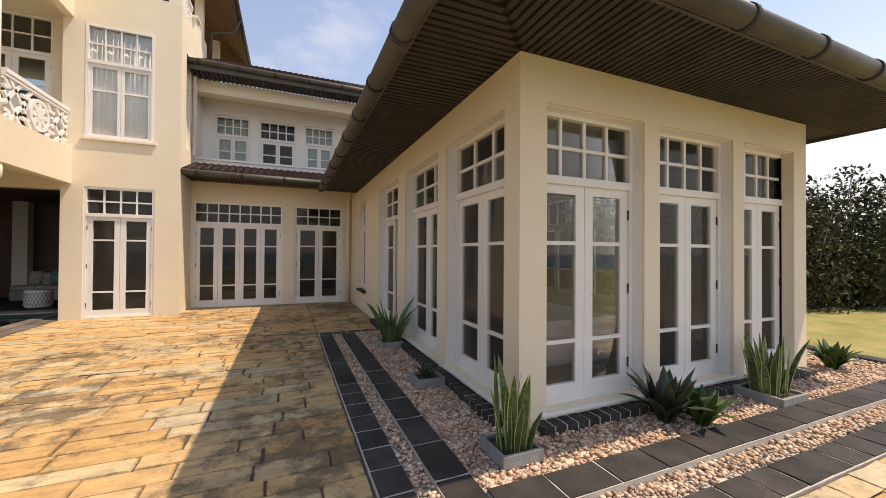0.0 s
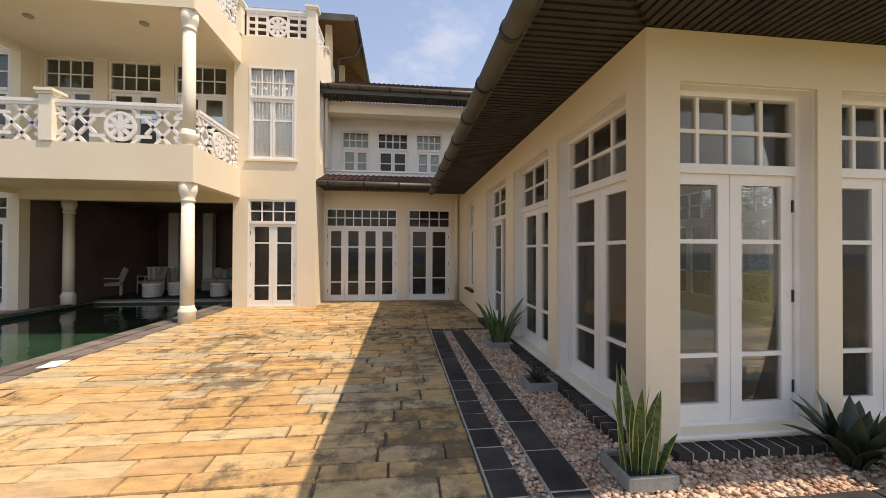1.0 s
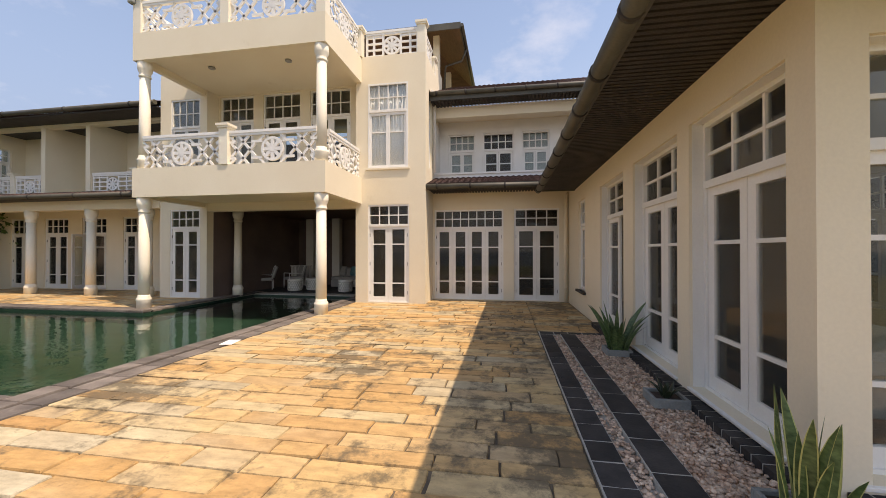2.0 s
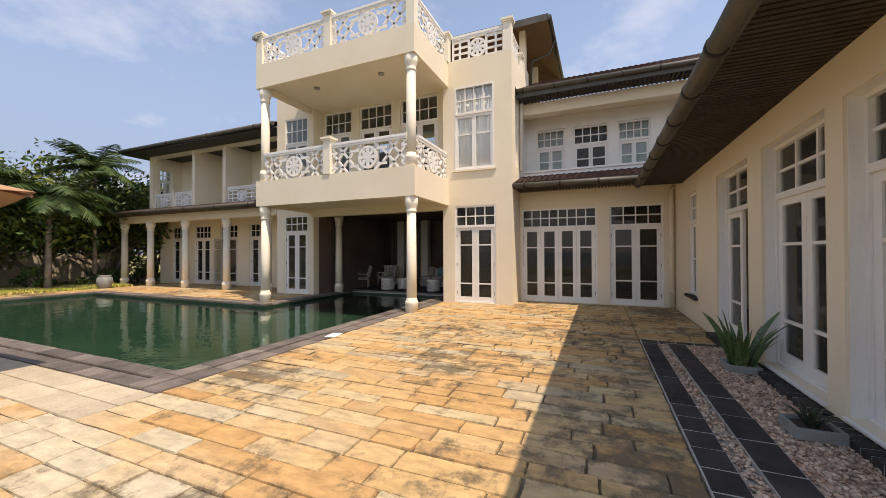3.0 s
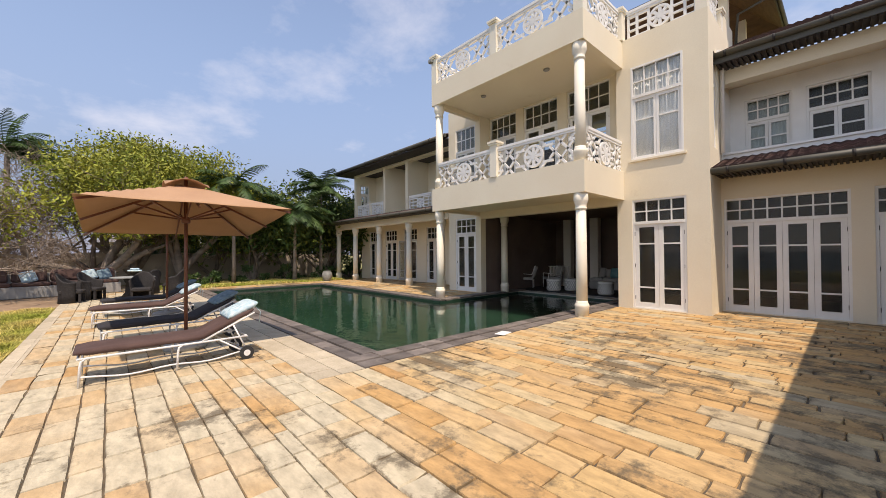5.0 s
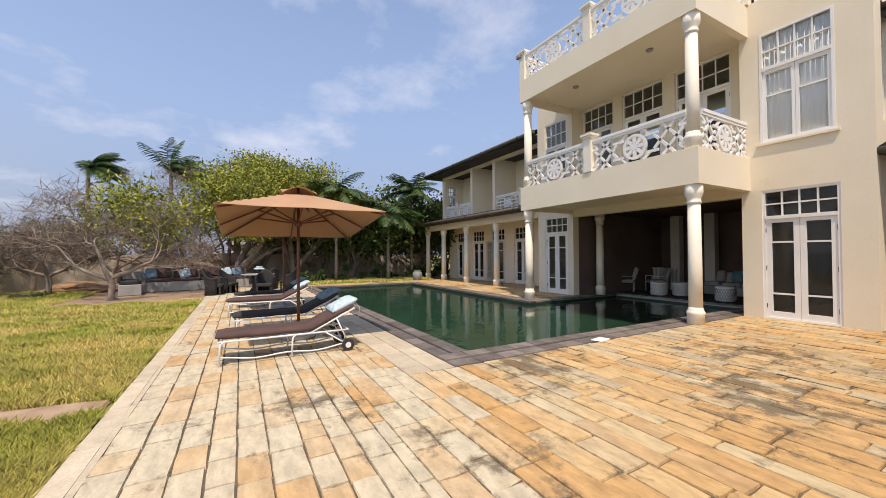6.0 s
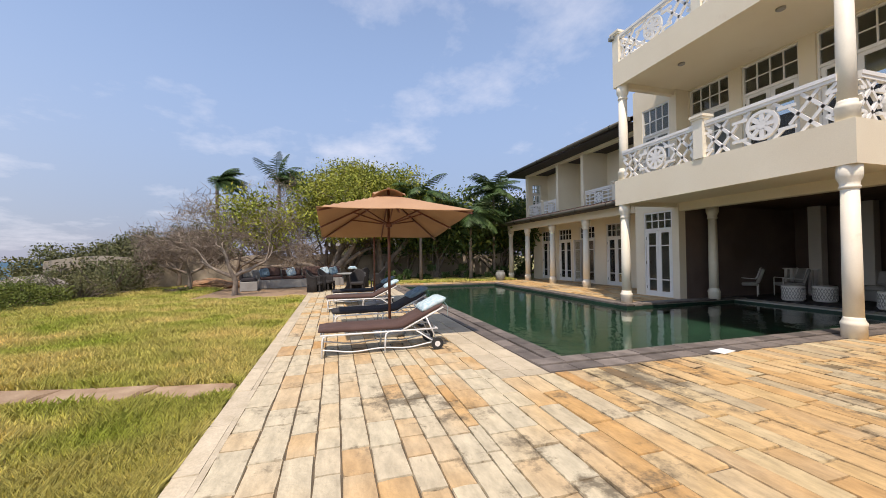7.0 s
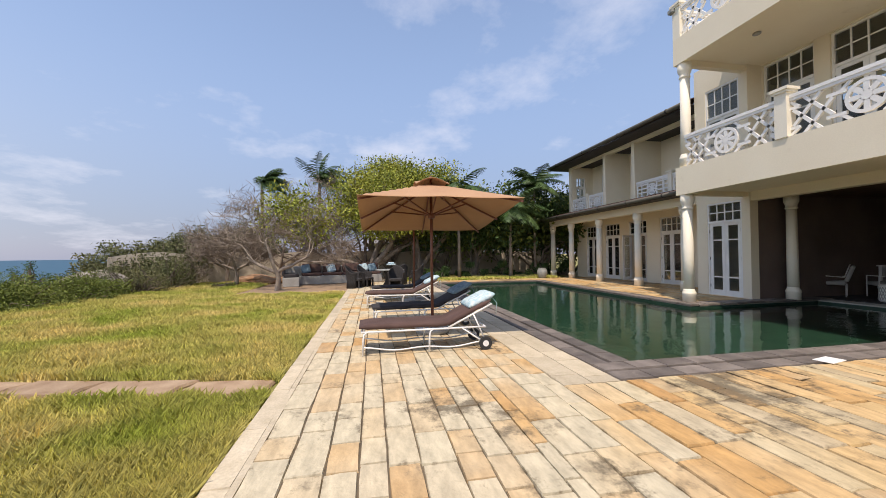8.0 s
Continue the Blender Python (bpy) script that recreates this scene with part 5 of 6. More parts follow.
def drum(x, y, r=0.27, h=0.46):
    d = thing("drum_stool", "white basketwork drum stool", "stool", "loggia stools", at=(x, y, 0, 0))
    bm = bmesh.new(); lathe(bm, 0, 0, [(r * 0.9, 0), (r, 0.05), (r * 0.97, h * 0.5), (r, h - 0.03), (r * 0.95, h)], 24); part("body", bm, M_WHITE, d)
    bm = bmesh.new()
    for k in range(24):
        for s in (-1, 1):
            a0, a1 = math.tau * k / 24, math.tau * (k + 2 * s) / 24
            bar(bm, (1.02 * r * math.cos(a0), 1.02 * r * math.sin(a0), 0.06), (1.02 * r * math.cos(a1), 1.02 * r * math.sin(a1), h - 0.06), 0.012)
    part("weave", bm, M_LINEN, d)
drum(-8.25, 13.0); drum(-7.75, 13.5); drum(-6.15, 13.0)


def sofa(x0, x1, y, n, label):
    s = thing("sofa", label, "sofa", at=((x0 + x1) / 2, y, 0, 0))
    w = (x1 - x0) / 2
    part("base", boxes((-w, w, -0.4, 0.45, 0, 0.30), bevel=0.02), M_LINEN, s)
    part("back", boxes((-w, w, 0.22, 0.45, 0.30, 0.80), bevel=0.04), M_LINEN, s)
    for i in range(n):
        a, b = -w + 2 * w * i / n, -w + 2 * w * (i + 1) / n
        part("seat_cushion", boxes((a + .01, b - .01, -0.42, 0.2, 0.30, 0.45), bevel=0.04), M_LINEN, s)
        bm = boxes((a + .08, b - .1, -0.07, 0.07, 0, 0.42), bevel=0.05); bmesh.ops.transform(bm, matrix=pose(0, 0.12, 0.46, -20), verts=bm.verts); part("cushion", bm, M_TEAL if i % 2 else M_LINEN, s)
sofa(-7.6, -4.75, 15.1, 5, "long pale sofa with teal cushions under the loggia")
for nm, xa, xb in (("wall_loggia_pier_a", -9.0, -8.65), ("wall_loggia_pier_b", -7.75, -7.4)):
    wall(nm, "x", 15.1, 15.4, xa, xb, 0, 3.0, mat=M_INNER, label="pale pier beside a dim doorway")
t_ = thing("console_table", "white slatted console in the loggia's shade", "table", at=(-10.2 + 0.9, 15.2, 0, 0))
part("top", boxes((-0.6, 0.6, -0.2, 0.2, 0.86, 0.9)), M_WHITE, t_)
for k in range(7): part("slat", boxes((-0.55 + k * 0.17, -0.47 + k * 0.17, -0.18, 0.18, 0, 0.86)), M_WHITE, t_)

# ---- pavilion interior ----
t_ = thing("day_bed", "white-covered day bed inside the pavilion", "bed", at=(3.3, 4.5, 0.10, 0))
part("base", boxes((-0.95, 0.95, -1.05, 1.05, 0.0, 0.32), bevel=0.02), M_CURTAIN, t_)
part("mattress", boxes((-0.97, 0.97, -1.07, 1.07, 0.32, 0.56), bevel=0.06), M_CURTAIN, t_)
part("headboard", boxes((-1.0, 1.0, 1.08, 1.16, 0.0, 1.15), bevel=0.02), M_CURTAIN, t_)
t_ = thing("side_table", "pale low table inside the pavilion", "table", at=(4.9, 3.6, 0.10, 0))
part("top", boxes((-0.55, 0.55, -0.35, 0.35, 0.58, 0.62), bevel=0.008), M_WHITE, t_)
for sx in (-0.5, 0.5):
    for sy in (-0.3, 0.3): part("leg", boxes((sx - .025, sx + .025, sy - .025, sy + .025, 0, 0.58)), M_WHITE, t_)

# ---- garden edge: boundary wall, built-in seat, wicker set ----
def scallop_wall(pts, h, label):
    bm = bmesh.new(); prev = None; s = 0.0
    for (xa, ya), (xb, yb) in zip(pts, pts[1:]):
        L = math.hypot(xb - xa, yb - ya); n = int(L / 0.3)
        nx, ny = -(yb - ya) / L * 0.1, (xb - xa) / L * 0.1
        for i in range(n + 1):
            u = i / n; x, y = xa + (xb - xa) * u, ya + (yb - ya) * u
            z = h + 0.22 * abs(math.sin((s + u * L) * 0.85)) + 0.03 * noise.noise((x, y, 4))
            q = [bm.verts.new(v) for v in ((x - nx, y - ny, -0.3 + min(0, ground_z(x, y))), (x - nx, y - ny, z), (x + nx, y + ny, z), (x + nx, y + ny, -0.3 + min(0, ground_z(x, y))))]
            if prev:
                for k in range(3): bm.faces.new((prev[k], prev[k + 1], q[k + 1], q[k]))
            prev = q
        s += L
    return tagged(part("boundary_wall", bm, M_WALL), label, "wall", kind="structure")
scallop_wall([(-21.5, -13.0), (-23.8, -8.5), (-25.2, -2.0), (-27.5, 5.0), (-29, 13)], 1.45, "weathered grey garden wall with a wavy top")
t_ = thing("far_house", "grey-roofed outbuilding beyond the garden wall", "house", at=(-36, 2.5, 0, 8))
part("wall", boxes((-2, 2, -3, 3, -0.2, 2.5)), M_PLASTER, t_)
bm = bmesh.new()
vs_ = [bm.verts.new(v) for v in ((-2.5, -3.6, 2.4), (2.5, -3.6, 2.4), (2.5, 3.6, 2.4), (-2.5, 3.6, 2.4), (0, -2, 3.5), (0, 2, 3.5))]
for q in ((0, 1, 4), (1, 2, 5, 4), (2, 3, 5), (3, 0, 4, 5)): bm.faces.new([vs_[i] for i in q])
part("roof", bm, M_REDTOP, t_)
part("window", boxes((2.0, 2.03, -1.2, 1.2, 1.2, 2.1)), M_GUTTER, t_)

tagged(part("garden_paving", boxes((-24.5, -15.6, -5.6, -1.45, -0.2, -0.01), (-24.5, -22.5, -1.45, 2.5, -0.2, -0.01)), M_PATH), "brown stone paving round the garden seat", "paving", kind="structure")
seat = thing("garden_bench", "built-in concrete corner bench with dark cushions", "bench", at=(-20.3, -2.1, 0, 12))
part("base", boxes((-0.55, 0.15, -1.9, 2.2, 0, 0.42), (-0.55, 1.2, -2.6, -1.9, 0, 0.42), bevel=0.02), M_CONC, seat)
part("back", boxes((-0.78, -0.55, -2.6, 2.2, 0, 0.88), bevel=0.03), M_CONC, seat)
for i in range(4):
    y = -1.75 + i * 0.98
    part("seat_cushion", boxes((-0.5, 0.16, y, y + 0.95, 0.42, 0.56), bevel=0.04), M_BROWN, seat)
    bm = boxes((-0.09, 0.09, 0, 0.9, 0, 0.45), bevel=0.05); bmesh.ops.transform(bm, matrix=pose(-0.42, y + 0.02, 0.56, 0, -14), verts=bm.verts); part("back_cushion", bm, M_BROWN, seat)
part("seat_cushion", boxes((-0.4, 1.15, -2.55, -1.9, 0.42, 0.58), bevel=0.04), M_BLACK, seat)
bm = boxes((-0.4, 1.1, -2.62, -2.48, 0.5, 0.95), bevel=0.04); part("back_cushion", bm, M_BLACK, seat)
for y, m_ in ((-1.5, M_BLUE), (-0.3, M_TOWEL), (0.5, M_BROWN), (1.35, M_TOWEL), (1.8, M_BLUE)):
    bm = boxes((-0.06, 0.06, -0.22, 0.22, 0, 0.42), bevel=0.05); bmesh.ops.transform(bm, matrix=pose(-0.15, y, 0.57, 12, -22, 8), verts=bm.verts); part("pillow", bm, m_, seat)


def wicker_chair(x, y, rot):
    c = thing("wicker_chair", "dark wicker armchair with a rounded back", "chair", "wicker chairs", at=(x, y, 0, rot))
    bm = bmesh.new(); n = 16; rows = []
    for j, (zz, rr) in enumerate(((0.0, 0.32), (0.3, 0.31), (0.62, 0.36), (0.66, 0.37))):
        row = []
        for k in range(n + 1):
            a = math.radians(-30 + 240 * k / n)
            lift = 0.30 * max(0, math.sin(a)) ** 2 if j >= 2 else 0
            row.append(bm.verts.new((rr * math.cos(a), rr * math.sin(a), zz + lift)))
        rows.append(row)
    for r0, r1 in zip(rows, rows[1:]):
        for k in range(n):
            f = bm.faces.new((r0[k], r0[k + 1], r1[k + 1], r1[k])); f.smooth = True
    sh = part("shell", bm, M_WICKER, c); so = sh.modifiers.new("wall", "SOLIDIFY"); so.thickness = 0.035
    part("seat", boxes((-0.27, 0.27, -0.30, 0.24, 0.30, 0.42), bevel=0.03), M_WICKER, c)
    for sx in (-0.24, 0.24): part("leg", boxes((sx - .03, sx + .03, -0.28, -0.22, 0, 0.30)), M_WICKER, c)
for x, y, r in ((-17.9, -0.75, 150), (-16.6, 0.55, 80), (-18.9, 0.9, -60), (-18.3, 1.6, -20), (-17.2, -1.2, 170)): wicker_chair(x, y, r)
t_ = thing("garden_table", "round dark wicker garden table", "table", at=(-17.8, 0.35, 0, 0))
bm = bmesh.new(); lathe(bm, 0, 0, [(0.62, 0.70), (0.65, 0.71), (0.65, 0.74), (0.60, 0.75)], 28); part("top", bm, M_POT, t_)
bm = bmesh.new(); lathe(bm, 0, 0, [(0.35, 0), (0.22, 0.2), (0.2, 0.5), (0.3, 0.70)], 18); part("pedestal", bm, M_WICKER, t_)
t_ = thing("towel_heap", "folded white towel lying over a wicker chair", "towel", at=(-16.6, 0.35, 0.97, 20))
bm = boxes((-0.2, 0.2, -0.14, 0.14, 0, 0.06), (-0.13, 0.13, -0.1, 0.1, 0.06, 0.12), bevel=0.025); part("folds", bm, M_TOWEL, t_)
t_ = thing("glazed_urn", "large grey-blue glazed urn by the verandah", "urn", at=(-20.2, 8.9, 0, 0))
bm = bmesh.new(); lathe(bm, 0, 0, [(0.16, 0), (0.24, 0.12), (0.29, 0.3), (0.26, 0.46), (0.2, 0.52), (0.23, 0.56), (0.2, 0.56)], 22); part("body", bm, M_POT, t_)

# ---- trees, palms and scrub ----
def mesh_from(name, co, faces_n, idx, mat, parent=None, label="", smooth=False):
    """A mesh from arrays: corners per face the same for all."""
    me = bpy.data.meshes.new(name)
    me.vertices.add(len(co)); me.vertices.foreach_set("co", np.asarray(co, dtype=np.float32).ravel())
    idx = np.asarray(idx, dtype=np.int32).ravel()
    me.loops.add(len(idx)); me.loops.foreach_set("vertex_index", idx)
    n = len(idx) // faces_n
    me.polygons.add(n)
    me.polygons.foreach_set("loop_start", np.arange(0, n * faces_n, faces_n, dtype=np.int32))
    me.polygons.foreach_set("use_smooth", np.full(n, smooth))
    me.update(calc_edges=True); me.validate()
    me.materials.append(mat)
    ob = new(name, me)
    if parent: ob.parent = parent
    if label: tagged(ob, label)
    return ob


def leaves(name, centres, size, mat, parent, rg, droop=0.3, aspect=0.45, label=""):
    """Pointed leaves, each two triangles folded along the midrib, at the given centres."""
    c = np.asarray(centres); n = len(c)
    d = rg.normal(size=(n, 3)); d[:, 2] -= droop; d /= np.linalg.norm(d, axis=1)[:, None]
    s = np.cross(d, rg.normal(size=(n, 3))); s /= np.linalg.norm(s, axis=1)[:, None] + 1e-6
    L = size * rg.uniform(0.6, 1.3, (n, 1))
    nr = np.cross(d, s)
    v = np.stack([c - d * L / 2, c + s * L * aspect / 2 + nr * L * 0.08, c + d * L / 2, c - s * L * aspect / 2 + nr * L * 0.08], 1).reshape(-1, 3)
    base = (np.arange(n) * 4)[:, None]
    idx = (base + np.array([[0, 1, 2, 3]])).ravel()
    return mesh_from(name, v, 4, idx, mat, parent, label)


def grow(rnd, p, d, length, radius, depth, segs, tips, spread=0.7, flat=0.0, shrink=0.72, kids=(2, 3), wobble=0.25):
    """A limb and its branches; segs gets (points, radii), tips the ends."""
    pts, rr, q, dd = [Vector(p)], [radius], Vector(p), Vector(d)
    for i in range(4):
        dd = (dd + Vector((rnd.uniform(-1, 1), rnd.uniform(-1, 1), rnd.uniform(-0.6, 0.8) - flat * dd.z)) * wobble).normalized()
        q = q + dd * length / 4
        pts.append(q.copy()); rr.append(max(0.009, radius * (1 - 0.11 * (i + 1))))
    segs.append((pts, rr, depth))
    if depth == 0:
        tips.append((q.copy(), dd.copy())); return
    for k in range(rnd.randint(*kids)):
        a = Vector((rnd.uniform(-1, 1), rnd.uniform(-1, 1), rnd.uniform(-0.5, 0.9))).normalized()
        nd = (dd + a * spread).normalized(); nd.z -= flat * max(0, nd.z) * 0.6
        start = pts[rnd.choice((2, 3, 4, 4))]
        grow(rnd, start, nd.normalized(), length * shrink * rnd.uniform(0.8, 1.2), rr[-1] * 0.72, depth - 1, segs, tips, spread, flat, shrink, kids, wobble)


def tree(x, y, seed, label, limb=1.6, radius=0.16, depth=4, lean=((0, 0, 1),), leaf=None, per=40, size=0.2, blob=0.5, spread=0.75, flat=0.4, bark=None, kids=(2, 3), extra=None, extra_per=0, category="tree", group="garden trees", stem=0.0, spray=0):
    rnd, rg = random.Random(seed), np.random.default_rng(seed)
    t = thing("tree", label, category, group, at=(x, y, ground_z(x, y) - 0.05, 0))
    segs, tips = [], []
    if stem: segs.append(([Vector((0, 0, 0)), Vector((0.04, 0.05, stem * .3)), Vector((-.03, .06, stem * .7)), Vector((0, 0, stem))], [radius * 1.7, radius * 1.35, radius * 1.2, radius * 1.15], depth))
    for d in lean: grow(rnd, (rnd.uniform(-.04, .04), rnd.uniform(-.04, .04), stem * 0.94), Vector(d).normalized(), limb, radius, depth, segs, tips, spread, flat, kids=kids)
    bm = bmesh.new()
    for pts, rr, dep in segs: tube(bm, pts, rr, 8 if dep >= depth - 1 else (5 if dep > 0 else 3), cap=False)
    part("trunk", bm, bark or M_BARK, t)
    if leaf and per:
        low = 0.42 * max(p.z for p, _ in tips)
        c = np.concatenate([np.array(p)[None] + np.clip(rg.normal(size=(per, 3)), -1.5, 1.5) * blob * np.array([1, 1, 0.6]) for p, _ in tips if p.z > low])
        leaves("crown", c, size, leaf, t, rg)
    if spray:
        c = np.concatenate([np.array(p)[None] + rg.normal(size=(spray, 3)) * 0.16 for p, _ in tips])
        leaves("twig_spray", c, 0.50, M_TWIG, t, rg, droop=-0.9, aspect=0.03)
    if extra:
        c = np.concatenate([np.array(p)[None] + rg.normal(size=(extra_per, 3)) * blob for p, _ in tips[::2] if p.z > low])
        leaves("crown", c, size, extra, t, rg)
    return t


def scrub(x, y, rx, ry, h, n, seed, mat, label, size=0.16, twigs=30, twig_mat=None, name="bush", z=None):
    """A rough shrub: stems, and leaves gathered in uneven clumps."""
    rnd, rg = random.Random(seed), np.random.default_rng(seed)
    gz = ground_z(x, y) if z is None else z
    t = thing(name, label, "bush", "garden scrub", at=(x, y, gz - 0.05, 0))
    k = max(8, n // 120)
    cc = rg.normal(size=(k, 3)); cc /= np.linalg.norm(cc, axis=1)[:, None]; cc[:, 2] = np.abs(cc[:, 2])
    cc *= (rg.uniform(0.15, 0.86, (k, 1)) ** 0.6) * np.array([rx, ry, h * 0.92]); cc[:, 2] += 0.06 * h
    c = cc[rg.integers(0, k, n)] + np.clip(rg.normal(size=(n, 3)), -1.6, 1.6) * np.array([rx, ry, h * 0.8]) * 0.12
    c[:, 2] = np.maximum(c[:, 2], 0.05)
    leaves("foliage", c, size, mat, t, rg)
    bm = bmesh.new()
    for i in range(twigs):
        e = Vector(cc[i % k]) * rnd.uniform(0.9, 1.18); s = Vector((e.x * 0.3, e.y * 0.3, 0))
        m1 = s.lerp(e, 0.5) + Vector((rnd.uniform(-.2, .2), rnd.uniform(-.2, .2), rnd.uniform(0, .2)))
        tube(bm, [s, m1, e], [0.035, 0.022, 0.008], 4, cap=False)
    part("stem", bm, twig_mat or M_BARK, t)
    return t


def palm(x, y, h, seed, label, fronds=16, L=2.2, r=0.12, wind=(0, 0), lean=(0, 0), leaf=None, z=None):
    rnd = random.Random(seed)
    gz = ground_z(x, y) if z is None else z
    t = thing("palm_tree", label, "palm", "palms", at=(x, y, gz - 0.05, 0))
    bm = bmesh.new(); tube(bm, [(lean[0] * u * u, lean[1] * u * u, h * u) for u in (0, .25, .5, .75, 1)], [r * 1.3, r, r * .9, r * .85, r * .8], 9); part("trunk", bm, M_BARK, t)
    top = Vector((lean[0], lean[1], h))
    for i in range(fronds):
        a = i * 2.399 + rnd.uniform(-.2, .2); el = rnd.uniform(0.15, 1.25)
        d = Vector((math.cos(a) * math.cos(el) + wind[0], math.sin(a) * math.cos(el) + wind[1], math.sin(el))).normalized()
        bm = bmesh.new(); p, n = top.copy(), 16; line = [p.copy()]
        dd = d.copy()
        for k in range(n):
            dd = (dd + Vector((wind[0] * .05, wind[1] * .05, -0.085 - 0.02 * k / n))).normalized(); p = p + dd * L / n; line.append(p.copy())
        tube(bm, line, [0.028 * (1 - k / (n + 2)) + 0.004 for k in range(n + 1)], 4, cap=False)
        for k in range(2, n + 1):
            ax = (line[k] - line[k - 1]).normalized(); sd = ax.cross(Vector((0, 0, 1))).normalized()
            ll = L * 0.30 * math.sin(math.pi * (0.15 + 0.8 * k / n)) + 0.1
            for s in (-1, 1):
                for q in (0.0, 0.5):
                    o = line[k - 1].lerp(line[k], q)
                    e = o + (sd * s * 0.9 + ax * 0.55 + Vector((wind[0] * .5, wind[1] * .5, -0.35 - rnd.uniform(0, .3)))).normalized() * ll
                    w = ax * 0.028
                    m = o.lerp(e, 0.5) + Vector((0, 0, 0.03))
                    v = [bm.verts.new(c) for c in (o - w, o + w, m + w, e, m - w)]
                    bm.faces.new(v)
        part("frond", bm, leaf or M_LEAF_D, t)
    return t


# spreading yellow-green tree over the garden seat
tree(-22.4, -0.6, 21, "broad yellow-green tree with low sprawling limbs", limb=2.15, radius=0.20, depth=4, lean=((0.3, -0.9, 0.55), (-0.2, 0.9, 0.75), (-0.3, 0.1, 1.0), (0.5, 0.4, 0.8)), leaf=M_LEAF_Y, per=90, size=0.19, blob=0.60, flat=0.12, stem=0.6)
tree(-24.6, 2.6, 22, "broad yellow-green tree behind the garden seat", limb=2.65, radius=0.2, depth=4, lean=((0.2, -0.5, 0.9), (-0.2, 0.7, 0.9), (0.1, 0.1, 1.1)), leaf=M_LEAF_Y, per=170, size=0.18, blob=0.62, flat=0.08, stem=0.6)
tree(-25.5, -3.6, 23, "thinly leaved yellow-green tree", limb=2.1, radius=0.17, depth=4, lean=((0.3, -0.6, 0.8), (-0.2, 0.5, 0.9)), leaf=M_LEAF_Y, per=12, size=0.15, blob=0.55, flat=0.2, kids=(2, 3))
tree(-24.2, -0.9, 24, "half-bare tree with a few yellow-green leaves over the bench", limb=1.7, radius=0.12, depth=6, lean=((0.2, -0.8, 0.8), (-0.1, 0.7, 0.9), (0.1, 0, 1.1)), leaf=M_LEAF_Y, per=1, size=0.16, blob=0.5, flat=0.3, stem=0.8, bark=M_TWIG)
tree(-26.0, 0.6, 25, "broad yellow-green tree beyond the garden wall", limb=2.55, radius=0.18, depth=4, lean=((0.2, -0.6, 0.9), (-0.1, 0.6, 0.9), (0.1, 0, 1.1)), leaf=M_LEAF_Y, per=160, size=0.18, blob=0.62, flat=0.05, stem=0.6)
# leafless trees
for k, (x, y, s, ln, lb) in enumerate(((-17.2, -4.3, 31, ((0.15, -1.0, 0.6), (-0.1, 0.8, 0.65), (0.1, -0.3, 1.0)), 1.75), (-20.6, -7.0, 32, ((0.2, -0.9, 0.4), (-0.1, 0.6, 0.6), (0.2, 0, 1)), 1.35),
                               (-23.4, -5.6, 33, ((0, -0.6, 0.8), (0, 0.6, 0.8), (0.2, 0.1, 1)), 2.0), (-26.5, -1.0, 34, ((0, -0.5, 0.9), (0, 0.5, 0.9), (0.2, 0.1, 1.1)), 2.4), (-28.0, 1.8, 35, ((0, -0.5, 0.9), (0, 0.5, 0.9), (0.1, 0, 1.2)), 2.6), (-27, -6.5, 36, ((0, -0.5, 0.9), (0, 0.5, 0.8)), 1.8), (-24.8, -4.4, 37, ((0, -0.6, 0.8), (0, 0.5, 0.9), (0.2, 0, 1)), 2.15), (-22.8, -8.2, 38, ((0, -0.7, 0.6), (0, 0.6, 0.8), (0.2, 0, 1)), 1.4), (-25.4, -8.8, 39, ((0, -0.7, 0.6), (0, 0.6, 0.8), (0.2, 0, 1)), 1.4), (-26.2, -2.9, 61, ((0, -0.6, 0.8), (0, 0.6, 0.9), (0.2, 0, 1)), 2.05), (-27.8, -3.4, 62, ((0, -0.6, 0.8), (0, 0.6, 0.9), (0.2, 0, 1)), 2.2), (-28.4, -0.4, 63, ((0, -0.6, 0.9), (0, 0.6, 0.9), (0.2, 0, 1)), 2.3))):
    tree(x, y, s, "grey leafless coastal tree with tangled twigs", limb=lb * (0.54 if y < -6 else (0.76 if x > -25 else 1.12)), radius=0.08, depth=6, lean=ln, leaf=None, per=0, size=0.14, blob=0.4, spread=0.8, flat=0.42, stem=0.9, bark=M_BARK, kids=(2, 3), group="leafless trees", spray=3)
# dense dark trees beside the wing
for x, y, s, h in ((-24.6, 6.2, 41, 1.55), (-25.6, 8.6, 42, 1.7), (-24.6, 11.0, 43, 1.6), (-27.0, 4.6, 44, 1.8), (-28, 12, 45, 1.9), (-25.2, 13.6, 46, 1.7)):
    tree(x, y, s, "dense dark green garden tree", limb=h * 1.28, radius=0.12, depth=3, lean=((0.1, -0.4, 1), (-0.1, 0.4, 1), (0.3, 0, 1.1), (0.5, 0.3, 0.9)), leaf=M_LEAF_D, per=85, size=0.28, blob=0.66, spread=0.8, flat=0.1, extra=M_LEAF_B, extra_per=44, kids=(3, 3))
palm(-21.6, 7.6, 4.0, 51, "young palm with drooping fronds", 24, 2.5, 0.11)
palm(-21.7, 4.5, 5.2, 52, "slender palm behind the pool", 20, 2.2, 0.09)
palm(-22.6, 9.6, 5.6, 53, "slender palm beside the wing", 20, 2.2, 0.09)
palm(-34.5, -4.9, 7.4, 54, "tall wind-bent coconut palm beyond the wall", 46, 3.0, 0.16, wind=(0.1, 0.8))
palm(-36.8, -10.2, 6.9, 55, "tall wind-bent coconut palm beyond the wall", 38, 2.6, 0.16, wind=(0.1, 0.8))
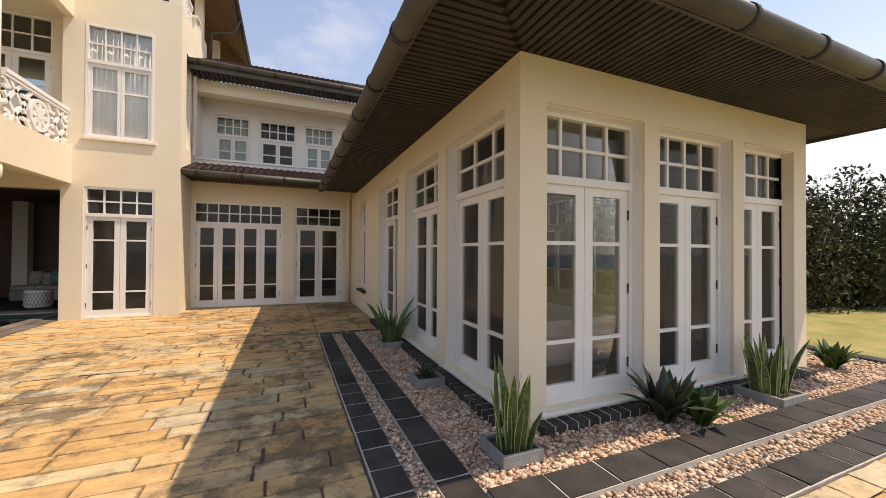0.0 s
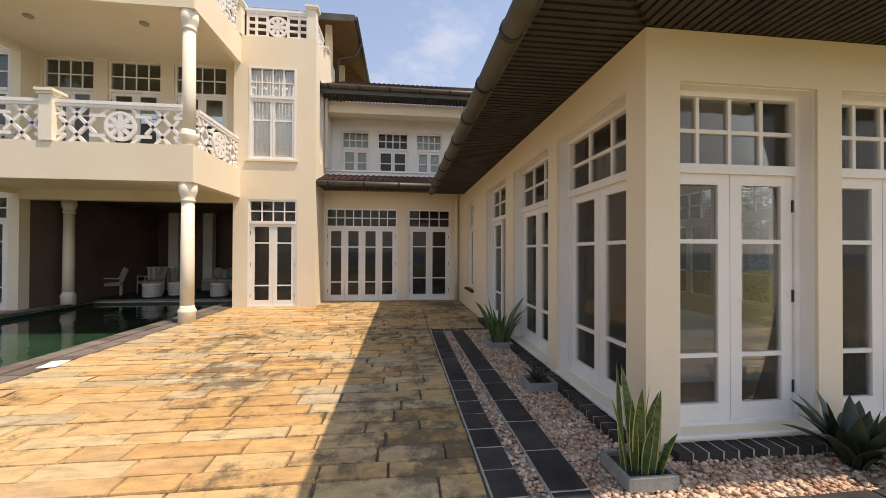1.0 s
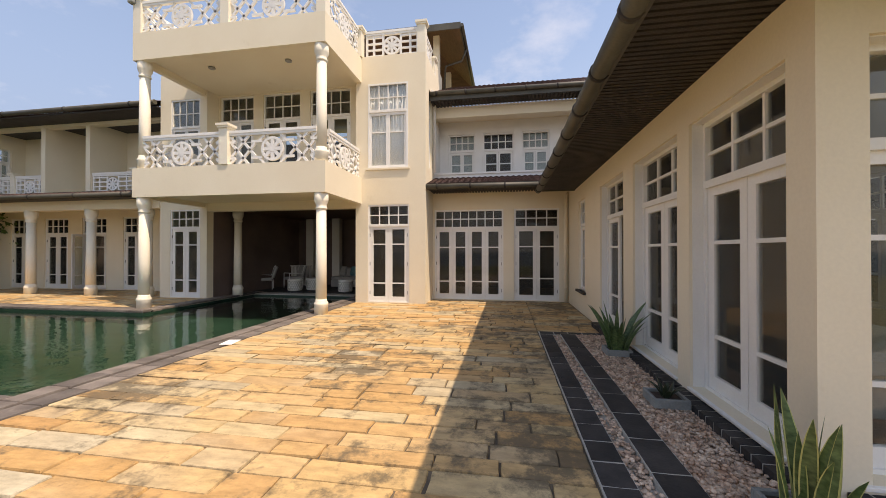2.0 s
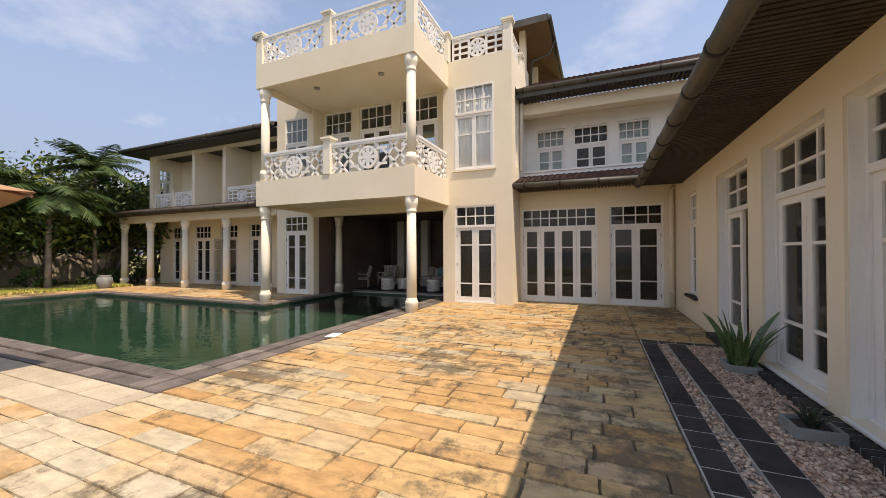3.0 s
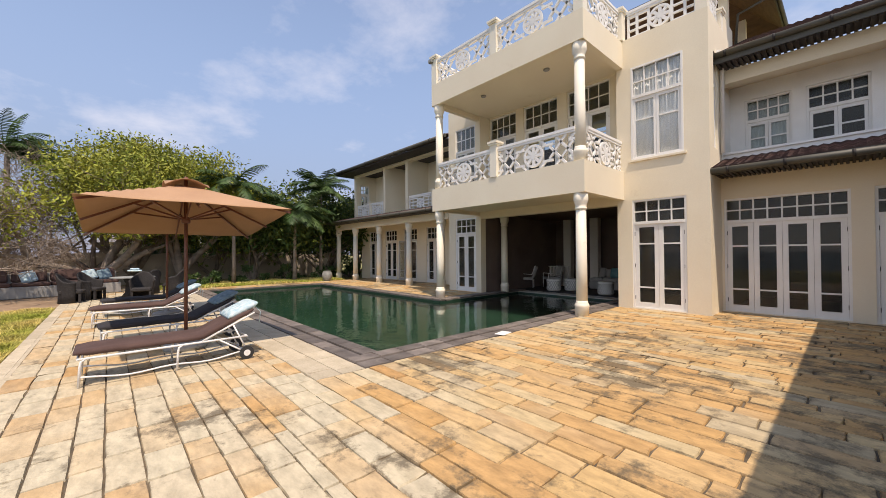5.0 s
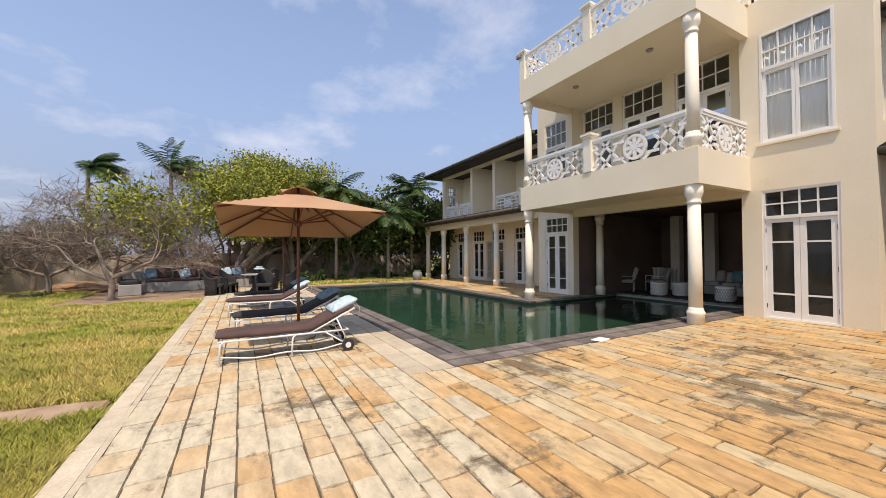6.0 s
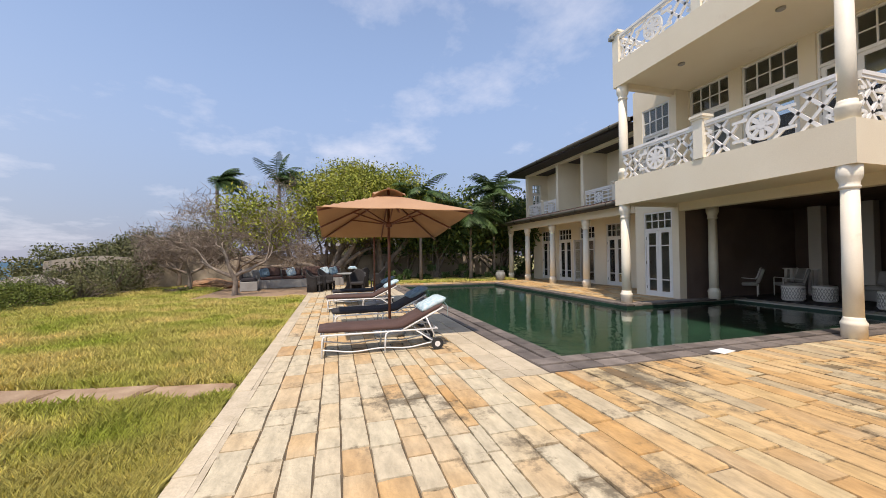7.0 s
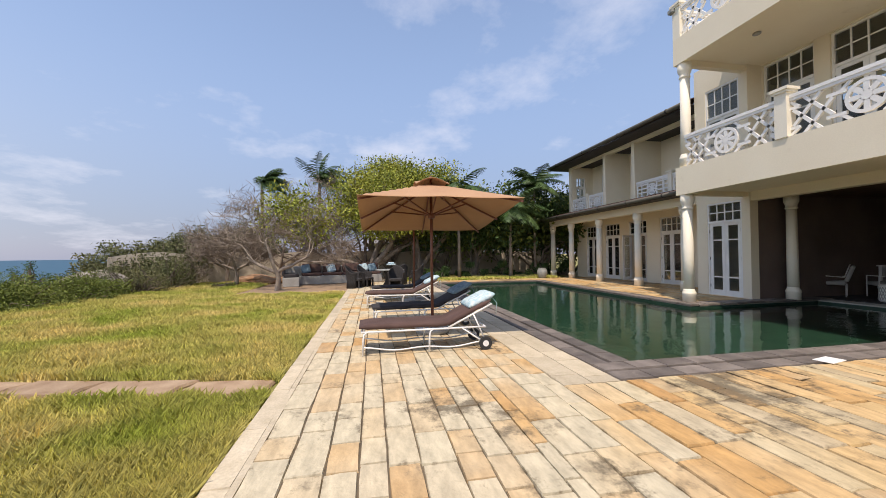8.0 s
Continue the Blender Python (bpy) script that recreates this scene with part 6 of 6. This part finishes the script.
for x, y, s in ((-22.3, 3.4, 61), (-22.6, 5.6, 62), (-22.8, 9.6, 63), (-22.4, 7.6, 64), (-23.5, 12.0, 65)):
    scrub(x, y, 0.9, 1.2, 1.1, 900, s, M_LEAF_D, "low dark green garden shrub", size=0.2)
for x, y, s in ((-30.5, 3.0, 66), (-31.0, 6.5, 67), (-31.0, 10.0, 68), (-30.5, 14.0, 69)):
    scrub(x, y, 1.9, 2.6, 5.2, 5200, s, M_LEAF_D, "tall dark thicket beyond the garden wall", size=0.26, twigs=60)
# coastal scrub and the low hedge
for k, (x, y, rx, ry, h, n, m_) in enumerate(((-13.6, -11.0, 1.7, 1.6, 0.95, 17000, M_LEAF_B), (-15.8, -10.3, 1.8, 1.3, 1.05, 15000, M_LEAF_B), (-12.0, -13.2, 1.8, 2.0, 0.85, 15000, M_LEAF_B), (-16.2, -12.6, 2.0, 1.8, 1.1, 5000, M_LEAF_B), (-17.9, -9.9, 1.5, 1.3, 1.4, 4500, M_LEAF_O), (-19.9, -9.6, 1.5, 1.5, 1.9, 4500, M_LEAF_O),
                                              (-21.3, -9.9, 1.7, 1.6, 2.3, 4200, M_LEAF_O), (-18.6, -12.0, 1.7, 1.5, 1.2, 2200, M_LEAF_O), (-23.4, -11.6, 2.0, 2.0, 2.6, 2400, M_LEAF_O), (-26.5, -13.5, 2.4, 2.4, 2.8, 2400, M_LEAF_O), (-20.8, -15.6, 0.9, 0.9, 1.55, 1600, M_LEAF_D),
                                              (-31, -14, 3.0, 3.0, 3.0, 2600, M_LEAF_O), (-29, -8.5, 2.4, 2.6, 3.3, 2400, M_LEAF_O), (-33, -18.5, 3.0, 2.6, 2.4, 2200, M_LEAF_O), (-28.5, -18.5, 2.6, 2.4, 2.0, 2200, M_LEAF_O), (-37, -14, 3.2, 3.2, 2.2, 2400, M_LEAF_D), (-19.6, -6.9, 0.7, 0.9, 0.6, 700, M_LEAF_B))):
    scrub(x, y, rx, ry, h, n, 70 + k, m_, "bright green salt-pruned hedge shrub" if m_ is M_LEAF_B else "olive wind-pruned coastal scrub", size=0.075 if x > -21 else 0.15, twigs=70, twig_mat=M_TWIG)
for k in range(22):
    rq = random.Random(400 + k)
    u = k / 21
    x, y = -22.0 - 17 * u + rq.uniform(-2, 2), -15.5 + 9.0 * rq.random() - 3 * u
    if x > -29 and y < -14: continue
    scrub(x, y, 2.2, 2.2, rq.uniform(1.6, 2.6) + 1.4 * u, 6000, 430 + k, M_LEAF_O, "olive wind-pruned coastal scrub", size=0.16, twigs=60, twig_mat=M_TWIG)
for x, y, s, r in ((-20.2, -12.6, 91, 0.8), (-24.0, -13.4, 92, 1.1)):
    rg = np.random.default_rng(s)
    bm = bmesh.new(); bmesh.ops.create_icosphere(bm, subdivisions=3, radius=1)
    for v in bm.verts:
        k = 1 + 0.3 * noise.noise(v.co * 1.3 + Vector((s, 0, 0))) + 0.08 * noise.noise(v.co * 4)
        v.co = Vector((v.co.x * r * 1.2, v.co.y * r * 1.5, max(v.co.z, -0.4) * r * 0.9)) * k
    ob = tagged(part("boulder", bm, M_ROCK), "weathered grey coral boulder in the scrub", "rock", "boulders")
    ob.location = (x, y, ground_z(x, y) + 0.25)
ob = part("earth_mound", bmesh.new(), M_EARTH)
bm = bmesh.new(); bmesh.ops.create_icosphere(bm, subdivisions=4, radius=1)
for v in bm.verts:
    k = 1 + 0.35 * noise.noise(v.co * 1.6) + 0.12 * noise.noise(v.co * 6)
    v.co = Vector((v.co.x * 1.1, v.co.y * 1.5, v.co.z * 0.42)) * k
bm.to_mesh(ob.data); bm.free()
ob.location = (-21.8, -6.2, 0.0)
tagged(ob, "low mound of red-brown earth by the garden wall", "earth")
# planting beyond the pavilion
for k, (x, y, h, n) in enumerate(((10.4, 10.8, 4.6, 6000), (12.4, 13.2, 4.8, 5000), (9.6, 8.0, 4.2, 6000), (14.5, 6.4, 4.4, 9000), (17.2, 5.8, 4.6, 8000), (13.4, 9.2, 4.8, 6000), (19.8, 4.6, 4.4, 6000), (16.2, 8.4, 5.0, 7000), (22.5, 2.5, 4.6, 5000), (19.5, 8.0, 5.2, 5000))):
    scrub(x, y, 2.1, 2.1, h, n, 120 + k, M_LEAF_S, "tall dark boundary shrub behind the pavilion", size=0.17, twigs=110)
palm(13.0, 6.4, 1.8, 130, "low palm beside the boundary shrubs", 13, 1.5, 0.1)

# ---- lawn blades ----
rg = np.random.default_rng(7)
n = 270000
bx = -3.2 - 19.0 * rg.random(n) ** 1.7 + 6.0 * rg.random(n) ** 3
by = -1.50 - 10.0 * rg.random(n) ** 1.35
bx[:20000] = rg.uniform(-3.6, 7.0, 20000)
tuft = np.array([noise.noise((float(a) * 1.9, float(b) * 1.9, 3)) for a, b in zip(bx, by)])
path_x = -5.30 + 0.22 * (by + 1.45)
bx[-16000:], by[-16000:] = rg.uniform(-23.4, -20.25, 16000), rg.uniform(0.95, 10.0, 16000)
tuft[-16000:] = 0.1
keep = (np.abs(bx - path_x) > 0.25 + 0.05 * np.sin(by * 9)) & (tuft > -0.60 + 0.25 * (by > -1.75)) & ~((bx < -15.7) & (by > -5.5) & (by < 0.9)) & ~((bx < -22.4) & (by < 2.6))
bx, by, tuft = bx[keep], by[keep], tuft[keep]
n = len(bx)
bz = np.array([ground_z(float(a), float(b)) for a, b in zip(bx, by)])
hgt = (0.085 + 0.07 * np.clip(tuft, -0.5, 0.8) + 0.03 * rg.random(n)) * (1 + 0.03 * np.abs(bx + 3))
an, w = rg.random(n) * math.tau, 0.0042 + 0.0011 * np.abs(bx + 3)
ln = rg.uniform(0.2, 0.9, n)
base = np.stack([bx, by, bz - 0.005], 1)
sd = np.stack([np.cos(an), np.sin(an), np.zeros(n)], 1) * w[:, None]
fw = np.stack([-np.sin(an) * ln, np.cos(an) * ln, np.ones(n)], 1) * hgt[:, None]
mid = base + fw * np.array([0.4, 0.4, 0.6])
v = np.stack([base - sd, base + sd, mid + sd * 0.8, base + fw, mid - sd * 0.8], 1).reshape(-1, 3)
idx = ((np.arange(n) * 5)[:, None] + np.array([[0, 1, 2, 3, 4]])).ravel()
tagged(mesh_from("grass", v, 5, idx, M_BLADE), "patchy green and straw-coloured lawn grass", "grass", kind="stuff")

# ---- pieces: lawn path, slates, pebbles, coping, paving ----
def stone_mesh(name, mat, seed, bevel=0.06, jag=0.02, tall=1.0):
    """A unit stone, centred, its top at z = 0, with worn edges; scaled to size."""
    rnd = random.Random(seed)
    ring = []
    for (cx, cy) in ((-.5, -.5), (.5, -.5), (.5, .5), (-.5, .5)):
        ring.append((cx + rnd.uniform(-jag, jag), cy + rnd.uniform(-jag, jag) * 1.8))
        nx_, ny_ = ((.5, -.5), (.5, .5), (-.5, .5), (-.5, -.5))[len(ring) // 2 if len(ring) % 2 == 0 else (len(ring) - 1) // 2]
        ring.append(((cx + nx_) / 2 + rnd.uniform(-jag, jag), (cy + ny_) / 2 + rnd.uniform(-jag, jag) * 1.8))
    bm = bmesh.new(); rows = []
    for z, k in ((-tall, 1.0), (-0.35 * tall, 1.0), (0.0, 1 - bevel)):
        rows.append([bm.verts.new((x * k, y * (1 - (1 - k) * 1.8), z + (rnd.uniform(-.025, .025) * tall if z == 0 else 0))) for x, y in ring])
    for r0, r1 in zip(rows, rows[1:]):
        for k in range(8): bm.faces.new((r0[k], r0[(k + 1) % 8], r1[(k + 1) % 8], r1[k]))
    bm.faces.new(rows[-1])
    me = bpy.data.meshes.new(name); bmesh.ops.recalc_face_normals(bm, faces=bm.faces[:]); bm.to_mesh(me); bm.free(); me.materials.append(mat)
    lay_uv(me)
    return me


def lay_uv(me, flat=None):
    """Each stone's own plan coordinates, from -0.5 to 0.5."""
    co = np.empty(len(me.vertices) * 3, dtype=np.float32); me.vertices.foreach_get("co", co)
    xy = co.reshape(-1, 3)[:, :2] if flat is None else flat
    li = np.empty(len(me.loops), dtype=np.int32); me.loops.foreach_get("vertex_index", li)
    me.uv_layers.new(name="plan").data.foreach_set("uv", np.ascontiguousarray(xy[li], dtype=np.float32).ravel())


def lay(me, name, parent, x, y, z, lx, ly, h, rz=0.0):
    ob = new(name, me); ob.parent = parent
    ob.matrix_basis = pose(x, y, z, 0, 0, rz) @ Matrix.Diagonal((lx, ly, h, 1))
    return ob


rp = random.Random(5)
gp = thing("garden_path", "worn brown stepping slabs across the lawn", "path", kind="structure", at=(0, 0, 0, 0))
mes = [stone_mesh("slab", M_PATH, 300 + k, 0.03, 0.04) for k in range(4)]
y = -1.47
while y > -9:
    L = rp.uniform(0.75, 1.15)
    lay(mes[rp.randrange(4)], "slab", gp, -5.30 + 0.22 * (y + 1.45 - L / 2), y - L / 2, -0.028, 0.40 * rp.uniform(.9, 1.1), L * 0.97, 0.07, rp.uniform(-4, 4) - 12)
    y -= L
# slate edging
se = thing("slate_edging", "dark slate edging strips round the pebble bed", "edging", kind="structure")
part("bed", boxes((0.51, 0.745, 1.05, 6.76, -0.2, 0.0045), (0.745, 0.875, 1.3, 6.76, -0.2, -0.02), (0.875, 1.135, 1.5, 6.76, -0.2, 0.0265), (1.135, 7.62, 1.495, 1.765, -0.2, 0.0415), (1.135, 7.9, 1.3, 1.495, -0.2, -0.02), (0.745, 8.0, 1.05, 1.305, -0.2, 0.0), (0.51, PX, 6.76, 7.0, -0.2, 0.0065)), M_GROUT, se)
ms = [stone_mesh("slate_tile", M_SLATE, 320 + k, 0.008, 0.006) for k in range(5)]
def strip(x0, x1, y0, y1, along, step, z, h=0.06, gap=0.014):
    c, lo, hi = 0, *((y0, y1) if along == "y" else (x0, x1))
    n_ = max(1, round((hi - lo) / step)); st = (hi - lo) / n_
    for i in range(n_):
        m_ = lo + st * (i + .5)
        if along == "y": lay(ms[rp.randrange(5)], "slate_tile", se, (x0 + x1) / 2, m_, z + rp.uniform(-.002, .002), x1 - x0, st - gap, h, rp.uniform(-.6, .6))
        else: lay(ms[rp.randrange(5)], "slate_tile", se, m_, (y0 + y1) / 2, z + rp.uniform(-.002, .002), st - gap, y1 - y0, h, rp.uniform(-.6, .6))
strip(0.52, 0.74, 1.10, 6.74, "y", 0.30, 0.008)
strip(0.88, 1.13, 1.51, 6.74, "y", 0.46, 0.03)
strip(1.13, 7.6, 1.50, 1.76, "x", 0.44, 0.05, 0.16)
strip(0.74, 8.0, 1.06, 1.30, "x", 0.30, 0.008, 0.16)
strip(0.52, 1.80, 6.76, 6.98, "x", 0.26, 0.010)
strip(7.6, 7.85, 1.5, 4.5, "y", 0.44, 0.05)
for a, b in W_OPEN: strip(PX - 0.15, PX - 0.003, a - 0.12, b + 0.12, "y", 0.125, 0.088, 0.09, 0.018)
for a, b in S_OPEN: strip(a - 0.08, b + 0.12, PY - 0.15, PY - 0.003, "x", 0.125, 0.088, 0.09, 0.018)
for a, b in W_OPEN: tagged(part("sill", boxes((PX - 0.03, PX + 0.12, a, b, 0.112, 0.139), bevel=0.004), M_WHITE), "white painted door sill", "sill", kind="structure")
for a, b in S_OPEN: tagged(part("sill", boxes((a, b, PY - 0.03, PY + 0.14, 0.112, 0.139), bevel=0.004), M_WHITE), "white painted door sill", "sill", kind="structure")
part("sill_mortar", boxes(*[(PX - 0.145, PX - 0.004, a - 0.11, b + 0.11, -0.05, 0.084) for a, b in W_OPEN], *[(a - 0.07, b + 0.11, PY - 0.145, PY - 0.004, -0.05, 0.084) for a, b in S_OPEN]), M_GROUT, se)
# pebbles
rg = np.random.default_rng(11)
areas = ((1.14, PX - 0.01, 1.78, 6.74, 0.022), (PX, 7.55, 1.78, PY - 0.01, 0.022), (PE + 0.02, 7.55, PY, 4.4, 0.022), (0.75, 0.87, 1.32, 6.74, 0.0), (0.88, 7.9, 1.32, 1.49, 0.0))
pc_ = []
for x0, x1, y0, y1, z in areas:
    m_ = int((x1 - x0) * (y1 - y0) * 1500)
    pc_.append(np.stack([rg.uniform(x0, x1, m_), rg.uniform(y0, y1, m_), z + rg.uniform(-0.012, 0.012, m_)], 1))
pc_ = np.concatenate(pc_)
bm = bmesh.new(); bmesh.ops.create_icosphere(bm, subdivisions=1, radius=1)
bm.verts.ensure_lookup_table()
uv_, uf_ = np.array([q.co[:] for q in bm.verts]), np.array([[q.index for q in f.verts] for f in bm.faces]); bm.free()
m_ = len(pc_)
sc = rg.uniform(0.011, 0.021, (m_, 1)) * rg.uniform(0.75, 1.25, (m_, 3)) * np.array([1.1, 1.1, 0.7])
an = rg.random(m_) * math.tau
vv = uv_[None] * sc[:, None, :]
vx = vv[..., 0] * np.cos(an)[:, None] - vv[..., 1] * np.sin(an)[:, None]
vy = vv[..., 0] * np.sin(an)[:, None] + vv[..., 1] * np.cos(an)[:, None]
vv = np.stack([vx, vy, vv[..., 2]], -1) + pc_[:, None, :]
idx = (uf_[None] + (np.arange(m_) * len(uv_))[:, None, None]).ravel()
tagged(mesh_from("pebbles", vv.reshape(-1, 3), 3, idx, M_PEBBLE, smooth=True), "bed of mixed pink, cream and brown pebbles", "pebbles", kind="stuff")
tagged(part("pebble_bed", boxes((1.13, PX, 1.76, 6.76, -0.1, 0.012), (PX, 7.6, 1.76, PY, -0.1, 0.012), (PE, 7.6, PY, 4.5, -0.1, 0.012)), M_PEBBLE), "packed pebble bed along the pavilion", "bed", kind="structure")

# pool coping, two rows of slate
pcg = thing("pool_coping", "brown-grey slate coping round the pool", "coping", kind="structure")
part("bed", boxes((-18.95, -4.6, 2.25, 2.75, -0.25, -0.02), (-5.10, -4.6, 2.75, 12.45, -0.25, -0.02), (-18.95, -18.45, 2.75, 8.25, -0.25, -0.02), (-18.45, -9.25, 7.75, 8.25, -0.25, -0.02), (-9.75, -9.25, 8.25, 12.45, -0.25, -0.02), (-9.25, -5.10, 11.95, 12.45, -0.25, -0.02)), M_GROUT, pcg)
mc = [stone_mesh("coping_tile", M_COPING, 340 + k, 0.02, 0.008) for k in range(4)]
def coping(x0, x1, y0, y1, along, step, inner=1):
    lo, hi = (y0, y1) if along == "y" else (x0, x1)
    n_ = max(1, round((hi - lo) / step)); st = (hi - lo) / n_
    mid = (x0 + x1) / 2 if along == "y" else (y0 + y1) / 2
    # black filler paints the darkness inside the open overflow slot
    part("slot", boxes((mid - 0.012, mid + 0.012, y0, y1, -0.05, -0.010) if along == "y" else (x0, x1, mid - 0.012, mid + 0.012, -0.05, -0.010)), M_RUBBER, pcg, "black strip painting the shade in the overflow slot between the coping rows")
    for r in (0, 1):
        up = 0.022 if r == inner else 0.004
        for i in range(n_):
            m_ = lo + st * (i + .5)
            if along == "y": lay(mc[rp.randrange(4)], "coping_tile", pcg, x0 + (x1 - x0) * (r + .5) / 2, m_, up + rp.uniform(-.002, .002), (x1 - x0) / 2 - 0.018, st - 0.008, 0.05)
            else: lay(mc[rp.randrange(4)], "coping_tile", pcg, m_, y0 + (y1 - y0) * (r + .5) / 2, up + rp.uniform(-.002, .002), st - 0.008, (y1 - y0) / 2 - 0.018, 0.05)
coping(-18.95, -5.15, 2.25, 2.8, "x", 0.42)
coping(-5.15, -4.6, 2.25, 12.45, "y", 0.42, 0)
coping(-18.95, -18.4, 2.8, 8.25, "y", 0.46)
coping(-18.4, -9.2, 7.7, 8.25, "x", 0.46, 0)
coping(-9.75, -9.2, 8.25, 12.45, "y", 0.46)

# terrace paving, laid in courses along x
tp = thing("terrace_paving", "sunlit ochre and grey stone paving in long courses", "paving", kind="structure")
mp_ = [stone_mesh("paving_stone", M_PAVER, 360 + k, 0.020, 0.014) for k in range(8)]
msl = [stone_mesh("paving_slab", M_SLAB, 380 + k, 0.015, 0.01) for k in range(4)]
far_v, far_f, near_n, slab_n = [], [], 0, 0
far_m = stone_mesh("far_stone", M_PAVER_FAR, 399, 0.022, 0.014)
fv = np.array([q.co[:] for q in far_m.vertices]); ff = [[list(p.vertices) for p in far_m.polygons]][0]
quads = np.array([f for f in ff if len(f) == 4]); top = [f for f in ff if len(f) == 8][0]
bpy.data.meshes.remove(far_m)
quads = np.concatenate([quads, np.array([[top[0], top[1], top[2], top[3]], [top[0], top[3], top[4], top[7]], [top[4], top[5], top[6], top[7]]])])
def near(x, y): return -3.9 < x < 0.55 and 1.3 < y < 5.2 or -6.4 < x < -2.6 and -1.2 < y <= 1.3
rects = [(-22.5, 12, -1.235, 0.86), (-22.5, 0.50, 0.86, 1.56), (-4.58, 0.50, 1.56, 11.38), (0.50, PX - 0.02, 7.0, 11.38), (-20.2, -18.97, 1.56, 12.0), (-18.97, -9.77, 8.27, 12.0), (0.5, 9, 0.86, 1.04)]
for x0, x1, y0, y1 in rects:
    y = y0
    while y < y1 - 0.06:
        hrow = min(rp.choice((0.19, 0.20, 0.22, 0.23, 0.25)), y1 - y)
        if y1 - y - hrow < 0.1: hrow = y1 - y
        x = x0
        while x < x1 - 0.02:
            L = min(rp.uniform(0.36, 0.92) if y > 1.5 else rp.uniform(0.30, 0.62), x1 - x)
            if x1 - x - L < 0.18: L = x1 - x
            cx, cy = x + L / 2, y + hrow / 2
            z, g = rp.uniform(-0.005, 0.005), 0.011
            if near(cx, cy) and near_n < 300:
                lay(mp_[rp.randrange(8)], "paving_stone", tp, cx, cy, z, L - g, hrow - g, 0.045, rp.uniform(-.7, .7)); near_n += 1
            else:
                q = fv * np.array([L - g, hrow - g, 0.045]); q = q + np.array([cx, cy, z]) + np.random.default_rng(int(cx * 997 + cy * 131) & 65535).uniform(-.008, .008, q.shape) * np.array([1, 1, .25])
                far_f.append(quads + len(far_v) * len(fv)); far_v.append(q)
            x += L
        y += hrow
pv_ = mesh_from("paving_stones", np.concatenate(far_v), 4, np.concatenate(far_f).ravel(), M_PAVER_FAR, tp)
lay_uv(pv_.data, np.tile(fv[:, :2], (len(far_v), 1)))
tagged(pv_, kind="stuff")
# pale slabs beside the pool and along the lawn edge
for x0, x1, y0, y1, st in ((-18.95, -4.58, 1.56, 1.90, 0.62), (-18.95, -4.58, 1.90, 2.24, 0.55), (-22.5, 12, -1.45, -1.275, 0.75)):
    x = x0
    while x < x1 - 0.05:
        L = min(st * rp.uniform(0.75, 1.25), x1 - x)
        lay(msl[rp.randrange(4)], "paving_slab", tp, x + L / 2, (y0 + y1) / 2, rp.uniform(-.003, .003), L - 0.008, y1 - y0 - 0.008, 0.045); x += L
part("mortar_line", boxes((-22.5, 12, -1.279, -1.231, -0.05, 0.0)), M_SLAB, tp, "pale mortar line beside the lawn edging")
